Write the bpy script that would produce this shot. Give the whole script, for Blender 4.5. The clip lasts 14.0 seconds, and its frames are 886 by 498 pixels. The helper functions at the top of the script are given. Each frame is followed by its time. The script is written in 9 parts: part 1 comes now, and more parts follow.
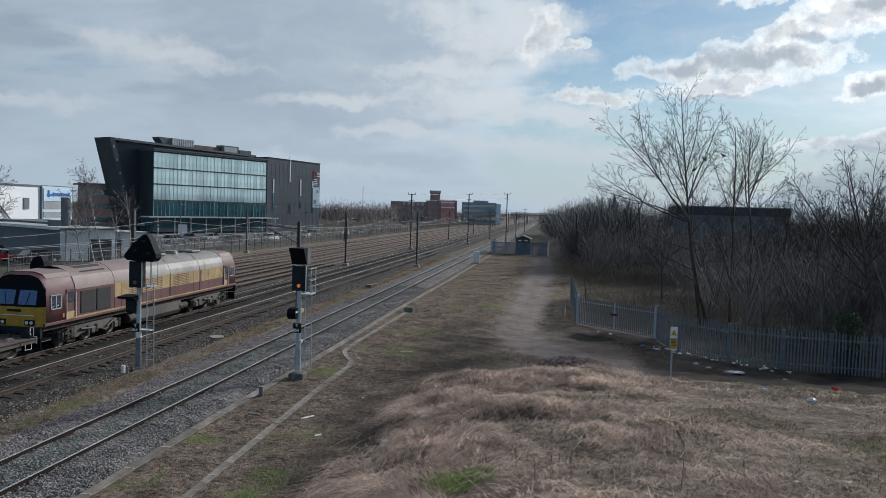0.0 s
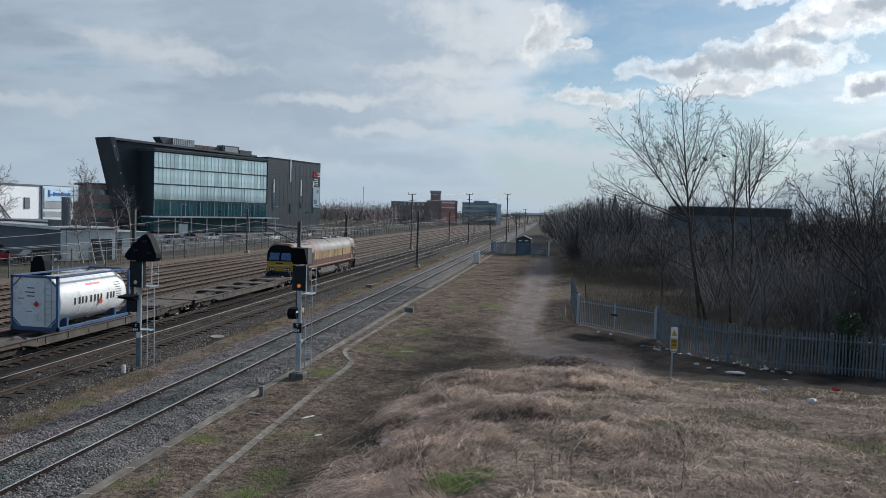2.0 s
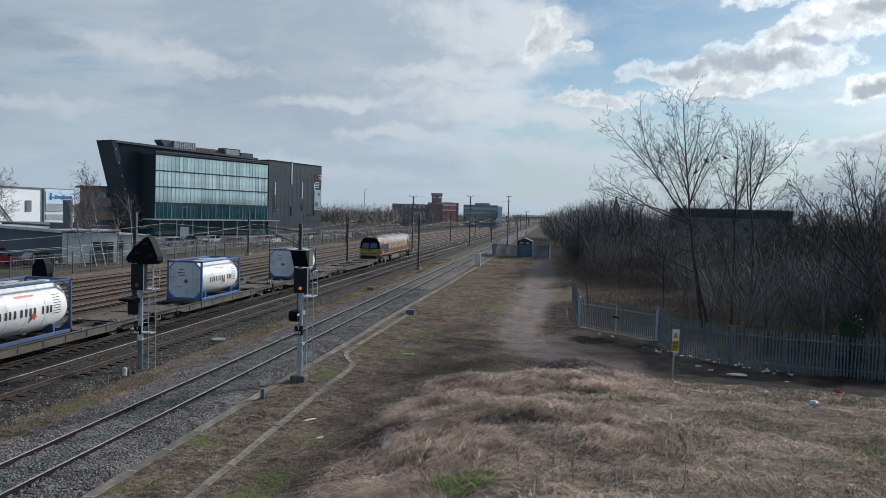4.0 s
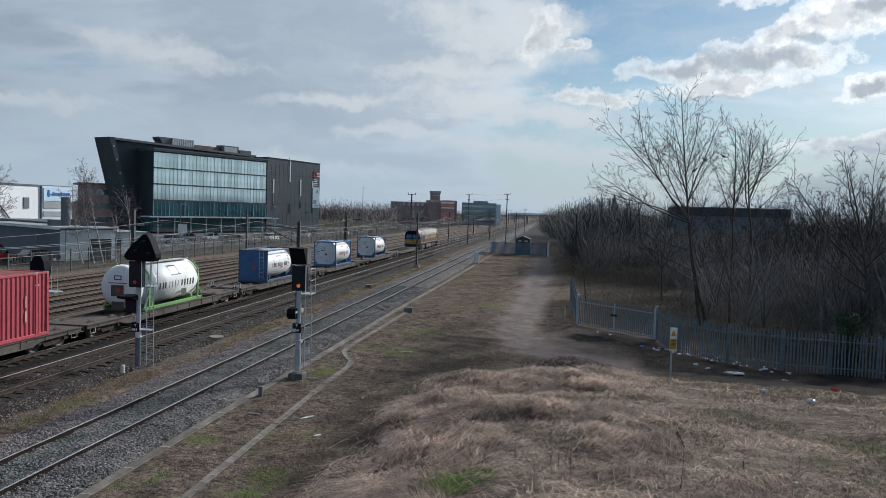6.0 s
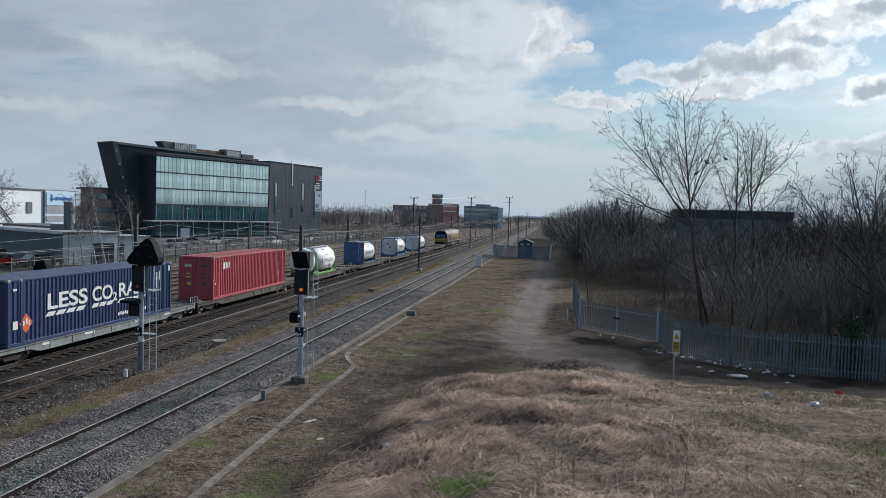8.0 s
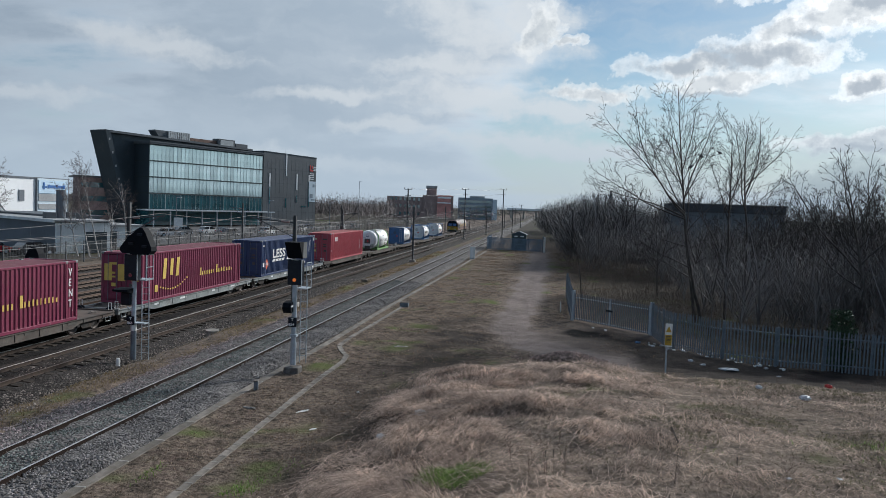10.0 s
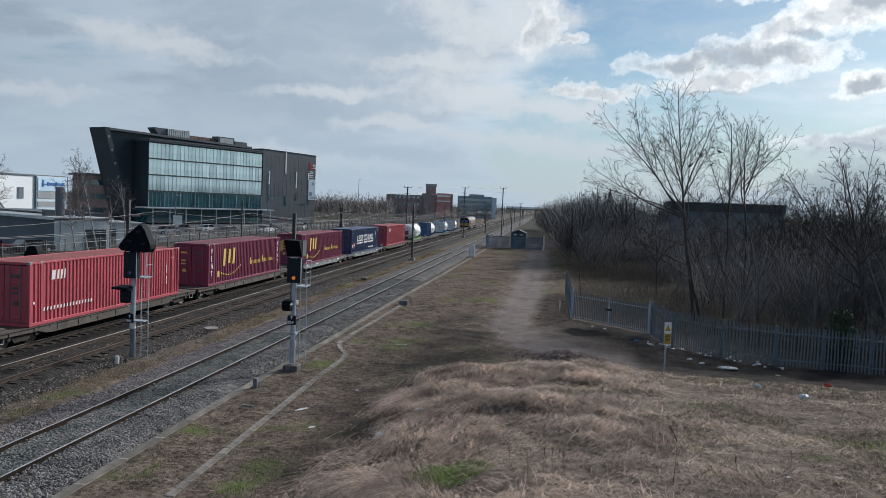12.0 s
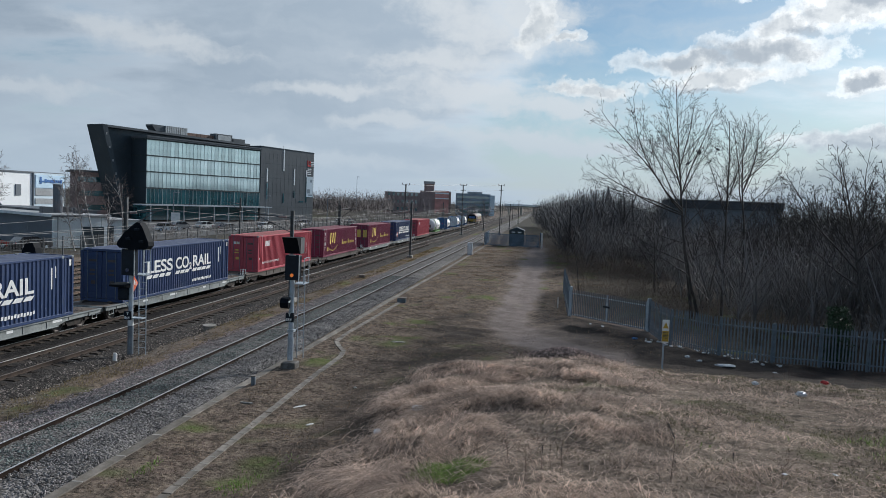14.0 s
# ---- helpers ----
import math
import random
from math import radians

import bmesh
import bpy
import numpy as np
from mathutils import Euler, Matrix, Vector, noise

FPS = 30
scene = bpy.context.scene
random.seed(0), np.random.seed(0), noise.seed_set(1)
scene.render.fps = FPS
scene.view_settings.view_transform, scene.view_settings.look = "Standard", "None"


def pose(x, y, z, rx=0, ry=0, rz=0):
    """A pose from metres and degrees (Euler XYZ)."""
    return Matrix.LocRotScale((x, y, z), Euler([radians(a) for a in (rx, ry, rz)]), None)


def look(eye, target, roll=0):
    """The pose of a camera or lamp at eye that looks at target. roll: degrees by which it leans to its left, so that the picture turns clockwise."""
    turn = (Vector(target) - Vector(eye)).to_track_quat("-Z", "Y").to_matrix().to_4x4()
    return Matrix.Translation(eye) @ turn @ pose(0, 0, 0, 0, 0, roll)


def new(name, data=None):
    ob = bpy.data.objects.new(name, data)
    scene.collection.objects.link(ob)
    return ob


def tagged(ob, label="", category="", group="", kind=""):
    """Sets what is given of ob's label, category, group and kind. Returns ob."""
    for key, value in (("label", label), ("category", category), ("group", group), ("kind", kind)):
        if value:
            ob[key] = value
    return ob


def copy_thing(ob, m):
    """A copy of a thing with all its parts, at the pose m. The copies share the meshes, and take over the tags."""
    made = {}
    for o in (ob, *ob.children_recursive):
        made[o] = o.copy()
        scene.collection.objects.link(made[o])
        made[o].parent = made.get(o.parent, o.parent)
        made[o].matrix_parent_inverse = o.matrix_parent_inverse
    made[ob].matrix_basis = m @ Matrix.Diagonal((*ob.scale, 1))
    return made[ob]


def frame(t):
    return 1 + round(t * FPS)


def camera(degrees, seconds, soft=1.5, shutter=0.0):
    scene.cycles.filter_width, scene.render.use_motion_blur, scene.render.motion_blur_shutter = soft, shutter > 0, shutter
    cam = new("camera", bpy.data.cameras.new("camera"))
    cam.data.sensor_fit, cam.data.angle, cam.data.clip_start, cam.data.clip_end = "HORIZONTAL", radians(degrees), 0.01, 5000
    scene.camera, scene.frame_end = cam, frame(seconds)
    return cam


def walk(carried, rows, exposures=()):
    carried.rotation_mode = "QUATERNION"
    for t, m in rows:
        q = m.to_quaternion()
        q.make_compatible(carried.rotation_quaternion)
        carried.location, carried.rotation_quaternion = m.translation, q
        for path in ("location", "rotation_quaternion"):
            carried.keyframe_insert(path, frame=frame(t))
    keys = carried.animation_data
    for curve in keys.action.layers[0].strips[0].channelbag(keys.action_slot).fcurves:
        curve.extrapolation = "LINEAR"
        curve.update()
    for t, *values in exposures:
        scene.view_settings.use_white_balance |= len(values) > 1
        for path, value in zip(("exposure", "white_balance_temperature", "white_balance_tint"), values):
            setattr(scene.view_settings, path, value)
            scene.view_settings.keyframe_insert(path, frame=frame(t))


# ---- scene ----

# ---------------------------------------------------------------- camera and its walk
cam = camera(60.42, 14.0, soft=0.5)
walk(cam, [
    (0, pose(0, 0, 6.97, 87.159, -1.684, 8.280)),
    (0.5, pose(0, 0, 6.97, 87.159, -1.687, 8.285)),
    (1, pose(0, 0, 6.97, 87.111, -1.679, 8.254)),
    (1.5, pose(0, 0, 6.97, 87.103, -1.737, 8.252)),
    (2, pose(0, 0, 6.97, 87.165, -1.733, 8.312)),
    (2.5, pose(0, 0, 6.97, 87.354, -1.719, 8.406)),
    (3, pose(0, 0, 6.97, 87.361, -1.631, 8.411)),
    (5.5, pose(0, 0, 6.97, 87.235, -1.762, 8.318)),
    (6, pose(0, 0, 6.97, 87.183, -1.778, 8.275)),
    (6.5, pose(0, 0, 6.97, 87.179, -1.446, 8.266)),
    (7, pose(0, 0, 6.97, 87.377, -1.405, 8.409)),
    (7.5, pose(0, 0, 6.97, 87.433, -1.510, 8.437)),
    (8, pose(0, 0, 6.97, 87.435, -1.623, 8.443)),
    (10.5, pose(0, 0, 6.97, 86.738, -2.184, 7.979)),
    (11, pose(0, 0, 6.97, 86.775, -2.206, 8.015)),
    (11.5, pose(0, 0, 6.97, 86.770, -2.223, 8.012)),
    (12, pose(0, 0, 6.97, 86.681, -2.236, 7.961)),
    (12.5, pose(0, 0, 6.97, 86.529, -2.291, 7.850)),
    (13, pose(0, 0, 6.97, 86.486, -2.290, 7.819)),
    (13.5, pose(0, 0, 6.97, 86.529, -2.300, 7.855)),
    (14, pose(0, 0, 6.97, 86.491, -2.285, 7.824)),
], exposures=((0, 0.0, 6070, 8), (8, 0.0, 6070, 8), (10.5, 0.03, 6070, 8), (14, 0.03, 6070, 8)))

# ---------------------------------------------------------------- sky, sun, exposure
SUN_BEARING, SUN_HEIGHT = 33.0, 27.0      # degrees right of the railway, degrees up
scene.view_settings.exposure = 0.0


def sky_world():
    """Hazy late-winter sky: Nishita blue behind drifting stratocumulus."""
    w = bpy.data.worlds.new("sky")
    scene.world = w
    w.use_nodes = True
    nt = w.node_tree
    nt.nodes.clear()
    N, L = nt.nodes.new, nt.links.new
    out, bg = N("ShaderNodeOutputWorld"), N("ShaderNodeBackground")
    sky = N("ShaderNodeTexSky")
    sky.sky_type, sky.sun_disc = "NISHITA", False
    sky.sun_elevation, sky.sun_rotation = radians(SUN_HEIGHT), radians(SUN_BEARING)
    sky.air_density, sky.dust_density, sky.ozone_density = 1.0, 0.4, 2.0
    tc = N("ShaderNodeTexCoord")
    sep = N("ShaderNodeSeparateXYZ")
    L(tc.outputs["Generated"], sep.inputs[0])

    def m(op, a, b=None, c=None):
        n = N("ShaderNodeMath")
        n.operation = op
        for i, v in enumerate((a, b, c)):
            if v is None:
                continue
            if isinstance(v, (int, float)):
                n.inputs[i].default_value = v
            else:
                L(v, n.inputs[i])
        return n.outputs[0]

    def ramp(v, stops):
        n = N("ShaderNodeValToRGB")
        n.color_ramp.interpolation = "EASE"
        while len(n.color_ramp.elements) < len(stops):
            n.color_ramp.elements.new(0.5)
        for e, (p, c) in zip(n.color_ramp.elements, stops):
            e.position = p
            e.color = (*c, 1) if isinstance(c, tuple) else (c, c, c, 1)
        L(v, n.inputs[0])
        return n.outputs[0]

    def mix(f, a, b):
        n = N("ShaderNodeMix")
        n.data_type = "RGBA"
        for i, v in ((0, f), (6, a), (7, b)):
            if isinstance(v, (int, float)):
                n.inputs[i].default_value = v
            elif isinstance(v, tuple):
                n.inputs[i].default_value = (*v, 1)
            else:
                L(v, n.inputs[i])
        return n.outputs[2]

    # the cloud sheet: the direction met with a flat layer overhead, its far end squeezed
    up = m("ADD", m("MAXIMUM", sep.outputs[2], 0.0), 0.20)
    px = m("DIVIDE", sep.outputs[0], up)
    py = m("DIVIDE", sep.outputs[1], up)
    comb = N("ShaderNodeCombineXYZ")
    L(m("ADD", m("MULTIPLY", px, 0.62), CLOUD_X), comb.inputs[0])
    L(m("ADD", py, CLOUD_Y), comb.inputs[1])
    big = N("ShaderNodeTexNoise")
    big.inputs["Scale"].default_value, big.inputs["Detail"].default_value = 1.15, 9
    big.inputs["Roughness"].default_value, big.inputs["Distortion"].default_value = 0.52, 0.35
    L(comb.outputs[0], big.inputs["Vector"])
    fine = N("ShaderNodeTexNoise")
    fine.inputs["Scale"].default_value, fine.inputs["Detail"].default_value = 4.2, 8
    fine.inputs["Roughness"].default_value = 0.6
    L(comb.outputs[0], fine.inputs["Vector"])
    # the cover thickens away from the sun
    s = (math.sin(radians(SUN_BEARING)), math.cos(radians(SUN_BEARING)))
    side = m("SUBTRACT", m("MULTIPLY", sep.outputs[0], s[1]), m("MULTIPLY", sep.outputs[1], s[0]))
    bias = N("ShaderNodeMapRange")
    bias.interpolation_type = "SMOOTHSTEP"
    for i, v in ((1, -0.66), (2, -0.50), (3, 0.17), (4, -0.10)):
        bias.inputs[i].default_value = v
    L(side, bias.inputs[0])
    cover = m("ADD", m("ADD", big.outputs[0], m("MULTIPLY", m("SUBTRACT", fine.outputs[0], 0.5), 0.16)), bias.outputs[0])
    cloud = ramp(cover, ((0.42, 0.0), (0.60, 1.0)))
    thick = ramp(cover, ((0.50, 0.0), (0.68, 1.0)))
    # how near to the sun the sky is looked at
    e = radians(SUN_HEIGHT)
    toward = m("ADD", m("ADD", m("MULTIPLY", sep.outputs[0], s[0] * math.cos(e)), m("MULTIPLY", sep.outputs[1], s[1] * math.cos(e))),
               m("MULTIPLY", sep.outputs[2], math.sin(e)))
    near_sun = m("POWER", m("MAXIMUM", toward, 0.0), 14.0)
    broad = m("POWER", m("MAXIMUM", m("MULTIPLY_ADD", toward, 0.75, 0.25), 0.0), 1.7)
    lit = mix(near_sun, mix(broad, (0.26, 0.305, 0.365), (0.86, 0.92, 0.97)), (1.2, 1.17, 1.12))
    dark = mix(near_sun, mix(broad, (0.175, 0.225, 0.285), (0.53, 0.60, 0.67)), (0.50, 0.53, 0.57))
    body = mix(thick, lit, dark)
    blue = N("ShaderNodeMix")
    blue.data_type, blue.blend_type = "RGBA", "MULTIPLY"
    blue.inputs[0].default_value = 1.0
    L(sky.outputs[0], blue.inputs[6])
    blue.inputs[7].default_value = (0.067, 0.073, 0.072, 1)
    whole = mix(cloud, blue.outputs[2], body)
    # broken cumulus round the sun: heaps by bearing and height in degrees, with frayed edges
    flat = N("ShaderNodeCombineXYZ")
    L(m("MULTIPLY", m("ARCTAN2", sep.outputs[0], sep.outputs[1]), 57.3), flat.inputs[0])
    L(m("MULTIPLY", m("ARCSINE", sep.outputs[2]), 57.3), flat.inputs[1])

    def frayed(scale, detail, rough):
        n = N("ShaderNodeTexNoise")
        n.inputs["Scale"].default_value, n.inputs["Detail"].default_value, n.inputs["Roughness"].default_value = scale, detail, rough
        L(flat.outputs[0], n.inputs["Vector"])
        return n
    warp, sub, amp = frayed(0.33, 9, 0.55), N("ShaderNodeVectorMath"), N("ShaderNodeVectorMath")
    sub.operation, amp.operation = "SUBTRACT", "MULTIPLY_ADD"
    L(warp.outputs["Color"], sub.inputs[0])
    sub.inputs[1].default_value = (0.5, 0.5, 0.5)
    L(sub.outputs[0], amp.inputs[0])
    amp.inputs[1].default_value = (6.0, 3.0, 0.0)
    L(flat.outputs[0], amp.inputs[2])

    def heaps(rows, ragged):
        best = None
        for a, h, ra, rh, turn in rows:
            mp, ln = N("ShaderNodeMapping"), N("ShaderNodeVectorMath")
            mp.vector_type, ln.operation = "TEXTURE", "LENGTH"
            mp.inputs["Location"].default_value, mp.inputs["Scale"].default_value = (a, h, 0), (ra, rh, 1)
            mp.inputs["Rotation"].default_value = (0, 0, radians(turn))
            L(amp.outputs[0], mp.inputs[0]), L(mp.outputs[0], ln.inputs[0])
            v = m("SUBTRACT", 1.0, ln.outputs["Value"])
            best = v if best is None else m("MAXIMUM", best, v)
        return m("ADD", best, m("MULTIPLY", m("SUBTRACT", frayed(0.75, 8, 0.65).outputs[0], 0.5), ragged))
    heap = heaps(((19.5, 13.6, 4.6, 1.9, 6), (15.5, 12.6, 3.2, 1.1, 12), (14.5, 11.0, 5.0, 1.3, -4), (9.2, 10.6, 5.0, 1.1, -2), (11.5, 9.3, 5.5, 0.9, 4), (3.0, 8.8, 4.2, 0.7, -3),
                  (13.9, 15.2, 2.8, 0.8, 0), (21.0, 8.9, 2.6, 0.8, 5), (20.5, 5.3, 6.2, 0.8, 0), (-1.4, 13.0, 1.5, 2.4, -30), (0.6, 12.0, 1.8, 0.5, 20),
                  (27.0, 11.0, 5.0, 1.5, 0), (24.0, 20.0, 8.0, 2.6, 10), (8.0, 22.0, 6.0, 2.0, -8), (38.0, 15.0, 7.0, 3.0, 0), (44.0, 32.0, 12.0, 6.0, 0), (14.0, 36.0, 10.0, 4.0, 0)), 0.95)
    core = heaps(((12.5, 10.9, 4.6, 0.95, -2), (8.0, 10.6, 3.0, 0.6, 0), (16.8, 12.1, 1.5, 0.45, 0), (21.0, 14.0, 1.6, 0.6, 0), (20.8, 8.7, 1.3, 0.35, 0), (21.0, 4.8, 5.0, 0.5, 0), (11.5, 8.6, 4.0, 0.35, 0),
                  (25.0, 19.4, 6.0, 1.6, 0), (38.0, 14.0, 5.0, 1.8, 0), (44.0, 30.0, 9.0, 4.0, 0)), 0.9)
    glow = m("POWER", m("MAXIMUM", toward, 0.0), 6.0)
    # thin veil over the blue, and pale streaks on the grey deck
    veil = N("ShaderNodeMapping")
    veil.inputs["Scale"].default_value = (0.10, 0.34, 1)
    L(amp.outputs[0], veil.inputs[0])
    thin = N("ShaderNodeTexNoise")
    thin.inputs["Scale"].default_value, thin.inputs["Detail"].default_value, thin.inputs["Roughness"].default_value = 1.0, 7, 0.55
    L(veil.outputs[0], thin.inputs["Vector"])
    whole = mix(m("MULTIPLY", ramp(thin.outputs[0], ((0.36, 0.0), (0.72, 1.0))), 0.5), whole, mix(broad, (0.40, 0.46, 0.53), (0.66, 0.69, 0.71)))
    streak = heaps(((-4.5, 8.2, 8.5, 2.2, -8), (0.5, 7.2, 7.0, 1.5, -4), (-3.0, 4.8, 9.0, 1.2, -4), (4.0, 4.4, 6.0, 1.0, 3), (-2.2, 14.0, 5.0, 3.0, -25), (-7.0, 13.2, 6.5, 1.9, -10), (-8.0, 10.4, 5.5, 1.0, 0), (-12.5, 6.0, 5.5, 0.7, 0), (-17.5, 8.0, 6.0, 0.6, 4), (-29.0, 10.5, 7.0, 1.2, -6), (-37.0, 6.5, 6.0, 0.8, 0), (-20.0, 3.0, 14.0, 0.8, 0)), 0.9)
    wispy = m("MULTIPLY", m("SUBTRACT", thin.outputs[0], 0.5), 2.2)
    whole = mix(m("MULTIPLY", ramp(m("ADD", m("ADD", streak, 0.15), wispy), ((0.0, 0.0), (0.9, 1.0))), 0.85), whole, mix(broad, (0.42, 0.46, 0.50), (0.80, 0.80, 0.79)))
    folds = m("MULTIPLY", ramp(frayed(0.8, 9, 0.62).outputs[0], ((0.42, 0.0), (0.72, 1.0))), 0.55)
    lit_top = mix(glow, (0.62, 0.62, 0.60), (1.65, 1.60, 1.53))
    lit_top = mix(m("MULTIPLY", ramp(m("ADD", heap, m("MULTIPLY", m("SUBTRACT", frayed(1.1, 9, 0.6).outputs[0], 0.5), 1.6)), ((0.10, 0.0), (0.75, 1.0))), 0.8), lit_top, mix(glow, (0.50, 0.53, 0.55), (0.78, 0.78, 0.77)))
    cumulus = mix(m("MAXIMUM", folds, m("MULTIPLY", ramp(m("ADD", m("ADD", core, 0.30), m("MULTIPLY", m("SUBTRACT", frayed(1.3, 9, 0.62).outputs[0], 0.5), 1.5)), ((0.0, 0.0), (1.0, 1.0))), 0.85)), lit_top, mix(glow, (0.42, 0.46, 0.50), (0.40, 0.44, 0.49)))
    whole = mix(m("MULTIPLY", ramp(m("ADD", heap, 0.06), ((0.0, 0.0), (0.20, 0.5), (0.60, 1.0))), 0.97), whole, cumulus)
    haze = ramp(sep.outputs[2], ((0.0, 1.0), (0.17, 0.0)))
    whole = mix(m("MULTIPLY", haze, 0.85), whole, mix(near_sun, (0.46, 0.53, 0.595), (0.41, 0.48, 0.54)))
    # a grey cloud bank low under the sun, with a bright frayed rim
    bank = heaps(((22.0, 0.5, 9.0, 5.0, 0), (34.0, 1.0, 12.0, 6.5, 0), (50.0, 0.0, 14.0, 7.0, 0)), 0.35)
    body_of_bank = ramp(bank, ((0.0, 0.0), (0.45, 1.0)))
    rim = m("MULTIPLY", body_of_bank, ramp(bank, ((0.10, 1.0), (0.26, 0.0))))
    whole = mix(m("MULTIPLY", body_of_bank, 0.8), whole, mix(m("MULTIPLY", rim, 1.0), (0.345, 0.40, 0.44), (1.5, 1.46, 1.40)))
    L(whole, bg.inputs[0])
    bg.inputs[1].default_value = 1.0
    L(bg.outputs[0], out.inputs[0])


CLOUD_X, CLOUD_Y = 7.4, 2.1
sky_world()
sun = new("sun", bpy.data.lights.new("sun", "SUN"))
sun.data.energy, sun.data.angle, sun.data.color = 4.0, radians(8), (1.0, 0.95, 0.88)
_e, _b = radians(SUN_HEIGHT), radians(SUN_BEARING)
sun.matrix_world = look((0, 0, 60), (-60 * math.sin(_b) * math.cos(_e), -60 * math.cos(_b) * math.cos(_e), 60 - 60 * math.sin(_e)))

# ---------------------------------------------------------------- materials
def mat(name, base, rough=0.7, metal=0.0, vary=0.25, scale=3.0, second=None, stain=0.0, stain_colour=(0.05, 0.04, 0.03),
        bump=0.0, bump_scale=40.0, piece=0.0, stretch=(1, 1, 1), island=0.0, spec=0.5):
    """A surface with variation at two scales (broad patches and grain), optional stains, bump and a change from piece to piece."""
    m = bpy.data.materials.new(name)
    m.use_nodes = True
    nt = m.node_tree
    N, L = nt.nodes.new, nt.links.new
    b = nt.nodes["Principled BSDF"]
    b.inputs["Roughness"].default_value, b.inputs["Metallic"].default_value = rough, metal
    b.inputs["Specular IOR Level"].default_value = spec
    tc, mp = N("ShaderNodeTexCoord"), N("ShaderNodeMapping")
    mp.inputs["Scale"].default_value = stretch
    L(tc.outputs["Object"], mp.inputs[0])

    def noise_at(s, detail=5, r=0.6):
        n = N("ShaderNodeTexNoise")
        n.inputs["Scale"].default_value, n.inputs["Detail"].default_value, n.inputs["Roughness"].default_value = s, detail, r
        L(mp.outputs[0], n.inputs["Vector"])
        return n.outputs[0]

    def span(v, lo, hi, a=0.0, c=1.0):
        n = N("ShaderNodeMapRange")
        n.inputs[1].default_value, n.inputs[2].default_value, n.inputs[3].default_value, n.inputs[4].default_value = lo, hi, a, c
        L(v, n.inputs[0])
        return n.outputs[0]

    def mixed(f, a, c):
        n = N("ShaderNodeMix")
        n.data_type = "RGBA"
        for i, v in ((0, f), (6, a), (7, c)):
            if isinstance(v, tuple):
                n.inputs[i].default_value = (*v, 1)
            else:
                L(v, n.inputs[i])
        return n.outputs[2]

    second = second or tuple(c * (1 - vary) for c in base)
    broad, grain = noise_at(scale), noise_at(scale * 9, 6)
    col = mixed(span(broad, 0.32, 0.68), tuple(min(1, c * (1 + vary * 0.5)) for c in base), second)
    hsv = N("ShaderNodeHueSaturation")
    L(col, hsv.inputs["Color"])
    L(span(grain, 0.25, 0.75, 1 - vary * 0.8, 1 + vary * 0.8), hsv.inputs["Value"])
    col = hsv.outputs[0]
    for amount, node, out in ((piece, "ShaderNodeObjectInfo", "Random"), (island, "ShaderNodeNewGeometry", "Random Per Island")):
        if amount:
            n, h = N(node), N("ShaderNodeHueSaturation")
            L(col, h.inputs["Color"])
            L(span(n.outputs[out], 0, 1, 1 - amount, 1 + amount), h.inputs["Value"])
            col = h.outputs[0]
    if stain:
        f = span(noise_at(scale * 1.7, 7, 0.7), 0.62 - stain * 0.25, 0.72, 0, 0.85)
        col = mixed(f, col, stain_colour)
    L(col, b.inputs["Base Color"])
    L(span(grain, 0.2, 0.8, max(0.03, rough - 0.12), min(1, rough + 0.12)), b.inputs["Roughness"])
    if bump:
        n = N("ShaderNodeBump")
        n.inputs["Strength"].default_value, n.inputs["Distance"].default_value = 0.8, bump
        L(noise_at(bump_scale, 5, 0.65), n.inputs["Height"])
        L(n.outputs[0], b.inputs["Normal"])
    return m


def glass_mat(name, tint, rough=0.05):
    m = mat(name, tint, rough, 0.0, 0.25, 0.3, piece=0.25, spec=1.0)
    b = m.node_tree.nodes["Principled BSDF"]
    b.inputs["Coat Weight"].default_value, b.inputs["Coat Roughness"].default_value, b.inputs["Coat IOR"].default_value = 1.0, 0.02, 1.9
    return m


def lamp_mat(name, colour, power):
    m = bpy.data.materials.new(name)
    m.use_nodes = True
    b = m.node_tree.nodes["Principled BSDF"]
    b.inputs["Base Color"].default_value = (*colour, 1)
    b.inputs["Emission Color"].default_value, b.inputs["Emission Strength"].default_value = (*colour, 1), power
    return m


HEAD_DULL = mat("dull_rail_head", (0.80, 0.78, 0.77), 0.28, 1.0, 0.3, 4)
HEAD_NEAR = mat("lightly_polished_rail_head", (0.72, 0.70, 0.69), 0.31, 1.0, 0.3, 4)
RUST_NEAR = mat("dark_brown_rail_rust", (0.034, 0.022, 0.018), 0.9, 0.0, 0.3, 3, second=(0.022, 0.016, 0.014), spec=0.1)
# darker rail head for a rail that catches no glint
HEAD_UNLIT = mat("unlit_rail_head", (0.16, 0.13, 0.11), 0.4, 0.8, 0.3, 4)
STEEL = mat("rail_head_steel", (0.74, 0.73, 0.72), 0.40, 1.0, 0.12, 6)
RUST = mat("rail_rust", (0.075, 0.053, 0.042), 0.85, 0.0, 0.4, 5, second=(0.045, 0.036, 0.031), bump=0.004, bump_scale=60, spec=0.2)
RUST_PALE = mat("siding_rail_rust", (0.18, 0.128, 0.097), 0.55, 0.3, 0.3, 3, second=(0.14, 0.10, 0.08))
CONCRETE = mat("old_concrete", (0.34, 0.32, 0.29), 0.9, 0, 0.25, 2.2, stain=0.5, stain_colour=(0.13, 0.12, 0.085), bump=0.006, bump_scale=55, piece=0.2)
SLEEPER = mat("sleeper_concrete", (0.15, 0.143, 0.135), 0.9, 0, 0.3, 3, stain=0.7, stain_colour=(0.09, 0.07, 0.055), bump=0.006, piece=0.2, spec=0.2)
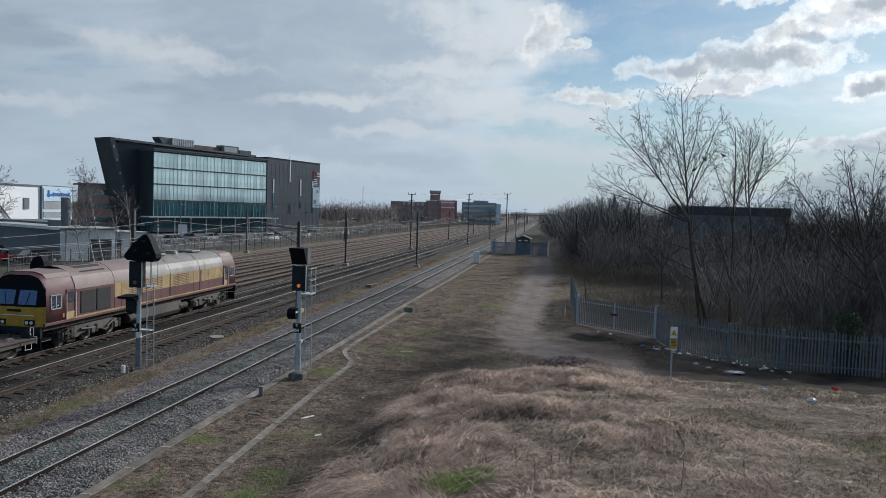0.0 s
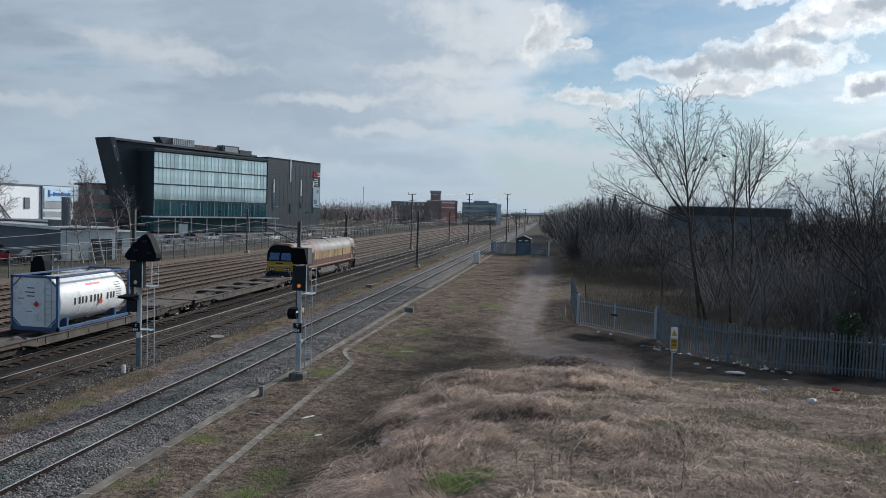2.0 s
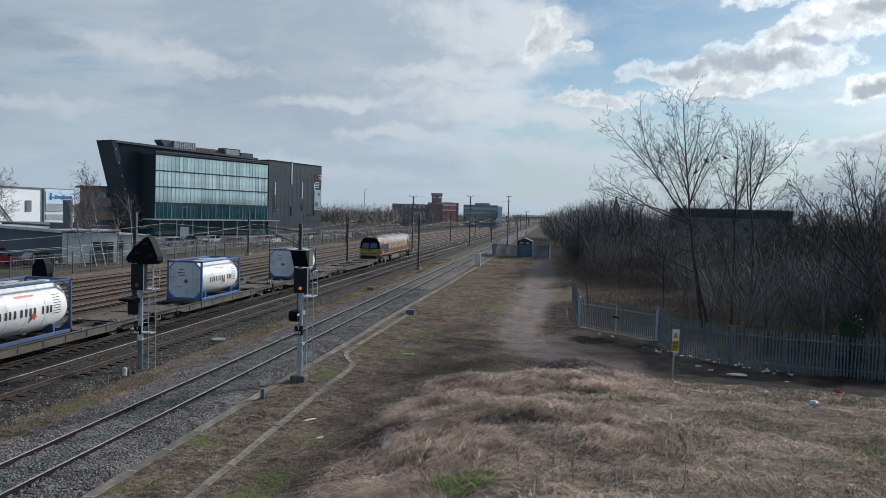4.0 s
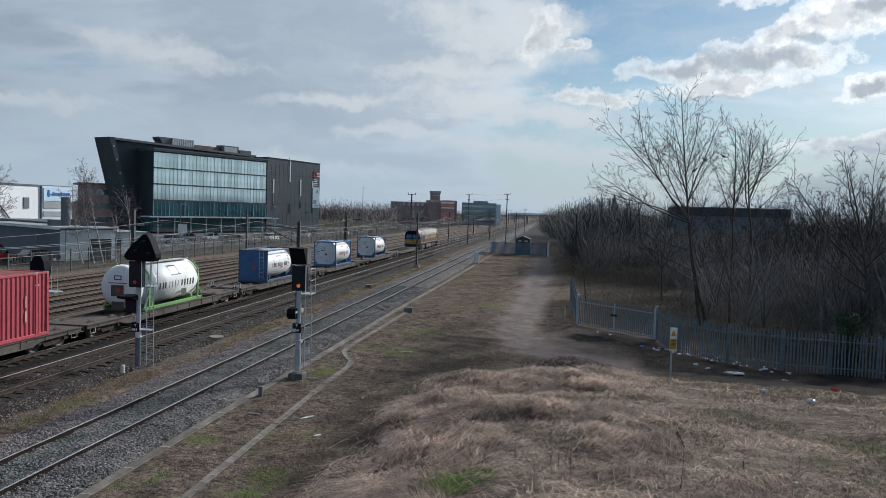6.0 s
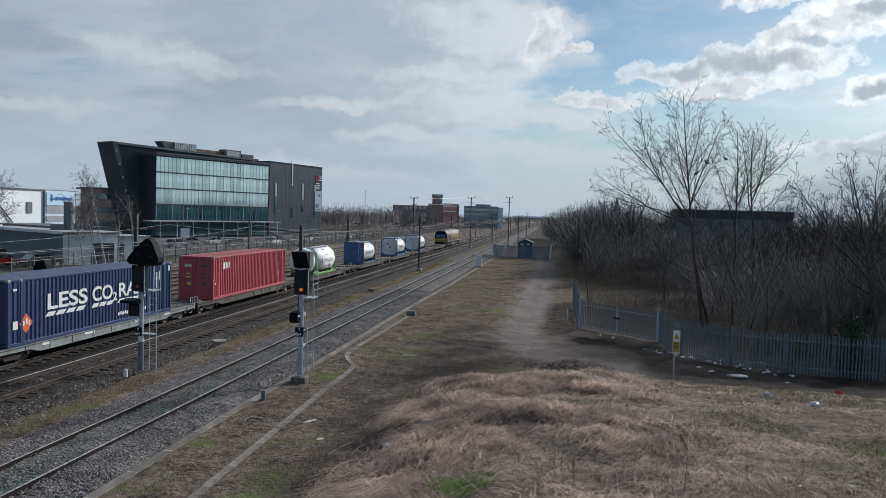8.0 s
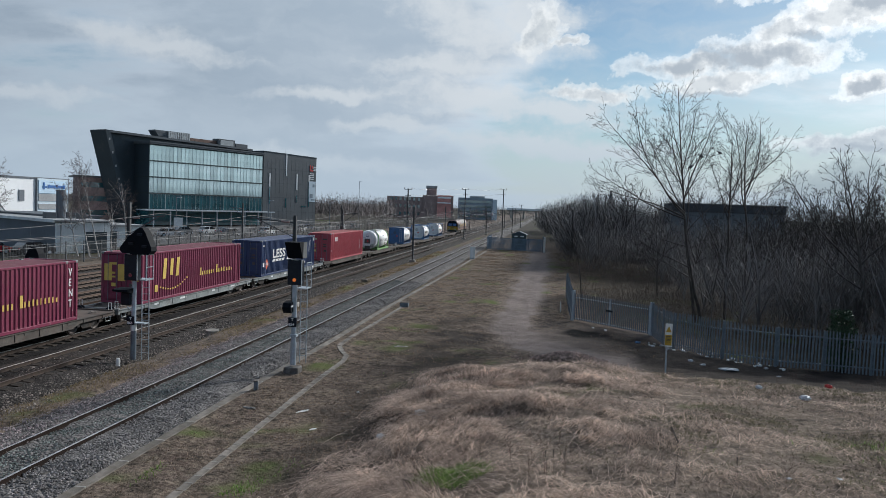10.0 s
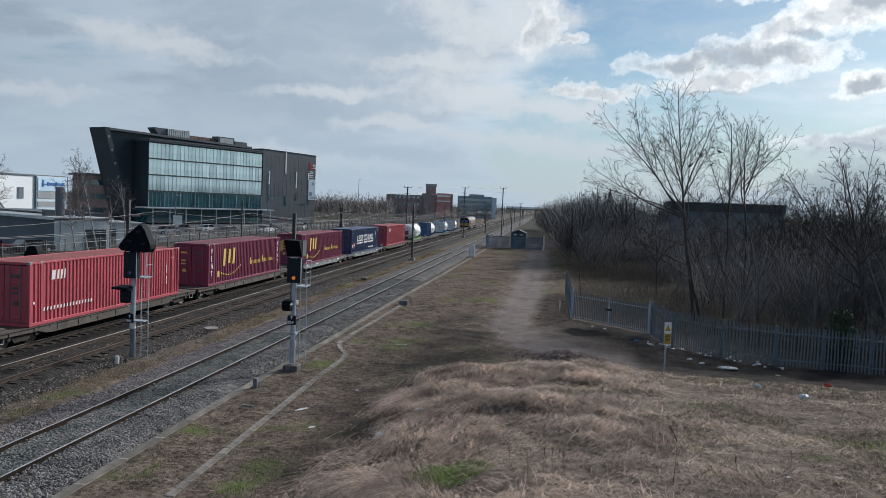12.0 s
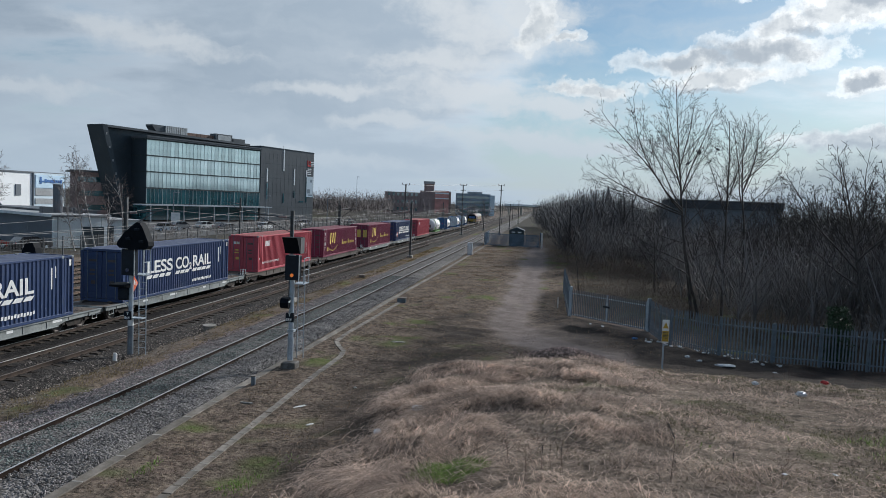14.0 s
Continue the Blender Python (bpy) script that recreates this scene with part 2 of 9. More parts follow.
SLEEPER_WOOD = mat("sleeper_timber", (0.05, 0.041, 0.034), 0.9, 0, 0.4, 3, bump=0.01, piece=0.3, spec=0.15)
GALV = mat("galvanised_steel", (0.44, 0.49, 0.54), 0.5, 0.25, 0.22, 3, stain=0.25, stain_colour=(0.25, 0.23, 0.2))
GALV_DULL = mat("weathered_galvanised_steel", (0.17, 0.205, 0.24), 0.55, 0.3, 0.3, 2.5, stain=0.3, stain_colour=(0.12, 0.10, 0.09))
MAST = mat("mast_steel", (0.10, 0.105, 0.11), 0.7, 0.3, 0.3, 2, stain=0.3, stain_colour=(0.09, 0.06, 0.045))
BLACK = mat("black_paint", (0.011, 0.017, 0.026), 0.45, 0, 0.3, 4, spec=0.2)
BLACK_MATT = mat("matt_black_hood", (0.005, 0.007, 0.011), 0.7, 0, 0.3, 4, spec=0.1)
WHITE = mat("white_paint", (0.76, 0.76, 0.75), 0.55, 0, 0.12, 3, stain=0.15, stain_colour=(0.4, 0.38, 0.34))
WIRE = mat("overhead_wire", (0.20, 0.20, 0.20), 0.5, 0.6, 0.2, 1)
# sign yellow, darkened in colour because the sign stands in shade
YELLOW = mat("shaded_yellow_paint", (0.46, 0.29, 0.03), 0.5, 0, 0.2, 3)

# ---------------------------------------------------------------- small builders
def part(name, bm, material, parent=None, label="", smooth=False):
    """Links a bmesh as one mesh object, under a thing or a part if one is given."""
    me = bpy.data.meshes.new(name)
    bm.to_mesh(me)
    bm.free()
    me.materials.append(material)
    if smooth:
        for p in me.polygons:
            p.use_smooth = True
    ob = new(name, me)
    ob.parent = parent
    return tagged(ob, label)


def thing(name, label, category, m=None, group="", kind=""):
    ob = new(name)
    ob.empty_display_size = 0.3
    if m is not None:
        ob.matrix_basis = m
    return tagged(ob, label, category, group, kind)


def share(ob, m, parent=None):
    """Another object on the same mesh."""
    o = ob.copy()
    scene.collection.objects.link(o)
    o.parent = parent if parent is not None else ob.parent
    o.matrix_basis = m
    return o


def box(bm, c, s, turn=None, bevel=0.0):
    """A box of centre c and size s, turned about its centre, with its edges taken off if asked."""
    r = bmesh.ops.create_cube(bm, size=1.0, matrix=Matrix.Translation(c) @ (turn or Matrix()) @ Matrix.Diagonal((*s, 1)))
    if bevel:
        edges = list({e for v in r["verts"] for e in v.link_edges})
        bmesh.ops.bevel(bm, geom=edges, offset=bevel, segments=1, affect="EDGES")
    return bm


def boxes(*rows, bevel=0.0):
    bm = bmesh.new()
    for c, s in rows:
        box(bm, c, s, bevel=bevel)
    return bm


def rod(bm, a, b, r, r2=None, n=8, caps=True):
    """A round bar from a to b."""
    a, b = Vector(a), Vector(b)
    d = b - a
    m = Matrix.Translation((a + b) / 2) @ d.to_track_quat("Z", "Y").to_matrix().to_4x4()
    bmesh.ops.create_cone(bm, cap_ends=caps, segments=n, radius1=r, radius2=r if r2 is None else r2, depth=d.length, matrix=m)
    return bm


def rods(*rows, n=8):
    bm = bmesh.new()
    for a, b, r in rows:
        rod(bm, a, b, r, n=n)
    return bm


def prism(outline, axis, lo, hi, bm=None):
    """An outline of (u, v) pairs pushed along an axis: x takes (y, z), y takes (x, z), z takes (x, y)."""
    bm = bm or bmesh.new()
    put = {"x": lambda u, v, w: (w, u, v), "y": lambda u, v, w: (u, w, v), "z": lambda u, v, w: (u, v, w)}[axis]
    a = [bm.verts.new(put(u, v, lo)) for u, v in outline]
    b = [bm.verts.new(put(u, v, hi)) for u, v in outline]
    n = len(outline)
    for i in range(n):
        bm.faces.new((a[i], a[(i + 1) % n], b[(i + 1) % n], b[i]))
    bm.faces.new(a[::-1]), bm.faces.new(b)
    bmesh.ops.recalc_face_normals(bm, faces=bm.faces)
    return bm


def loft(rings, closed=True, caps=True):
    """A skin over rings of equally many points."""
    bm = bmesh.new()
    vs = [[bm.verts.new(p) for p in r] for r in rings]
    n = len(rings[0])
    for a, b in zip(vs, vs[1:]):
        for i in range(n if closed else n - 1):
            bm.faces.new((a[i], a[(i + 1) % n], b[(i + 1) % n], b[i]))
    if caps and closed:
        bm.faces.new(vs[0][::-1]), bm.faces.new(vs[-1])
    bmesh.ops.recalc_face_normals(bm, faces=bm.faces)
    return bm


def raw(name, verts, faces, material, parent=None, smooth=False):
    """A large mesh straight from arrays; all faces have equally many corners."""
    verts, faces = np.asarray(verts, np.float32), np.asarray(faces, np.int32)
    me = bpy.data.meshes.new(name)
    k = faces.shape[1]
    me.vertices.add(len(verts)), me.loops.add(faces.size), me.polygons.add(len(faces))
    me.vertices.foreach_set("co", verts.ravel())
    me.loops.foreach_set("vertex_index", faces.ravel())
    me.polygons.foreach_set("loop_start", np.arange(0, faces.size, k, dtype=np.int32))
    me.polygons.foreach_set("use_smooth", np.full(len(faces), smooth))
    me.update(calc_edges=True)
    me.materials.append(material)
    ob = new(name, me)
    ob.parent = parent
    return ob


def step(v, lo, hi):
    t = np.clip((np.asarray(v, float) - lo) / (hi - lo), 0, 1)
    return t * t * (3 - 2 * t)


def lumps(x, y, size, seed=0):
    """Smooth value noise on a grid of that size, from -1 to 1, as arrays."""
    x, y = np.asarray(x, float) / size + 1000, np.asarray(y, float) / size + 1000
    i, j = np.floor(x).astype(np.int64), np.floor(y).astype(np.int64)
    u, v = x - i, y - j
    u, v = u * u * (3 - 2 * u), v * v * (3 - 2 * v)

    def h(a, b):
        s = np.sin(a * 127.1 + b * 311.7 + seed * 74.7) * 43758.5453
        return 2 * (s - np.floor(s)) - 1
    return (h(i, j) * (1 - u) + h(i + 1, j) * u) * (1 - v) + (h(i, j + 1) * (1 - u) + h(i + 1, j + 1) * u) * v


# ---------------------------------------------------------------- the lie of the land
NEAR, GOODS, MAIN = -13.57, -20.22, -23.84          # centre lines of the tracks, which run along y
SIDINGS = (-28.3, -31.9, -35.6, -39.3, -43.6)
PATH = ((-1.4, 140), (-1.4, 105), (-1.6, 75), (-1.9, 55), (-2.0, 46), (-0.4, 40.5), (3.4, 37.2), (9, 35.3), (16, 34.4), (30, 33.5), (60, 32))


KERB = ((-11.05, 13), (-11.1, 26.5), (-10.95, 38.4), (-10.98, 53.5), (-10.6, 76.8), (-10.3, 128))
TROUGH_LINE = ((-8.55, 13), (-8.67, 17.2), (-8.77, 20.9), (-8.9, 25.6), (-9.02, 29.8), (-9.0, 33.2), (-9.2, 34.6), (-9.75, 35.7), (-10.2, 36.9), (-10.3, 39.3), (-10.15, 45.7), (-10.05, 52.4))


def levelled(x, y):
    """1 on the strips under the concrete slabs, where the ground is even."""
    best = 0.0
    for line in (KERB, TROUGH_LINE):
        xs = np.interp(y, [p[1] for p in line], [p[0] for p in line])
        best = np.maximum(best, np.exp(-((x - xs) / 0.55) ** 4) * (y > line[0][1]) * (y < line[-1][1]))
    return best


def path_distance(x, y):
    best = np.full(np.shape(x), 1e9)
    for (ax, ay), (bx, by) in zip(PATH, PATH[1:]):
        dx, dy = bx - ax, by - ay
        t = np.clip(((x - ax) * dx + (y - ay) * dy) / (dx * dx + dy * dy), 0, 1)
        best = np.minimum(best, np.hypot(x - ax - t * dx, y - ay - t * dy))
    return best


def bank_mask(x, y):
    """1 on the grassy bank that climbs to the camera, 0 on the flat."""
    edge = -5.2 + 0.6 * lumps(x, y, 4.0, 5) + 5.0 * step(y, 27, 38)
    return step(x - edge, -0.9, 1.6) * (1 - step(y + 0.8 * lumps(x, y, 3.0, 8) + 3.6 * step(x, 1.5, 6.5), 31.5, 35.5))


def land(x, y):
    """Height of the ground."""
    x, y = np.asarray(x, float), np.asarray(y, float)
    z = -0.22 + (1 - levelled(x, y)) * (0.08 * lumps(x, y, 2.3, 1) + 0.06 * lumps(x, y, 0.9, 2) + 0.035 * lumps(x, y, 0.42, 13))
    k = bank_mask(x, y)
    rise = 0.115 * np.clip(36.5 - y, 0, 60) * step(x, -8.5, 1.5)
    tussock = 0.12 * lumps(x + 0.35 * y, y, 1.9, 3) + 0.10 * lumps(x, y, 0.85, 4) + 0.06 * lumps(x, y, 0.38, 6)
    z = z + k * (0.30 + tussock * (1 - 0.7 * step(x, 0.5, 5))) + rise * step(y, -60, 40) * 1.0
    z = z + 0.48 * np.exp(-(((x - 1.2) / 1.5) ** 2 + ((y - 36.4) / 1.0) ** 2))                     # spoil heap by the road
    z = z - 0.05 * (1 - step(path_distance(x, y), 0.8, 2.2))
    rail = (1 - step(np.abs(x - NEAR), 1.9, 2.4)) + (1 - step(np.abs(x + 22.0), 4.0, 4.9)) + (1 - step(np.abs(x + 36), 9.5, 11))
    z = z - 0.28 * np.clip(rail, 0, 1) * step(y, -40, 0)
    return z


def ground_grid():
    def axis(lo, hi, fine_lo, fine_hi, d, grow):
        mid = list(np.arange(fine_lo, fine_hi, d))
        a, s = fine_lo, d
        while a > lo:
            s *= grow
            a -= s
            mid.insert(0, a)
        a, s = mid[-1], d
        while a < hi:
            s *= grow
            a += s
            mid.append(a)
        return np.array(mid)
    xs, ys = axis(-3600, 3600, -19, 17, 0.22, 1.09), axis(-300, 4200, 8, 50, 0.22, 1.05)
    X, Y = np.meshgrid(xs, ys)
    Z = land(X, Y)
    n, m = len(xs), len(ys)
    idx = np.arange(n * m).reshape(m, n)
    faces = np.stack([idx[:-1, :-1], idx[:-1, 1:], idx[1:, 1:], idx[1:, :-1]], -1).reshape(-1, 4)
    ob = raw("ground", np.stack([X, Y, Z], -1).reshape(-1, 3), faces, GROUND, smooth=True)
    X, Y = X.ravel(), Y.ravel()
    wob = 0.7 * lumps(X, Y, 2.6, 11) + 0.35 * lumps(X, Y, 0.9, 12)
    pd = path_distance(X, Y)
    path = (1 - step(pd + wob, 0.8, 2.1)) * (0.7 + 0.3 * np.exp(-((pd - 0.85) / 0.35) ** 2) + 0.2 * step(X, 3, 7))
    yard = np.exp(-(((X - 3.8) / 4.0) ** 2 + ((Y - 43.5) / 5.0) ** 2))               # trampled ash by the gate
    black_patch = np.exp(-(((X - 2.9) / 1.3) ** 2 + ((Y - 45.6) / 1.6) ** 2)) + 0.6 * np.exp(-(((X - 5.2) / 1.6) ** 2 + ((Y - 42.5) / 2.5) ** 2))
    tyre = (0.75 + 0.7 * lumps(X, Y, 2.1, 15) + 0.4 * lumps(X, Y, 0.8, 16)) * np.exp(-((X + 5.2 + 0.4 * lumps(X, Y, 5, 3)) / 2.3) ** 2) * (1 - step(Y, 34, 60)) * step(Y, 12, 20)
    tyre = np.clip(tyre + 1.2 * np.exp(-(((X + 4.4) / 1.5) ** 2 + ((Y - 42.5) / 5.5) ** 2)) * (0.45 + 0.8 * lumps(X, Y, 1.1, 18) + 0.5 * lumps(X, Y, 0.5, 19)), 0, 1)
    green = step(lumps(X, Y, 2.4, 21) + 0.5 * lumps(X, Y, 0.8, 22) + 1.8 * np.exp(-(((X + 1.55) / 0.9) ** 2 + ((Y - 14.5) / 0.8) ** 2))
                 + 1.1 * np.exp(-(((X - 8) / 5.0) ** 2 + ((Y - 12) / 8.0) ** 2)) + 1.0 * np.exp(-(((X + 10.4) / 0.7) ** 2 + ((Y - 18.0) / 2.0) ** 2)) + 0.45 * np.exp(-(((X + 7.3) / 1.2) ** 2 + ((Y - 17.5) / 2.5) ** 2)), 0.55, 1.3)
    rail = np.clip((1 - step(np.abs(X + 22.6), 4.6, 6.2)) + (1 - step(np.abs(X + 36), 11, 13)), 0, 1)
    wood = step(np.where(Y > 50.6, X - 2.2, np.where(Y > 45.9, X - 1.9 - (50.6 - Y) * 0.94, np.where(Y > 39.5, X - 7.6, -9))) + 0.5 * wob, -0.2, 1.5) * (1 - step(Y, 280, 330))
    straw = bank_mask(X, Y) * (1 - 0.9 * step(X, 2.5, 7))
    distant = np.clip(step(Y, 120, 260) + step(-X, 46, 56), 0, 1) * (1 - rail)
    # the band round Y 36.8 paints the wood's shade onto the ashy road
    for nm, v in (("black_patch", step(np.exp(-(((X - 2.55) / 1.5) ** 2 + ((Y - 45.4) / 1.7) ** 2)) + 0.12 * wob, 0.28, 0.62)), ("wood", wood), ("straw", straw), ("distant", distant), ("path", np.clip(path + 0.8 * yard, 0, 1)), ("ash_and_shade", np.clip(0.55 * yard + 1.3 * black_patch + 1.0 * (1 - step(np.abs(pd - 2.0), 1.0, 2.6)) * step(X, 4, 8) * (1 - step(X, 30, 40)) + 0.75 * tyre + 1.15 * np.exp(-((Y - 36.8) / 3.0) ** 2) * step(X, 3, 6.5) + 0.25 * wob * (yard + tyre), 0, 1)), ("green", green), ("cess", rail)):
        a = ob.data.attributes.new(nm, "FLOAT", "POINT")
        a.data.foreach_set("value", v.astype(np.float32))
    return tagged(ob, "dry winter grass, bare earth track and railway cess", "ground", kind="structure")


def ground_material():
    """Matted straw, trodden earth, ash with painted tree shade, and a little green, by the zones laid down with the
    ground.
    """
    m = mat("winter_ground", (0.178, 0.138, 0.106), 0.95, 0, 0.6, 0.9, second=(0.108, 0.084, 0.071), bump=0.13, bump_scale=6, spec=0.03)
    nt = m.node_tree
    N, L = nt.nodes.new, nt.links.new
    b = nt.nodes["Principled BSDF"]
    tc = next(n for n in nt.nodes if n.type == "TEX_COORD")
    col = b.inputs["Base Color"].links[0].from_socket

    def noisy(lo, hi, s, d=7):
        n, r = N("ShaderNodeTexNoise"), N("ShaderNodeMapRange")
        n.inputs["Scale"].default_value, n.inputs["Detail"].default_value, n.inputs["Roughness"].default_value = s, d, 0.68
        L(tc.outputs["Object"], n.inputs["Vector"])
        r.inputs[1].default_value, r.inputs[2].default_value = lo, hi
        L(n.outputs[0], r.inputs[0])
        return r.outputs[0]

    def over(f, a, c):
        n = N("ShaderNodeMix")
        n.data_type = "RGBA"
        L(f, n.inputs[0])
        for i, v in ((6, a), (7, c)):
            if isinstance(v, tuple):
                n.inputs[i].default_value = (*v, 1)
            else:
                L(v, n.inputs[i])
        return n.outputs[2]

    def zone(nm, ragged=0.9):
        a = N("ShaderNodeAttribute")
        a.attribute_name = nm
        n, s = N("ShaderNodeMath"), N("ShaderNodeMath")
        n.operation, s.operation = "MULTIPLY_ADD", "MULTIPLY_ADD"
        L(noisy(0.25, 0.75, 2.2), s.inputs[0])
        s.inputs[1].default_value, s.inputs[2].default_value = ragged, -ragged / 2
        L(a.outputs["Fac"], n.inputs[0])
        n.inputs[1].default_value, n.use_clamp = 1.25, True
        mul, add = N("ShaderNodeMath"), N("ShaderNodeMath")
        mul.operation = "MULTIPLY"
        L(a.outputs["Fac"], mul.inputs[0]), L(s.outputs[0], mul.inputs[1])
        L(mul.outputs[0], n.inputs[2])
        return n.outputs[0]

    col = over(noisy(0.48, 0.62, 0.55), col, (0.132, 0.098, 0.08))                                       # worn, earthy patches
    col = over(noisy(0.46, 0.66, 1.3), col, (0.212, 0.160, 0.130))
    col = over(noisy(0.48, 0.74, 4.5), col, (0.33, 0.27, 0.205))                                        # matted straw
    col = over(noisy(0.50, 0.68, 6.0), col, (0.052, 0.043, 0.034))
    col = over(noisy(0.50, 0.64, 2.1), col, (0.06, 0.05, 0.041))
    col = over(noisy(0.52, 0.80, 11.0), col, (0.042, 0.035, 0.03))
    col = over(noisy(0.58, 0.80, 16.0), col, (0.36, 0.30, 0.235))                                        # gaps of dark soil
    col = over(zone("distant", 0.5), col, over(noisy(0.35, 0.65, 0.12), (0.105, 0.095, 0.08), (0.075, 0.07, 0.062)))
    col = over(zone("straw", 0.6), col, over(noisy(0.38, 0.62, 5.0), (0.31, 0.245, 0.195), (0.095, 0.076, 0.062)))
    col = over(zone("wood", 0.5), col, over(noisy(0.35, 0.65, 1.5), (0.11, 0.09, 0.068), (0.06, 0.052, 0.042)))
    col = over(zone("green"), col, over(noisy(0.35, 0.65, 3.0), (0.10, 0.135, 0.042), (0.15, 0.15, 0.07)))
    col = over(zone("path", 0.7), col, over(noisy(0.35, 0.65, 1.3), (0.265, 0.219, 0.20), (0.185, 0.155, 0.143)))
    # dark ash, and the painted tree shade along the fence road
    col = over(zone("ash_and_shade", 0.8), col, over(noisy(0.3, 0.7, 1.1), (0.026, 0.022, 0.021), (0.082, 0.069, 0.06)))
    col = over(zone("black_patch", 0.6), col, (0.013, 0.012, 0.013))                                             # black patch by the gate
    col = over(zone("cess", 0.4), col, over(noisy(0.35, 0.65, 1.2), (0.25, 0.207, 0.172), (0.155, 0.13, 0.11)))
    L(col, b.inputs["Base Color"])
    return m


GROUND = ground_material()
ground_grid()


def stone_mat(name, a, c, size):
    """Crushed stone: a colour for each stone, and relief between them."""
    m = mat(name, a, 0.9, 0, 0.2, 0.8, second=c, spec=0.12)
    nt = m.node_tree
    N, L = nt.nodes.new, nt.links.new
    b = nt.nodes["Principled BSDF"]
    tc = next(n for n in nt.nodes if n.type == "TEX_COORD")
    col = b.inputs["Base Color"].links[0].from_socket
    v, h, r, bp = N("ShaderNodeTexVoronoi"), N("ShaderNodeHueSaturation"), N("ShaderNodeMapRange"), N("ShaderNodeBump")
    v.inputs["Scale"].default_value = 1 / size
    L(tc.outputs["Object"], v.inputs["Vector"])
    sp = N("ShaderNodeSeparateColor")
    L(v.outputs["Color"], sp.inputs[0])
    r.inputs[3].default_value, r.inputs[4].default_value = 0.45, 1.65
    L(sp.outputs[0], r.inputs[0])
    L(col, h.inputs["Color"]), L(r.outputs[0], h.inputs["Value"])
    L(h.outputs[0], b.inputs["Base Color"])
    bp.inputs["Strength"].default_value, bp.inputs["Distance"].default_value, bp.invert = 1.0, size * 0.8, True
    L(v.outputs["Distance"], bp.inputs["Height"])
    L(bp.outputs[0], b.inputs["Normal"])
    return m


BALLAST = stone_mat("granite_ballast", (0.155, 0.144, 0.137), (0.108, 0.101, 0.097), 0.085)
BALLAST_OLD = stone_mat("dirty_ballast", (0.058, 0.051, 0.046), (0.036, 0.032, 0.03), 0.075)
BALLAST_BLACK = stone_mat("black_ballast", (0.028, 0.025, 0.024), (0.018, 0.017, 0.017), 0.075)
BALLAST_SIDING = stone_mat("siding_ballast", (0.086, 0.075, 0.067), (0.055, 0.049, 0.045), 0.075)


def ballast_bed(name, profile, lo, hi, material, label, seed):
    """A bed of crushed stone along the line, from a cross-section of (x, z)."""
    xs = []
    for (a, _), (c, _) in zip(profile, profile[1:]):
        xs += list(np.arange(a, c, 0.16))
    xs = np.array(xs + [profile[-1][0]])
    zs = np.interp(xs, [p[0] for p in profile], [p[1] for p in profile])
    ys, s = [lo], 0.16
    while ys[-1] < hi:
        ys.append(ys[-1] + s)
        s = 0.16 if ys[-1] < 45 else s * 1.06
    X, Y = np.meshgrid(xs, np.array(ys))
    Z = np.broadcast_to(zs, X.shape) + 0.028 * lumps(X, Y, 0.35, seed) + 0.02 * lumps(X, Y, 1.7, seed + 1)
    X = X + 0.05 * lumps(X, Y, 0.5, seed + 2)
    Z[:, 0] -= 0.3
    Z[:, -1] -= 0.3
    idx = np.arange(X.size).reshape(X.shape)
    f = np.stack([idx[:-1, :-1], idx[:-1, 1:], idx[1:, 1:], idx[1:, :-1]], -1).reshape(-1, 4)
    ob = raw(name, np.stack([X, Y, Z], -1).reshape(-1, 3), f, material, smooth=True)
    return tagged(ob, label, "ballast", kind="structure")


def loose_stones(name, label, profile, lo, hi, n, size, material, seed):
    """Crushed stones lying on a bed, each a small rough octahedron."""
    rng = np.random.default_rng(seed)
    px, pz = [p[0] for p in profile], [p[1] for p in profile]
    x = rng.uniform(px[0] - 0.15, px[-1] + 0.15, n)
    y = lo + (hi - lo) * rng.random(n) ** 1.5
    z = np.interp(x, px, pz) + 0.028 * lumps(x, y, 0.35, seed) + 0.012
    base = np.array([[1, 0, 0], [0, 1, 0], [-1, 0, 0], [0, -1, 0], [0, 0, 1], [0, 0, -1]], float)
    V = base[None] * rng.uniform(0.55, 1.2, (n, 6, 1)) * (size * rng.uniform(0.6, 1.35, n))[:, None, None] * np.array([1, 1, 0.7])
    a = rng.uniform(0, 6.28, n)
    c, s = np.cos(a)[:, None], np.sin(a)[:, None]
    V = np.stack([V[..., 0] * c - V[..., 1] * s, V[..., 0] * s + V[..., 1] * c, V[..., 2] + 0.3 * V[..., 0]], -1) + np.stack([x, y, z], -1)[:, None, :]
    f = np.array([[0, 1, 4], [1, 2, 4], [2, 3, 4], [3, 0, 4], [1, 0, 5], [2, 1, 5], [3, 2, 5], [0, 3, 5]])
    F = (np.arange(n) * 6)[:, None, None] + f[None]
    return tagged(raw(name, V.reshape(-1, 3), F.reshape(-1, 3), material), label, "ballast", kind="stuff")


END = 900.0
ballast_bed("ballast_near", ((NEAR - 2.75, -0.36), (NEAR - 1.9, -0.17), (NEAR - 0.95, -0.135), (NEAR - 0.6, -0.14), (NEAR + 0.6, -0.14), (NEAR + 0.95, -0.135), (NEAR + 1.75, -0.17), (NEAR + 2.35, -0.40)), 4, END, BALLAST,
            "clean grey granite ballast under a single track", 31)
ballast_bed("ballast_main", ((MAIN - 2.6, -0.42), (MAIN - 1.7, -0.2), (MAIN, -0.18), (MAIN + 1.9, -0.2), (MAIN + 2.1, -0.23)), 4, END, BALLAST_BLACK,
            "black ballast under the main line", 41)
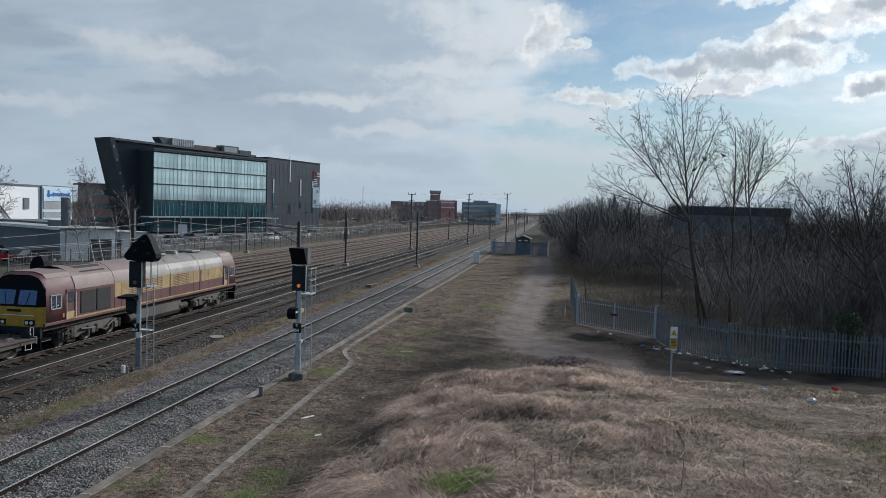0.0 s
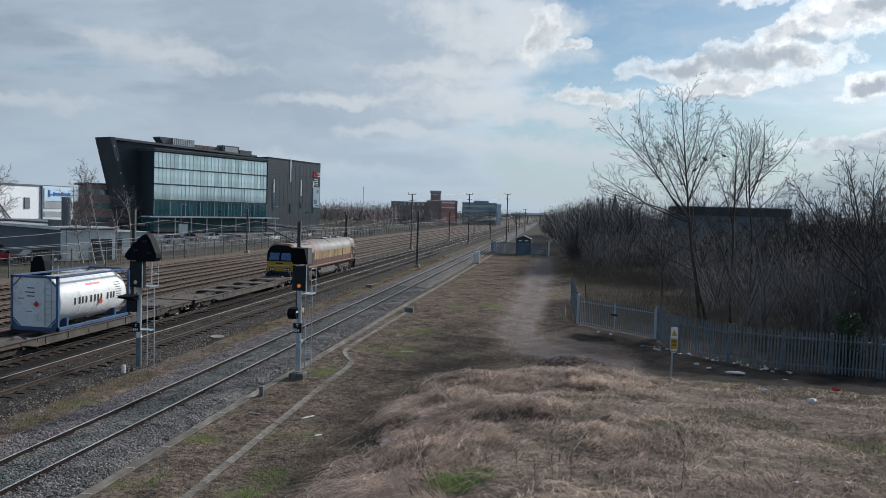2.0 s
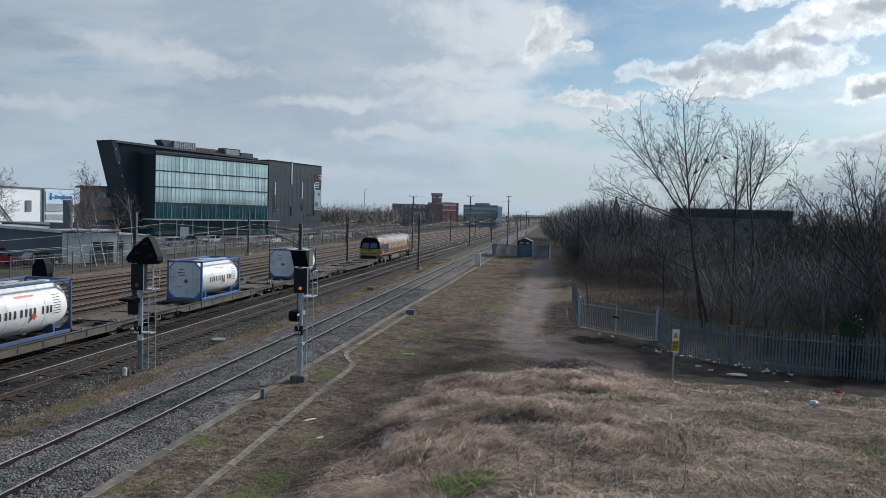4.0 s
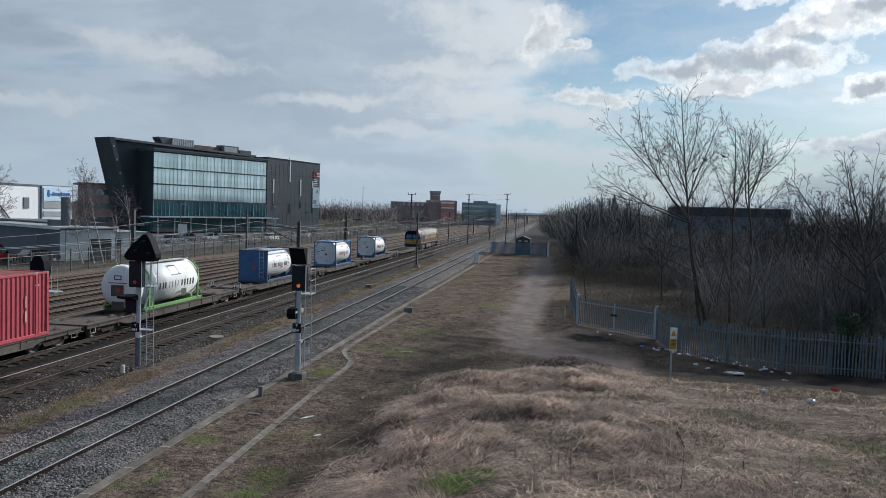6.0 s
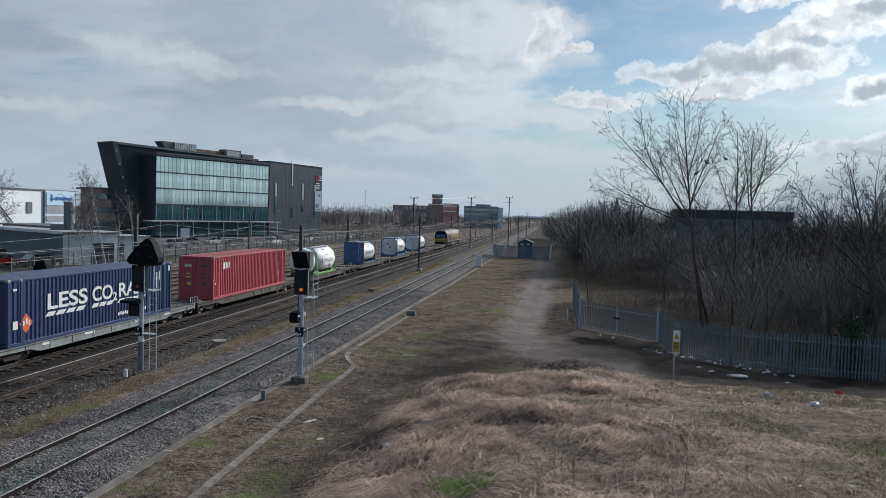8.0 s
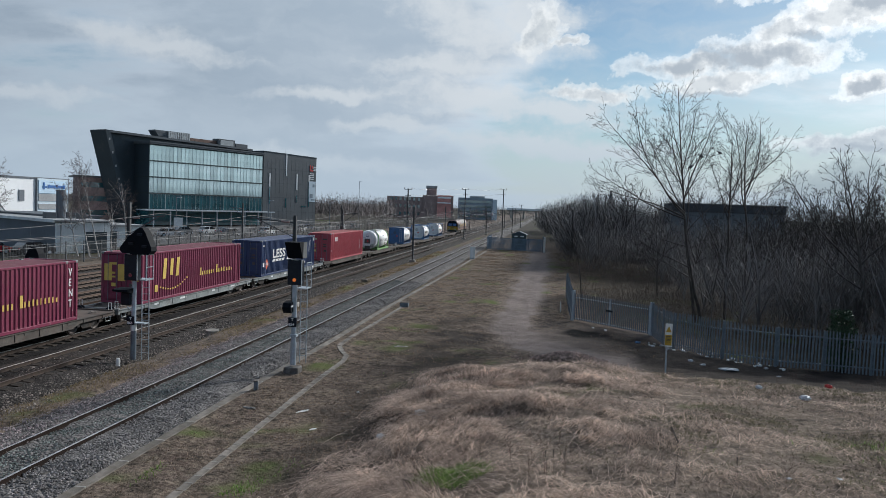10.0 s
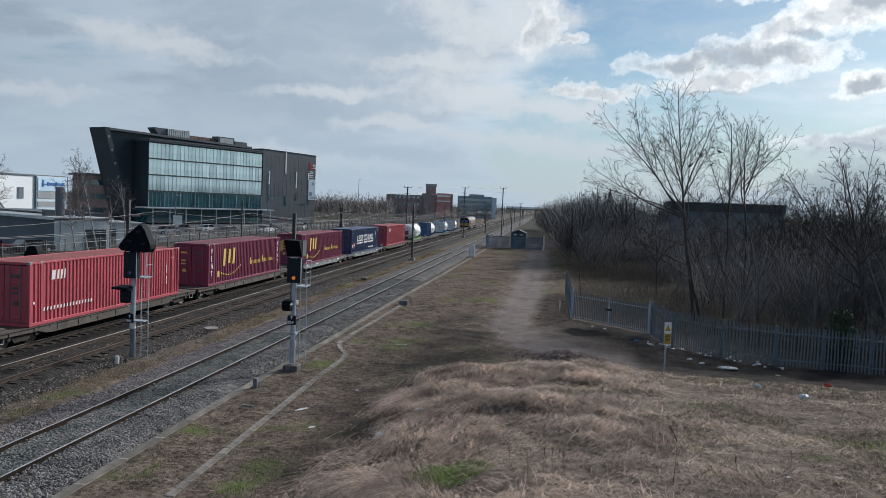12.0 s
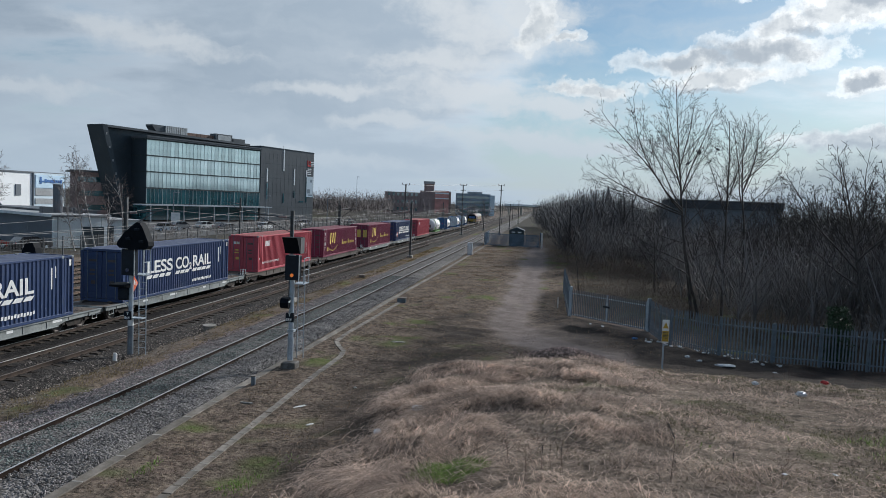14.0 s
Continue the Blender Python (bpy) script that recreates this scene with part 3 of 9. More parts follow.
ballast_bed("ballast_goods", ((MAIN + 1.7, -0.23), (MAIN + 2.2, -0.165), (GOODS, -0.165), (GOODS + 1.5, -0.19), (GOODS + 2.4, -0.34)), 4, END, BALLAST_OLD,
            "dirty dark ballast under the goods line", 43)
ballast_bed("ballast_sidings", ((-46.6, -0.40), (-45, -0.24), (-36, -0.22), (-27.5, -0.22), (-26.6, -0.36)), 4, END, BALLAST_SIDING, "brown weedy ballast under the sidings", 51)


STONE = mat("loose_granite", (0.255, 0.235, 0.225), 0.85, 0, 0.2, 1.5, second=(0.145, 0.134, 0.13), island=0.55)
STONE_GREEN = mat("loose_greenish_granite", (0.20, 0.225, 0.205), 0.85, 0, 0.2, 1.5, second=(0.125, 0.14, 0.13), island=0.5)
STONE_PALE = mat("loose_pinkish_granite", (0.37, 0.305, 0.295), 0.85, 0, 0.2, 1.5, second=(0.19, 0.165, 0.16), island=0.45)
STONE_DARK = mat("loose_dirty_stone", (0.28, 0.24, 0.21), 0.9, 0, 0.2, 1.5, island=0.6)
loose_stones("ballast_stones", "loose grey granite ballast stones beside the rails", ((NEAR + 0.85, -0.135), (NEAR + 1.75, -0.17), (NEAR + 2.2, -0.32)), 9, 70, 16000, 0.038, STONE, 61)
loose_stones("four_foot_stones", "greenish grey ballast stones between the rails", ((NEAR - 0.55, -0.14), (NEAR + 0.55, -0.14)), 9, 70, 11000, 0.036, STONE_GREEN, 64)
loose_stones("shoulder_stones", "pinkish granite stones along the ballast shoulder", ((NEAR - 3.0, -0.33), (NEAR - 1.9, -0.17), (NEAR - 0.9, -0.135)), 9, 70, 17000, 0.038, STONE_PALE, 62)
loose_stones("cess_stones", "dark dirty stones between the running lines", ((GOODS - 0.4, -0.19), (GOODS, -0.19), (GOODS + 1.5, -0.22), (GOODS + 3.4, -0.24)), 12, 70, 12000, 0.036, STONE_DARK, 63)


def rail_profile(x):
    """Flat-bottom rail, its head at z 0."""
    half = ((0.036, 0.0), (0.036, -0.035), (0.009, -0.05), (0.009, -0.128), (0.068, -0.146), (0.068, -0.158))
    return [(x + a, z) for a, z in half] + [(x - a, z) for a, z in half[::-1]]


def track(name, x, material, head, sleeper_mat, count, label, shine=True):
    """Two rails with polished heads, and their sleepers."""
    t = tagged(new(name), label, "railway track", kind="structure")
    for s in (-1, 1):
        part("rail", prism(rail_profile(x + s * 0.7525), "y", 3.0, END), material, t)
        if shine:
            # the right goods rail's missing glint is put into its colour
            top = HEAD_UNLIT if s > 0 and x == GOODS else head
            part("rail_head", prism([(x + s * 0.7525 + a, z) for a, z in ((-0.034, -0.012), (0.034, -0.012), (0.030, 0.005), (-0.030, 0.005))], "y", 3.0, END), top, t, "polished running surface")
    first = None
    for i in range(count):
        m = pose(x, 9 + i * 0.65, 0)
        if first is None:
            bm = prism([(-1.25, -0.35), (-1.25, -0.175), (-1.2, -0.152), (-0.4, -0.152), (-0.3, -0.165), (0.3, -0.165), (0.4, -0.152), (1.2, -0.152), (1.25, -0.175), (1.25, -0.35)], "y", -0.13, 0.13)
            for s in (-1, 1):
                for k in (-1, 1):
                    box(bm, (s * 0.7525 + k * 0.10, 0, -0.14), (0.06, 0.10, 0.04))
            first = part("sleeper", bm, sleeper_mat, t)
            first.matrix_basis = m
        else:
            share(first, m)
    return t


track("track_near", NEAR, RUST_NEAR, HEAD_NEAR, SLEEPER, 215, "single track on concrete sleepers with polished rails")
track("track_goods", GOODS, RUST, STEEL, SLEEPER_WOOD, 190, "running line on dark sleepers, its right rail coloured without a glint")
track("track_main", MAIN, RUST, HEAD_DULL, SLEEPER_WOOD, 190, "running line with polished rails on dark sleepers")
for i, sx in enumerate(SIDINGS):
    track("track_siding_%d" % (i + 1), sx, RUST_PALE, RUST_PALE, SLEEPER_WOOD, 130, "rusty siding track on dirty ballast", shine=False)

# ---------------------------------------------------------------- the freight train
TRAIN = []                      # (thing, its place along the train)
MAROON = mat("faded_maroon_paint", (0.125, 0.047, 0.048), 0.6, 0, 0.2, 0.9, second=(0.09, 0.035, 0.036), stain=0.45, stain_colour=(0.09, 0.05, 0.04))
ROOF_PINK = mat("sun_bleached_roof_paint", (0.175, 0.118, 0.11), 0.62, 0, 0.2, 0.8, second=(0.22, 0.16, 0.15), stain=0.35, stain_colour=(0.14, 0.10, 0.09))
ROOF_SOOT = mat("sooty_roof", (0.205, 0.19, 0.172), 0.55, 0, 0.3, 0.8, second=(0.16, 0.15, 0.14), stain=0.4)
GOLD = mat("gold_band_paint", (0.44, 0.31, 0.15), 0.5, 0, 0.2, 0.8, second=(0.33, 0.225, 0.12), stain=0.5, stain_colour=(0.22, 0.13, 0.06))
CABYELLOW = mat("warning_yellow", (0.48, 0.30, 0.03), 0.45, 0, 0.2, 1.5, stain=0.4, stain_colour=(0.25, 0.16, 0.04))
UNDER = mat("oily_underframe", (0.05, 0.045, 0.041), 0.75, 0.1, 0.4, 1.8, second=(0.028, 0.026, 0.025), stain=0.5, stain_colour=(0.11, 0.08, 0.06), spec=0.2)
UNDER_PALE = mat("dusty_tank_metal", (0.10, 0.09, 0.08), 0.75, 0.1, 0.35, 1.2, stain=0.5, stain_colour=(0.08, 0.07, 0.06))
WHEEL = mat("wheel_steel", (0.16, 0.14, 0.13), 0.5, 0.7, 0.3, 3)
DARKGLASS = glass_mat("cab_glass", (0.03, 0.045, 0.07))
BLUEBLIND = mat("blue_cab_screen", (0.045, 0.11, 0.28), 0.25, 0, 0.2, 2, spec=0.8)
GRILLE = mat("black_grille", (0.02, 0.02, 0.022), 0.7, 0, 0.4, 6)
WAGON = mat("weathered_wagon_grey", (0.105, 0.09, 0.077), 0.75, 0.1, 0.4, 1.3, second=(0.06, 0.051, 0.045), stain=0.6, stain_colour=(0.09, 0.055, 0.04))
WAGON_NEW = mat("clean_wagon_grey", (0.28, 0.30, 0.295), 0.6, 0.1, 0.25, 0.9, second=(0.19, 0.205, 0.205), stain=0.35, stain_colour=(0.12, 0.11, 0.10))
DECK = mat("rusty_deck", (0.125, 0.094, 0.075), 0.85, 0.05, 0.4, 1.1, second=(0.075, 0.06, 0.051), stain=0.4)
RED_BOX = mat("red_container_paint", (0.47, 0.072, 0.095), 0.5, 0, 0.13, 0.7, stain=0.12, stain_colour=(0.30, 0.07, 0.055))
MAROON_BOX = mat("maroon_container_paint", (0.215, 0.030, 0.072), 0.45, 0, 0.13, 0.7, stain=0.12, stain_colour=(0.17, 0.045, 0.055))
BLUE_BOX = mat("navy_container_paint", (0.028, 0.054, 0.14), 0.45, 0, 0.13, 0.7, stain=0.12, stain_colour=(0.06, 0.075, 0.12))
ROOF_BOX = {RED_BOX: mat("red_roof_dusty", (0.45, 0.13, 0.115), 0.6, 0, 0.2, 0.8, stain=0.4, stain_colour=(0.30, 0.16, 0.13)),
            MAROON_BOX: mat("maroon_roof_dusty", (0.27, 0.085, 0.10), 0.6, 0, 0.2, 0.8, stain=0.4, stain_colour=(0.23, 0.14, 0.13)),
            BLUE_BOX: mat("navy_roof_dusty", (0.12, 0.14, 0.22), 0.6, 0, 0.2, 0.8, stain=0.4, stain_colour=(0.24, 0.24, 0.26))}
LETTER_WHITE = mat("white_lettering", (0.80, 0.80, 0.79), 0.5, 0, 0.1, 3)
LETTER_GOLD = mat("gold_lettering", (0.72, 0.50, 0.11), 0.5, 0, 0.1, 3)
LETTER_BLACK = mat("black_lettering", (0.03, 0.032, 0.035), 0.5, 0, 0.1, 3)
TANK_WHITE = mat("white_tank_cladding", (0.84, 0.84, 0.83), 0.48, 0.0, 0.08, 0.8, stain=0.2, stain_colour=(0.50, 0.48, 0.44))
TANK_GREY = mat("grey_tank_end", (0.76, 0.78, 0.81), 0.45, 0.1, 0.12, 0.9, stain=0.35, stain_colour=(0.34, 0.34, 0.34))
FRAME_BLUE = mat("blue_tank_frame", (0.06, 0.17, 0.36), 0.5, 0, 0.2, 1.2, stain=0.2)
FRAME_NAVY = mat("navy_tank_frame", (0.055, 0.11, 0.23), 0.5, 0, 0.2, 1.2, stain=0.3)
TANK_BLUE = mat("blue_tank_end", (0.05, 0.13, 0.30), 0.45, 0, 0.2, 1.2)
FRAME_LIME = mat("lime_tank_frame", (0.20, 0.40, 0.13), 0.5, 0, 0.15, 1.2)
HAZARD = mat("hazard_red", (0.55, 0.05, 0.05), 0.5, 0, 0.15, 3)
HAZARD_BRIGHT = mat("hazard_orange_red", (0.70, 0.13, 0.05), 0.5, 0, 0.15, 3)
WALKWAY = mat("tank_walkway_metal", (0.55, 0.57, 0.58), 0.5, 0.5, 0.2, 2)


def lettering(text, size, material, parent, m, name="lettering", squeeze=1.0):
    """Words in the built-in face, as a thin mesh; m takes its lower left corner, x along the line, y up."""
    cu = bpy.data.curves.new(name, "FONT")
    cu.body, cu.size, cu.extrude, cu.offset = text, size, 0.004, size * 0.022
    tmp = bpy.data.objects.new(name, cu)
    me = bpy.data.meshes.new_from_object(tmp)
    bpy.data.objects.remove(tmp)
    bpy.data.curves.remove(cu)
    me.materials.clear()
    me.materials.append(material)
    me.transform(Matrix.Diagonal((squeeze, 1, 1, 1)))
    ob = new(name, me)
    ob.parent, ob.matrix_basis = parent, m
    return ob


def on_side(x, y, z):
    """A pose on a side that faces +x: text runs along +y, upright."""
    return Matrix.Translation((x, y, z)) @ Matrix(((0, 0, 1, 0), (1, 0, 0, 0), (0, 1, 0, 0), (0, 0, 0, 1)))


def bars(rows, x, depth=0.008, slant=0.0):
    """Plain marks on a side that faces +x: rows of (y, z, width, height)."""
    bm = bmesh.new()
    for y, z, w, h in rows:
        vs = [bm.verts.new((x, y + slant * k * h + a, z + b)) for a, b, k in ((0, 0, 0), (w, 0, 0), (w, h, 1), (0, h, 1))]
        f = bm.faces.new(vs)
        g = bmesh.ops.extrude_face_region(bm, geom=[f])
        bmesh.ops.translate(bm, verts=[v for v in g["geom"] if isinstance(v, bmesh.types.BMVert)], vec=(depth, 0, 0))
    bmesh.ops.recalc_face_normals(bm, faces=bm.faces)
    return bm


def corrugated(x, lo, hi, z0, z1, depth, pitch, sign):
    """A wall of pressed steel that faces +x or -x."""
    n = max(1, round((hi - lo) / pitch))
    p = (hi - lo) / n
    line = []
    for i in range(n):
        for f, d in ((0.0, 0), (0.30, 0), (0.48, -depth), (0.82, -depth)):
            line.append((x + sign * d, lo + (i + f) * p))
    line.append((x, hi))
    bm = bmesh.new()
    a = [bm.verts.new((u, v, z0)) for u, v in line]
    b = [bm.verts.new((u, v, z1)) for u, v in line]
    for i in range(len(line) - 1):
        bm.faces.new((a[i], a[i + 1], b[i + 1], b[i]) if sign > 0 else (a[i + 1], a[i], b[i], b[i + 1]))
    return bm


DECK_Z = 0.82
LONG, WIDE, HIGH = 13.716, 2.50, 2.896


def shipping_container(label, paint, vent=False):
    """A 45-foot high box, its origin under its middle at deck height."""
    t = thing("shipping_container", label, "container", group="containers on the train")
    h, w = LONG / 2, WIDE / 2
    for s in (-1, 1):
        part("side_panel", corrugated(s * (w - 0.02), -h + 0.12, h - 0.12, 0.16, HIGH - 0.10, 0.045, 0.283, s), paint, t)
        part("bottom_rail", boxes(((s * (w - 0.05), 0, 0.085), (0.10, LONG - 0.3, 0.15)), bevel=0.012), paint, t)
        part("top_rail", boxes(((s * (w - 0.04), 0, HIGH - 0.06), (0.08, LONG - 0.3, 0.10)), bevel=0.012), paint, t)
        for k in (-1, 1):
            part("corner_post", boxes(((s * (w - 0.08), k * (h - 0.075), HIGH / 2), (0.16, 0.15, HIGH - 0.24)), bevel=0.015), paint, t)
            part("inner_post", boxes(((s * (w - 0.045), k * 6.02, HIGH / 2), (0.11, 0.15, HIGH - 0.24)), bevel=0.012), paint, t)
            for z in (0.06, HIGH - 0.06):
                part("corner_casting", boxes(((s * (w - 0.085), k * (h - 0.09), z), (0.18, 0.19, 0.12)), bevel=0.015), WAGON_NEW if z > 1 else paint, t)
                part("corner_casting", boxes(((s * (w - 0.085), k * 6.02, z), (0.172, 0.18, 0.122)), bevel=0.015), WAGON_NEW if z > 1 else paint, t)
    bm = corrugated(0, -h + 0.1, h - 0.1, -w + 0.06, w - 0.06, 0.02, 0.36, 1)
    bmesh.ops.transform(bm, matrix=Matrix(((0, 0, 1, 0), (0, 1, 0, 0), (1, 0, 0, HIGH - 0.03), (0, 0, 0, 1))), verts=bm.verts)
    part("roof", bm, ROOF_BOX[paint], t, "dusty roof sheet")
    part("floor_pan", boxes(((0, 0, 0.12), (WIDE - 0.2, LONG - 0.1, 0.10))), UNDER, t)
    # plain end, towards the locomotive
    bm = corrugated(0, -w + 0.14, w - 0.14, 0.12, HIGH - 0.1, 0.05, 0.25, 1)
    bmesh.ops.rotate(bm, cent=(0, 0, 0), matrix=Matrix.Rotation(radians(90), 3, "Z"), verts=bm.verts)
    bmesh.ops.translate(bm, vec=(0, h - 0.04, 0), verts=bm.verts)
    part("end_wall", bm, paint, t)
    for k in (-1, 1):
        part("end_sill", boxes(((0, k * (h - 0.06), 0.09), (WIDE - 0.3, 0.12, 0.16))), paint, t)
        part("end_header", boxes(((0, k * (h - 0.06), HIGH - 0.07), (WIDE - 0.3, 0.12, 0.12))), paint, t)
    # doors, at the tail
    for s in (-1, 1):
        bm = boxes(((s * 0.55, -h + 0.05, HIGH / 2 + 0.01), (1.06, 0.05, HIGH - 0.36)))
        for i in range(5):
            box(bm, (s * 0.55, -h + 0.025, 0.42 + i * 0.52), (0.98, 0.03, 0.20), bevel=0.012)
        d = part("door", bm, paint, t)
        for r in (0.28, 0.82):
            part("lock_rod", rods(((s * r, -h - 0.012, 0.14), (s * r, -h - 0.012, HIGH - 0.12), 0.019)), GALV_DULL, d, "galvanised lock rod")
        for dx, z, a, b in ((0.02, 2.25, 0.45, 0.13), (0.0, 1.72, 0.3, 0.12), (0.0, 1.5, 0.34, 0.1), (0.05, 1.05, 0.26, 0.2)):
            part("door_mark", boxes(((s * 0.55 + dx, -h + 0.006, z), (a, 0.012, b))), LETTER_GOLD if paint is not BLUE_BOX and s < 0 else UNDER_PALE, d)
    return t


def wheelset():
    half = [(0.68, 0.085), (0.68, 0.49), (0.745, 0.49), (0.747, 0.46), (0.815, 0.455), (0.818, 0.39), (0.79, 0.36), (0.80, 0.20), (0.84, 0.16), (0.84, 0.085), (1.0, 0.085)]
    turned = [(-x, r) for x, r in half[::-1]] + half
    return loft([[(x, r * math.cos(a), r * math.sin(a)) for a in [2 * math.pi * i / 20 for i in range(20)]] for x, r in turned])


WHEELSET_MESH = None


def add_wheelset(parent, y, z=0.46):
    global WHEELSET_MESH
    if WHEELSET_MESH is None:
        o = part("wheelset", wheelset(), WHEEL, parent)
        WHEELSET_MESH = o
        o.matrix_basis = pose(0, y, z)
    else:
        o = share(WHEELSET_MESH, pose(0, y, z), parent)
    return o


def wagon_bogie(t, y, material):
    bm = bmesh.new()
    for s in (-1, 1):
        prism([(-1.25, 0.36), (-1.25, 0.62), (-0.55, 0.70), (0.55, 0.70), (1.25, 0.62), (1.25, 0.36), (0.62, 0.42), (0.45, 0.24), (-0.45, 0.24), (-0.62, 0.42)], "x", s * 1.0 - 0.05, s * 1.0 + 0.05, bm)
        for k in (-0.9, 0.9):
            box(bm, (s * 1.08, k, 0.46), (0.12, 0.24, 0.22), bevel=0.03)
            for d in (-0.2, 0.2):
                rod(bm, (s * 1.06, k + d, 0.5), (s * 1.06, k + d, 0.72), 0.06)
    box(bm, (0, 0, 0.5), (2.0, 0.4, 0.2))
    b = part("bogie", bm, material, t)
    b.matrix_basis = pose(0, y, 0)
    for k in (-0.9, 0.9):
        add_wheelset(b, k)
    return b


UNIT = 18.75


def flat_wagon(label, paint, tail_end):
    """One half of a twin container flat; tail_end says at which end the buffers are."""
    t = thing("flat_wagon", label, "railway wagon", group="container flats of the train")
    h = UNIT / 2 - 0.25
    for s in (-1, 1):
        prof = [(-h, 0.60), (-h, 0.80), (h, 0.80), (h, 0.60), (h - 2.9, 0.56), (h - 3.5, 0.40), (-h + 3.5, 0.40), (-h + 2.9, 0.56)]
        bm = prism(prof, "x", s * 1.18 - 0.035, s * 1.18 + 0.035)
        box(bm, (s * 1.20, 0, 0.79), (0.16, 2 * h, 0.035))
        box(bm, (s * 1.20, 0, 0.415), (0.16, 2 * h - 7.0, 0.03))
        sill = part("side_sill", bm, paint, t)
        for i in range(11):
            y = -h + 1.0 + i * (2 * h - 2.0) / 10
            part("rib", boxes(((s * 1.225, y, 0.60 if abs(y) < h - 3.5 else 0.69), (0.03, 0.07, 0.34 if abs(y) < h - 3.5 else 0.18))), paint, sill)
        [part("data_panel", boxes(((s * 1.222, y, 0.67), (0.012, w, 0.12))), UNDER_PALE if paint is WAGON else LETTER_WHITE, sill) for y, w in ((-5.2, 0.5), (-1.9, 0.8), (2.4, 0.4), (5.6, 0.7))]
        for k in (-1, 1):
            part("step_iron", rods(*[((s * 1.2, k * (h - 0.5) + d, 0.35), (s * 1.2, k * (h - 0.5) + d, 0.72), 0.012) for d in (-0.2, 0.2)], ((s * 1.2, k * (h - 0.5) - 0.2, 0.36), (s * 1.2, k * (h - 0.5) + 0.2, 0.36), 0.012), n=6), LETTER_WHITE, t)
    bm = boxes(((0, 0, 0.58), (0.5, 2 * h - 1, 0.36)))
    for i in range(12):
        y = -h + 0.5 + i * (2 * h - 1.0) / 11
        box(bm, (0, y, 0.72), (2.3, 0.16, 0.12))
    part("underframe", bm, UNDER, t)
    for y, l in ((h - 1.6, 3.2), (-h + 1.6, 3.2), (3.2, 1.0), (-3.2, 1.0), (0, 0.8)):
        part("deck_plate", boxes(((0, y, 0.79), (2.28, l, 0.03))), DECK, t)
    for y in (-6.0, -3.0, 3.0, 6.0):
        for s in (-1, 1):
            part("twist_lock", boxes(((s * 1.12, y, 0.808), (0.2, 0.24, 0.03)), ((s * 1.12, y, 0.83), (0.08, 0.1, 0.06)), bevel=0.01), GALV_DULL, t)
    part("brake_gear", boxes(((0.55, 1.5, 0.36), (0.35, 1.3, 0.3)), ((-0.5, -1.9, 0.36), (0.4, 0.8, 0.34)), ((0.9, -2.6, 0.42), (0.2, 0.5, 0.26)), ((0.9, 2.9, 0.45), (0.25, 0.6, 0.2)), bevel=0.04), UNDER, t)
    e = -1 if tail_end else 1
    part("end_beam", boxes(((0, e * h, 0.70), (2.45, 0.14, 0.34)), bevel=0.015), paint, t)
    part("end_beam", boxes(((0, -e * h, 0.68), (2.1, 0.12, 0.26)), bevel=0.015), paint, t)
    for s in (-1, 1):
        part("buffer", rods(((s * 0.87, e * h, 0.98 - 0.22), (s * 0.87, e * (h + 0.33), 0.76), 0.1), ((s * 0.87, e * (h + 0.33), 0.76), (s * 0.87, e * (h + 0.38), 0.76), 0.23), n=14), BLACK, t)
        part("end_rail", rods(((s * 1.12, e * (h - 0.05), 0.8), (s * 1.12, e * (h - 0.05), 1.25), 0.016), ((s * 1.12, e * (h - 0.05), 1.25), (s * 0.95, e * (h - 0.05), 1.25), 0.016), ((s * 0.95, e * (h - 0.05), 1.25), (s * 0.95, e * (h - 0.05), 0.8), 0.016), n=6), LETTER_WHITE, t)
    part("brake_hose", rods(((0.3, e * h, 0.66), (0.32, e * (h + 0.2), 0.42), 0.03), ((0.32, e * (h + 0.2), 0.42), (0.3, e * (h + 0.36), 0.5), 0.03)), BLACK, t)
    part("coupling", boxes(((0, e * (h + 0.18), 0.7), (0.12, 0.45, 0.16)), ((0, -e * (h + 0.12), 0.62), (0.4, 0.5, 0.26)), bevel=0.03), UNDER, t)
    for y in (-h + 2.0, h - 2.0):
        wagon_bogie(t, y, UNDER)
    return t


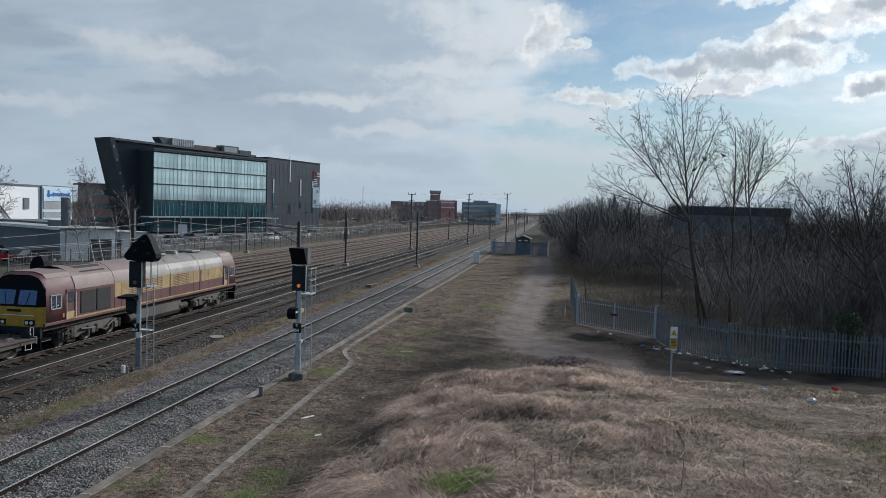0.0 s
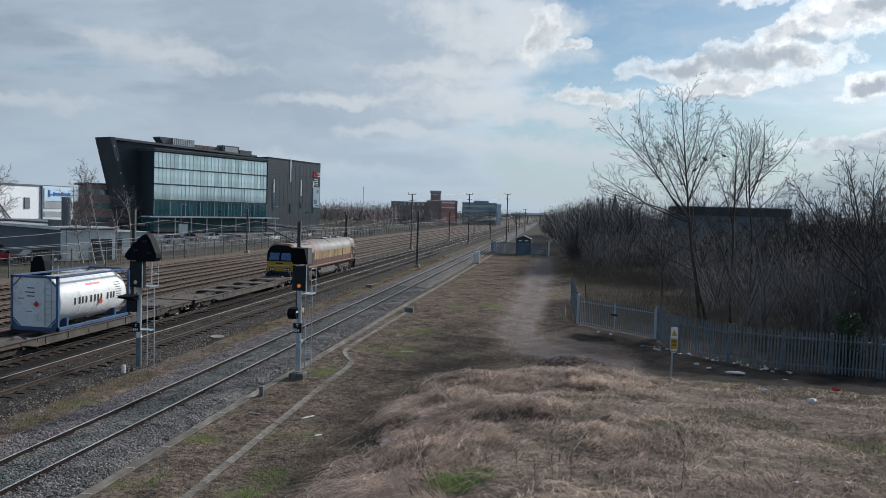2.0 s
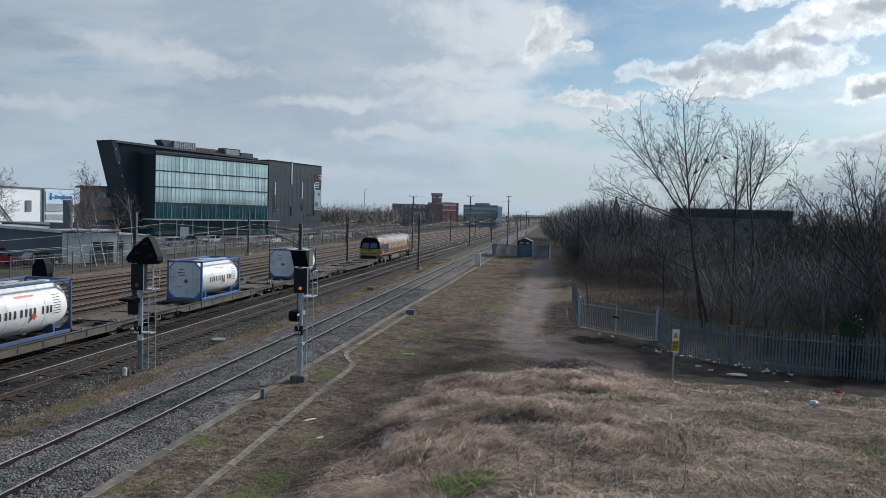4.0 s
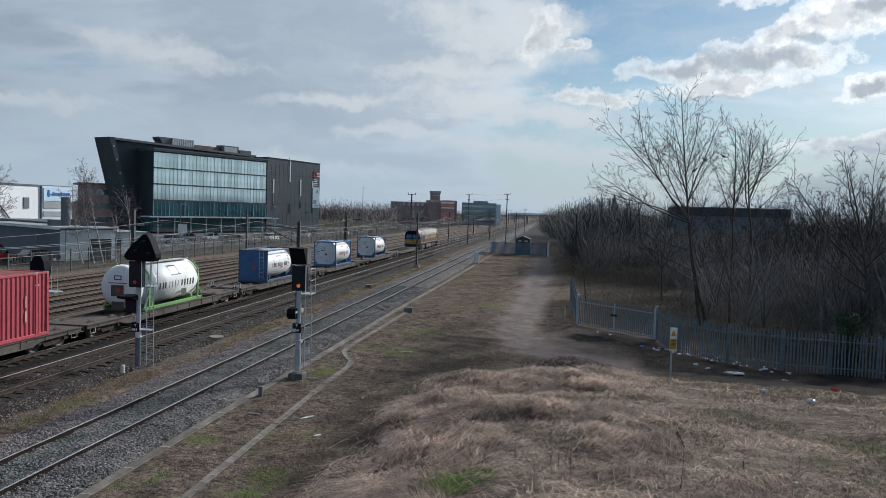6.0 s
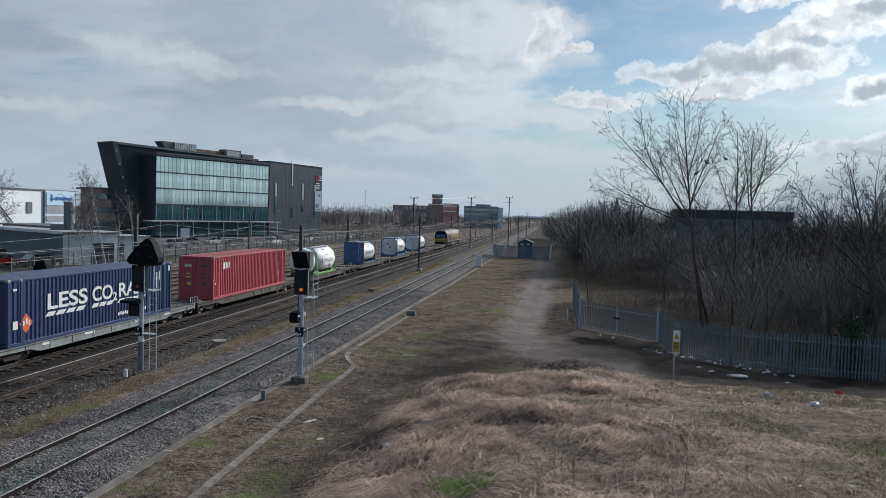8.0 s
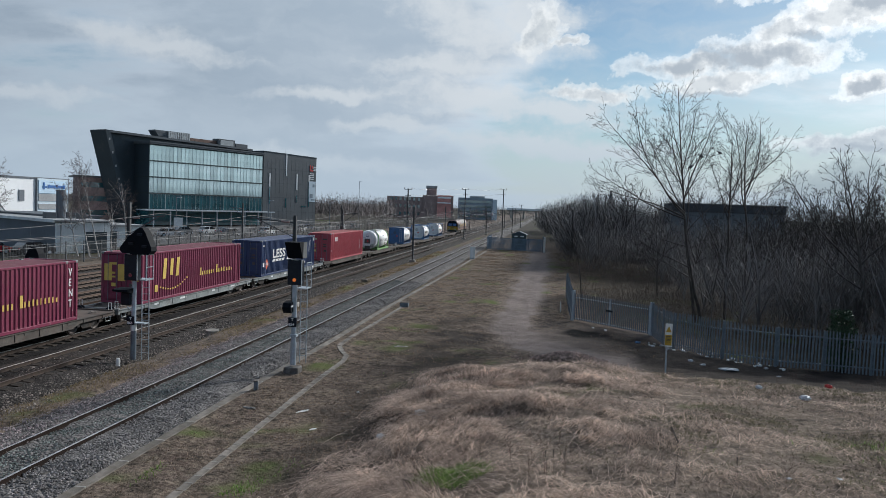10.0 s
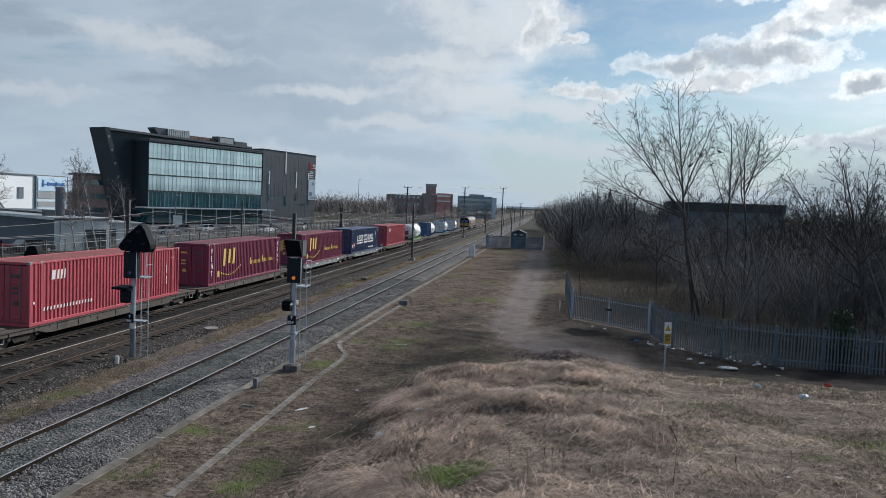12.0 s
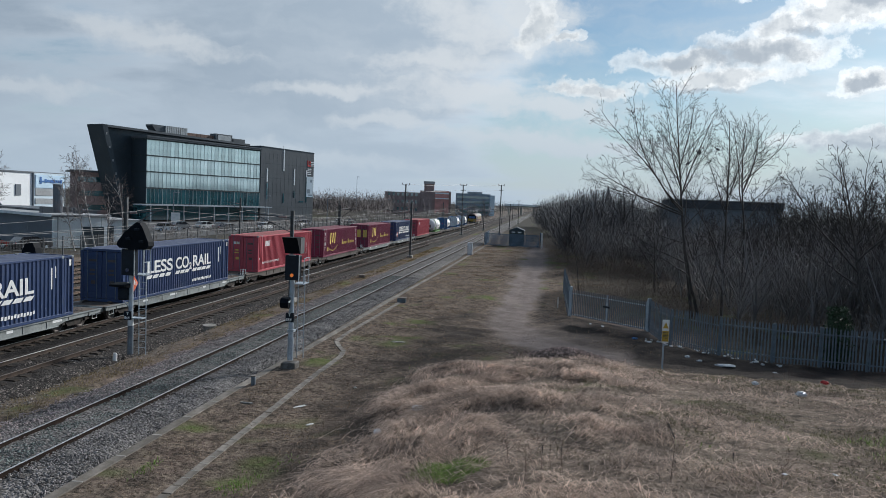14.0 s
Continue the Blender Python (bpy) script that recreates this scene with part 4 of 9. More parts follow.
def tank_container(label, frame_paint, end_paint, end_frame_paint, marks):
    """A 20-foot tank in a box frame, its origin under its middle."""
    t = thing("tank_container", label, "tank container", group="tanks on the train")
    L, W, Hh = 6.058, 2.438, 2.591
    h, w = L / 2, W / 2
    prof = [(-h + 0.07, 0.0), (-h + 0.08, 0.55), (-h + 0.11, 0.95), (-h + 0.20, 1.10), (-h + 0.36, 1.165), (h - 0.36, 1.165), (h - 0.20, 1.10), (h - 0.11, 0.95), (h - 0.08, 0.55), (h - 0.07, 0.0)]
    rings = [[(max(r, 0.002) * math.cos(a), y, 1.33 + max(r, 0.002) * math.sin(a)) for a in [2 * math.pi * i / 40 for i in range(40)]] for y, r in prof]
    part("tank_barrel", loft(rings[3:7]), TANK_WHITE, t, "white tank barrel", smooth=True)
    part("tank_end", loft(rings[:4]), end_paint, t, smooth=True)
    part("tank_end", loft(rings[6:]), end_paint, t, smooth=True)
    bm = bmesh.new()
    for y in (-1.2, 0, 1.2):
        rod(bm, (0, y - 0.03, 1.33), (0, y + 0.03, 1.33), 1.172, n=40, caps=True)
    part("cladding_band", bm, TANK_WHITE, t)
    for k in (-1, 1):
        fr = end_frame_paint if k < 0 else frame_paint
        y = k * (h - 0.06)
        bm = boxes(*[((s * (w - 0.06), y, Hh / 2), (0.12, 0.12, Hh)) for s in (-1, 1)], ((0, y, 0.10), (W, 0.12, 0.18)), ((0, y, Hh - 0.06), (W, 0.12, 0.11)), bevel=0.01)
        for s in (-1, 1):
            for z, d in ((0.18, 1), (Hh - 0.1, -1)):
                rod(bm, (s * (w - 0.1), y, z + d * 0.42), (s * (w - 0.52), y, z), 0.045)
            prism([(s * (w - 0.12), 0.18), (s * (w - 0.62), 0.18), (s * (w - 0.12), 0.7)], "y", y - 0.01, y + 0.01, bm)
        part("end_frame", bm, fr, t)
    for s in (-1, 1):
        part("side_rail", boxes(((s * (w - 0.06), 0, 0.10), (0.10, L - 0.24, 0.16)), bevel=0.01), frame_paint, t)
        part("top_side_rail", boxes(((s * (w - 0.06), 0, Hh - 0.06), (0.09, L - 0.24, 0.09)), bevel=0.01), frame_paint, t)
        [part("saddle", boxes(((s * 0.75, y, 0.32), (0.5, 0.14, 0.4))), frame_paint, t) for y in (-2.0, 2.0)]
    part("walkway", boxes(((0.28, -0.2, Hh - 0.07), (0.42, L - 0.8, 0.03)), ((-0.5, 0.6, Hh - 0.07), (0.35, 1.6, 0.03))), WALKWAY, t, "bare metal walkway")
    part("manhole", rods(((0, 0.4, 2.35), (0, 0.4, 2.55), 0.28), ((0, -1.4, 2.38), (0, -1.4, 2.52), 0.14), n=16), WALKWAY, t)
    part("ladder", rods(*[((x, -h - 0.01, 0.3), (x, -h - 0.01, Hh - 0.1), 0.018) for x in (0.55, 0.88)], *[((0.55, -h - 0.01, z), (0.88, -h - 0.01, z), 0.014) for z in np.arange(0.5, 2.4, 0.3)], n=6), WALKWAY, t)
    wide = end_paint is TANK_BLUE
    cut = 0.02 if wide else 0.42
    a, b = w - 0.08, Hh / 2 - 0.12
    plate = [(-a + cut, Hh / 2 - b), (a - cut, Hh / 2 - b), (a, Hh / 2 - b + cut), (a, Hh / 2 + b - cut), (a - cut, Hh / 2 + b), (-a + cut, Hh / 2 + b), (-a, Hh / 2 + b - cut), (-a, Hh / 2 - b + cut)]
    part("end_plate", prism(plate, "y", -h + 0.03, -h + 0.06), end_paint, t)
    marks(t)
    return t


def curved_mark(rows, material, t, name):
    """Plain marks lying on a barrel: rows of (y, z, width, height)."""
    bm = bmesh.new()
    for y, z, w, h in rows:
        a0, a1 = math.asin(max(-1, min(1, (z - 1.33) / 1.176))), math.asin(max(-1, min(1, (z + h - 1.33) / 1.176)))
        n = 4
        for i in range(n):
            q = [(a0 + (a1 - a0) * (i + d) / n) for d in (0, 1)]
            bm.faces.new([bm.verts.new((1.176 * math.cos(a), yy, 1.33 + 1.176 * math.sin(a))) for a, yy in ((q[0], y), (q[0], y + w), (q[1], y + w), (q[1], y))])
    return part(name, bm, material, t)


def diamond(bm, c, r, face="y"):
    for a in range(1):
        pts = [(0, -r), (r, 0), (0, r), (-r, 0)]
        if face == "y":
            bm.faces.new([bm.verts.new((c[0] + u, c[1], c[2] + v)) for u, v in pts])
        else:
            bm.faces.new([bm.verts.new((c[0], c[1] + u, c[2] + v)) for u, v in pts])
    return bm


def word_blocks(widths, y, z, h, gap):
    rows = []
    for w in widths:
        if w > 0:
            rows.append((y, z, w, h))
        y += abs(w) + gap
    return rows


def white_tank_marks(t):
    # the maker's name as plain dark blocks
    for y in (-1.75, -1.4, -1.15, -0.85, -0.45, -0.15, 0.12, 0.4, 0.95, 1.25, 1.5):
        curved_mark([(y, 1.12, 0.14, 0.34)], LETTER_BLACK, t, "name_mark")
    curved_mark([(-0.6, 1.95, 1.2, 0.09)], HAZARD, t, "warning_mark")
    curved_mark([(1.75, 1.05 + 0.12 * i, 0.5, 0.03) for i in range(8)], UNDER_PALE, t, "data_marks")
    part("hazard_diamond", diamond(bmesh.new(), (0.1, -3.01, 1.25), 0.16), HAZARD, t, "red hazard diamond")
    part("hazard_diamond", diamond(bmesh.new(), (1.19, 0.4, 1.08), 0.17, "x"), HAZARD, t, "red hazard diamond")
    part("end_marks", boxes(*[((x, -3.0, z), (a, 0.02, b)) for x, z, a, b in ((-0.2, 2.0, 0.35, 0.05), (-0.25, 1.8, 0.5, 0.05), (-0.2, 1.62, 0.4, 0.05), (-0.7, 1.5, 0.3, 0.04), (-0.3, 0.9, 0.3, 0.03))]), UNDER_PALE, t)


def food_tank_container():
    """A swap tank wider than its lime frame, with domed ends."""
    t = thing("tank_container", "large white food tank in a lime green frame", "tank container", group="tanks on the train")
    R, h, tail = 1.245, 3.6, 4.2
    prof = [(-tail, 0.0), (-tail + 0.02, 0.5), (-tail + 0.07, 0.82), (-tail + 0.17, 1.05), (-tail + 0.32, 1.17), (-tail + 0.55, R), (h - 0.55, R), (h - 0.32, 1.17), (h - 0.17, 1.05), (h - 0.07, 0.82), (h - 0.02, 0.5), (h, 0.0)]
    zc = 1.38
    rings = [[(max(r, 0.002) * math.cos(a), y, zc + max(r, 0.002) * math.sin(a)) for a in [2 * math.pi * i / 44 for i in range(44)]] for y, r in prof]
    part("tank_barrel", loft(rings[5:7]), TANK_WHITE, t, "white tank barrel", smooth=True)
    part("tank_end", loft(rings[:6]), TANK_WHITE, t, smooth=True)
    part("tank_end", loft(rings[6:]), TANK_WHITE, t, smooth=True)
    for k in (-1, 1):
        y = k * 2.97
        for s in (-1, 1):
            bm = boxes(((s * 1.2, y, 1.0), (0.10, 0.14, 2.0)), bevel=0.01)
            rod(bm, (s * 1.2, y, 0.95), (s * 1.2, y + k * 0.62, 0.1), 0.05)
            rod(bm, (s * 1.2, y, 2.0), (s * 0.75, y, 2.58), 0.06)
            part("end_frame", bm, FRAME_LIME, t)
    bm = bmesh.new()
    for y in (-2.2, -1.1, 0.1, 1.3, 2.4):
        rod(bm, (0, y - 0.02, zc), (0, y + 0.02, zc), R + 0.005, n=44)
    part("cladding_band", bm, TANK_GREY, t, "thin grey cladding bands")
    for s in (-1, 1):
        part("side_rail", boxes(((s * 1.2, 0, 0.12), (0.10, 6.9, 0.2)), bevel=0.015), FRAME_LIME, t)
    [part("saddle", boxes(((0, y, 0.22), (2.2, 0.2, 0.4))), FRAME_LIME, t) for y in (-2.4, 2.4)]
    part("walkway", boxes(((0.35, 0, 2.62), (0.45, 5.4, 0.03)), ((0.62, 0, 2.66), (0.03, 5.6, 0.06))), WALKWAY, t)
    part("ladder", rods(*[((x, -tail + 0.02, 0.4), (x, -tail + 0.35, 2.4), 0.018) for x in (0.45, 0.78)], *[((0.45, -tail + 0.02 + (z - 0.4) * 0.165, z), (0.78, -tail + 0.02 + (z - 0.4) * 0.165, z), 0.014) for z in np.arange(0.5, 2.4, 0.28)], n=6), UNDER_PALE, t)
    k = 1.11
    rows = word_blocks((0.32, 0.2, 0.26), -1.9, 1.05, 0.36, 0.06) + word_blocks((0.3, 0.3, 0.3, 0.3, 0.3), 0.75, 1.05, 0.36, 0.06)
    thin = [(y, z, 0.17, hh) for y, z, w, hh in rows]
    grey = [(y, z, 0.07, hh) for y, z, w, hh in word_blocks((0.28, 0.28, 0.28, 0.28), -0.72, 1.05, 0.36, 0.06)]
    frame_marks = [(-0.4, 1.75, 0.06, 0.5), (0.55, 1.75, 0.06, 0.5), (-0.4, 2.2, 1.0, 0.06), (-0.4, 1.72, 1.25, 0.06)]
    for nm, r, mt in (("name_marks", thin, LETTER_BLACK), ("name_marks_pale", grey, UNDER_PALE), ("crest_marks", frame_marks, BLUE_BOX)):
        o = curved_mark(r, mt, t, nm)
        o.data.transform(Matrix.Translation((0, 0, 0.05)) @ Matrix.Translation((0, 0, 1.33)) @ Matrix.Diagonal((1.063, 1, 1.063, 1)) @ Matrix.Translation((0, 0, -1.33)))
    part("warning_panel", boxes(((0, -tail - 0.012, 1.2), (0.75, 0.02, 0.62)), ((0, -tail + 0.03, 0.35), (0.7, 0.05, 0.45))), UNDER_PALE, t, "dull warning panel")
    part("hazard_diamond", diamond(bmesh.new(), (0.05, -tail - 0.025, 1.22), 0.16), HAZARD, t)
    part("warning_panel", boxes(((1.235, 1.1, 1.0 - 0.32), (0.02, 0.6, 0.42))), UNDER_PALE, t)
    part("end_marks", boxes(((0, -tail + 0.0, 1.82), (0.4, 0.02, 0.05)), ((0, -tail + 0.03, 2.02), (0.4, 0.02, 0.05)), ((-0.2, -tail + 0.02, 1.92), (0.05, 0.02, 0.2)), ((0.2, -tail + 0.02, 1.92), (0.05, 0.02, 0.2)), ((0, -tail - 0.01, 1.62), (1.1, 0.02, 0.04))), BLUE_BOX, t)
    return t


def diesel_locomotive():
    """A six-axle freight diesel; its origin under its middle, its tail cab towards -y."""
    t = thing("diesel_locomotive", "weathered maroon and gold freight diesel with yellow cab end", "locomotive")
    H = 10.62                                            # half length of the body
    # cross-section of the body from sole to roof, one side: (half width, height)
    side = [(1.33, 1.36), (1.33, 1.98), (1.33, 2.72), (1.27, 3.02), (1.12, 3.34), (0.82, 3.60), (0.42, 3.74), (0.0, 3.79)]

    def strip(name, lo, hi, y0, y1, material, off=0.0, label=""):
        for s in (-1, 1):
            pts = side[lo:hi + 1]
            bm = bmesh.new()
            rows = [[bm.verts.new((s * (a + off), y, z + (off if z > 3 else 0))) for a, z in pts] for y in (y0, y1)]
            for i in range(len(pts) - 1):
                bm.faces.new((rows[0][i], rows[1][i], rows[1][i + 1], rows[0][i + 1])[::1 if s > 0 else -1])
            part(name, bm, material, t, label, smooth=lo >= 2)

    c = H - 2.35                                         # where the cabs begin
    strip("body_side", 0, 1, -c, c, MAROON)
    strip("body_side", 1, 2, -c, c, GOLD, label="gold band along the body")
    strip("cant_rail", 2, 4, -c, -c + 5.4, ROOF_PINK)
    strip("cant_rail", 2, 4, -c + 5.4, c, ROOF_SOOT)
    strip("roof_panel", 4, 7, -c, -c + 5.4, ROOF_PINK, label="bleached roof panel")
    strip("roof_panel", 4, 7, -c + 5.4, c, ROOF_SOOT, label="soot-grey roof panel")
    strip("body_patch", 1, 2, -c + 0.02, -c + 3.3, MAROON, 0.004)
    strip("body_patch", 1, 2, 4.72, 4.95, MAROON, 0.004)
    strip("roof_soot", 3, 4, 0.5, c, ROOF_SOOT, 0.004)
    # joints of the hood
    for y in (-c + 0.02, -c + 3.35, 0.9, 4.7, c - 0.02):
        bm = bmesh.new()
        for s in (-1, 1):
            for (a0, z0), (a1, z1) in zip(side, side[1:]):
                rod(bm, (s * a0, y, z0), (s * a1, y, z1), 0.014, n=6)
        part("hood_joint", bm, BLACK, t)
    part("sole_bar", boxes(*[((s * 1.30, 0, 1.30), (0.12, 2 * H - 0.3, 0.14)) for s in (-1, 1)], bevel=0.015), MAROON, t)
    part("cream_line", boxes(*[((s * 1.362, 0, 1.39), (0.012, 2 * H - 4.4, 0.08)) for s in (-1, 1)]), GOLD, t)
    part("body_floor", boxes(((0, 0, 1.14), (2.3, 2 * H - 0.6, 0.3))), UNDER, t)
    # radiator grilles behind the tail cab
    for s in (-1, 1):
        for y in (-c + 1.05, -c + 2.35):
            bm = boxes(((s * 1.335, y, 2.06), (0.05, 1.2, 1.08)))
            for i in range(12):
                box(bm, (s * 1.365, y, 1.56 + i * 0.09), (0.02, 1.14, 0.03))
            part("radiator_grille", bm, GRILLE, t, "black radiator grille")
    for s in (-1, 1):
        for y in np.arange(-c + 4.0, c - 0.3, 1.02):
            part("door_seam", boxes(((s * 1.333, y, 2.04), (0.012, 0.018, 1.3))), UNDER, t)
        for z in np.arange(2.05, 2.7, 0.1):
            part("louvre", boxes(((s * 1.333, -1.8, z), (0.014, 3.6, 0.02))), UNDER, t)
            part("louvre", boxes(((s * 1.333, 2.2, z), (0.014, 2.0, 0.02))), UNDER, t)
    part("radiator_roof", loft([[(a, y, z + 0.012) for a, z in ((-1.0, 3.46), (-0.6, 3.69), (0, 3.80), (0.6, 3.69), (1.0, 3.46))] for y in (-c + 0.9, -c + 3.0)], closed=False), GRILLE, t, "black roof fan mesh")
    bm = bmesh.new()
    rod(bm, (0, 3.5, 3.72), (0, 3.5, 3.98), 0.42, 0.34, n=20)
    part("exhaust", bm, ROOF_SOOT, t)
    for y, l in ((1.2, 1.5), (5.9, 1.2)):
        part("roof_silencer", boxes(((0, y, 3.84), (1.0, l, 0.14)), bevel=0.05), ROOF_SOOT, t)

    # cabs
    for k in (-1, 1):
        def ring(y, wide, low, crown, k=k):
            return [(-1.33 * wide, y, low), (-1.33 * wide, y, 2.55), (-1.27 * wide, y, 2.98 * crown), (-1.10 * wide, y, 3.36 * crown), (-0.92 * wide, y, 3.55 * crown), (-0.55 * wide, y, 3.66 * crown), (0.55 * wide, y, 3.66 * crown), (0.92 * wide, y, 3.55 * crown),
                    (1.10 * wide, y, 3.36 * crown), (1.27 * wide, y, 2.98 * crown), (1.33 * wide, y, 2.55), (1.33 * wide, y, low)]
        a, b2 = k * c, k * (H - 0.55)
        shell = loft([ring(a, 1, 1.32, 1.0), ring(b2, 1, 1.32, 1.0), ring(k * (H - 0.30), 0.98, 1.32, 0.965)], closed=True, caps=False)
        part("cab_shell", shell, MAROON, t, "maroon cab shell", smooth=True)
        bm = loft([[(-1.11, y, 3.375), (-0.93, y, 3.57), (-0.55, y, 3.68), (0.55, y, 3.68), (0.93, y, 3.57), (1.11, y, 3.375)] for y in (a, b2)], closed=False)
        part("cab_roof", bm, ROOF_PINK, t, "bleached cab roof")
        # the end face: a lower yellow panel, a raked window band, a dark brow
        y0, y1, y2 = k * H, k * (H - 0.04), k * (H - 0.33)

        def sheet(rows, name, material, label="", depth=0.06):
            bm = bmesh.new()
            vs = [[bm.verts.new(p) for p in r] for r in rows]
            for p, q in zip(vs, vs[1:]):
                for i in range(len(p) - 1):
                    bm.faces.new((p[i], p[i + 1], q[i + 1], q[i]))
            bmesh.ops.recalc_face_normals(bm, faces=bm.faces)
            return part(name, bm, material, t, label)
        sheet([[(-1.30, y1 - k * 0.25, 1.2), (-1.05, y1, 1.2), (1.05, y1, 1.2), (1.30, y1 - k * 0.25, 1.2)], [(-1.32, y1 - k * 0.25, 2.12), (-1.05, y0, 2.12), (1.05, y0, 2.12), (1.32, y1 - k * 0.25, 2.12)]],
              "cab_front", CABYELLOW, "yellow warning panel")
        sheet([[(-1.32, y1 - k * 0.25, 2.12), (-1.05, y0, 2.12), (1.05, y0, 2.12), (1.32, y1 - k * 0.25, 2.12)], [(-1.27, y2, 2.92), (-1.0, y2 + k * 0.1, 2.95), (1.0, y2 + k * 0.1, 2.95), (1.27, y2, 2.92)],
               [(-1.08, y2 - k * 0.03, 3.27), (-0.75, y2, 3.49), (0.75, y2, 3.49), (1.08, y2 - k * 0.03, 3.27)]], "cab_brow", BLACK_MATT, "dark window surround")
        for s in (-1, 1):
            f = 0.5
            yy = lambda z: k * (H + 0.012 - (z - 2.12) / 0.83 * 0.235)
            bm = bmesh.new()
            q = [(s * 0.10, 2.22), (s * 1.00, 2.22), (s * 0.95, 2.86), (s * 0.10, 2.86)]
            bm.faces.new([bm.verts.new((u, yy(z), z)) for u, z in q])
            bmesh.ops.recalc_face_normals(bm, faces=bm.faces)
            part("windscreen", bm, BLUEBLIND if k < 0 else DARKGLASS, t, "blue-tinted windscreen")
            part("wiper", rods(((s * 0.5, yy(2.2) + k * 0.02, 2.2), (s * 0.62, yy(2.75) + k * 0.02, 2.75), 0.012), n=6), BLACK, t)
            part("head_lamp", boxes(((s * 0.72, k * (H + 0.01), 1.42), (0.5, 0.06, 0.26)), bevel=0.02), BLACK, t)
            [part("lamp_lens", rods(((s * a, k * (H + 0.02), 1.42), (s * a, k * (H + 0.055), 1.42), 0.08), n=12), WHITE, t) for a in (0.6, 0.82)]
            part("buffer", rods(((s * 0.87, k * (H - 0.1), 0.9), (s * 0.87, k * (H + 0.42), 0.9), 0.11), ((s * 0.87, k * (H + 0.42), 0.9), (s * 0.87, k * (H + 0.48), 0.9), 0.25), n=14), BLACK, t)
            # side window, door and rails
            part("side_window", boxes(((s * 1.335, k * (H - 0.95), 2.28), (0.03, 0.70, 0.58)), bevel=0.012), DARKGLASS, t)
            fr = boxes(*[((s * 1.345, k * (H - 0.95) + d, 2.28), (0.03, 0.04, 0.64)) for d in (-0.37, 0.0, 0.37)], *[((s * 1.345, k * (H - 0.95), z), (0.03, 0.78, 0.04)) for z in (1.97, 2.59)])
            part("window_frame", fr, GALV, t)
            door = part("cab_door", boxes(((s * 1.338, k * (H - 2.0), 2.06), (0.03, 0.62, 1.45)), bevel=0.01), MAROON, t)
            part("door_panel", boxes(((s * 1.357, k * (H - 2.0), 1.55), (0.01, 0.60, 0.35))), GOLD, door, "gold lower door panel")
            part("door_window", boxes(((s * 1.358, k * (H - 2.0), 2.42), (0.012, 0.40, 0.5))), DARKGLASS, door)
            [part("handrail", rods(((s * 1.40, k * (H - 2.0) + d, 1.4), (s * 1.40, k * (H - 2.0) + d, 2.6), 0.018), n=6), LETTER_WHITE, t) for d in (-0.36, 0.36)]
            part("cab_step", boxes(*[((s * 1.28, k * (H - 2.0), z), (0.22, 0.5, 0.04)) for z in (0.3, 0.6, 0.9)], ((s * 1.36, k * (H - 2.0) - 0.26, 0.65), (0.03, 0.03, 0.8)), ((s * 1.36, k * (H - 2.0) + 0.26, 0.65), (0.03, 0.03, 0.8))), UNDER, t)
            part("lifting_mark", boxes(((s * 1.35, k * (H - 1.5), 1.6), (0.008, 0.16, 0.2))), HAZARD_BRIGHT, t)
        part("buffer_beam", boxes(((0, k * (H - 0.05), 0.98), (2.5, 0.2, 0.5)), ((0, k * (H - 0.1), 0.45), (2.4, 0.08, 0.5)), bevel=0.02), BLACK, t)
        part("coupling_hook", boxes(((0, k * (H + 0.2), 0.85), (0.12, 0.4, 0.2)), bevel=0.03), UNDER, t)
        [part("brake_pipe", rods(((x, k * (H + 0.06), 0.95), (x, k * (H + 0.16), 0.4), 0.028), n=6), BLACK, t) for x in (-0.45, -0.3, 0.35, 0.5)]
        part("grab_rail", rods(((-0.95, k * (H + 0.06), 1.75), (0.95, k * (H + 0.06), 1.75), 0.016), n=6), LETTER_WHITE, t)
        part("number_marks", boxes(((-0.05, k * (H + 0.008), 1.95), (0.7, 0.012, 0.12))), BLACK, t)
    # running gear
    part("fuel_tank", prism([(-1.25, 1.0), (-1.28, 0.5), (-1.1, 0.25), (1.1, 0.25), (1.28, 0.5), (1.25, 1.0)], "y", -2.6, 2.4), UNDER_PALE, t, "dusty fuel tank")
    [part("air_tank", rods(((s * 1.12, a, 0.64), (s * 1.12, a + 1.0, 0.64), 0.21), n=14), UNDER, t) for s in (-1, 1) for a in (-3.4, 2.2)]
    for k in (-1, 1):
        bm = bmesh.new()
        for s in (-1, 1):
            prism([(-2.55, 0.45), (-2.55, 0.78), (-1.6, 0.92), (1.6, 0.92), (2.55, 0.78), (2.55, 0.45), (1.75, 0.50), (1.2, 0.34), (0.75, 0.5), (-0.75, 0.5), (-1.2, 0.34), (-1.75, 0.5)], "x", s * 1.07 - 0.06, s * 1.07 + 0.06, bm)
            for y in (-2.02, 0, 2.02):
                box(bm, (s * 1.17, y, 0.53), (0.14, 0.36, 0.34), bevel=0.04)
                for d in (-0.34, 0.34):
                    rod(bm, (s * 1.15, y + d, 0.4), (s * 1.15, y + d, 0.8), 0.085)
            rod(bm, (s * 1.2, -1.0, 0.72), (s * 1.2, 0.2, 0.62), 0.05)
            rod(bm, (s * 1.2, 1.2, 0.55), (s * 1.2, 1.9, 0.85), 0.05)
        box(bm, (0, 0, 0.7), (2.0, 3.4, 0.3))
        b = part("bogie", bm, UNDER_PALE, t, "dusty three-axle bogie")
        b.matrix_basis = pose(0, k * 6.6, 0)
        for y in (-2.02, 0, 2.02):
            add_wheelset(b, y, 0.5)
    return t


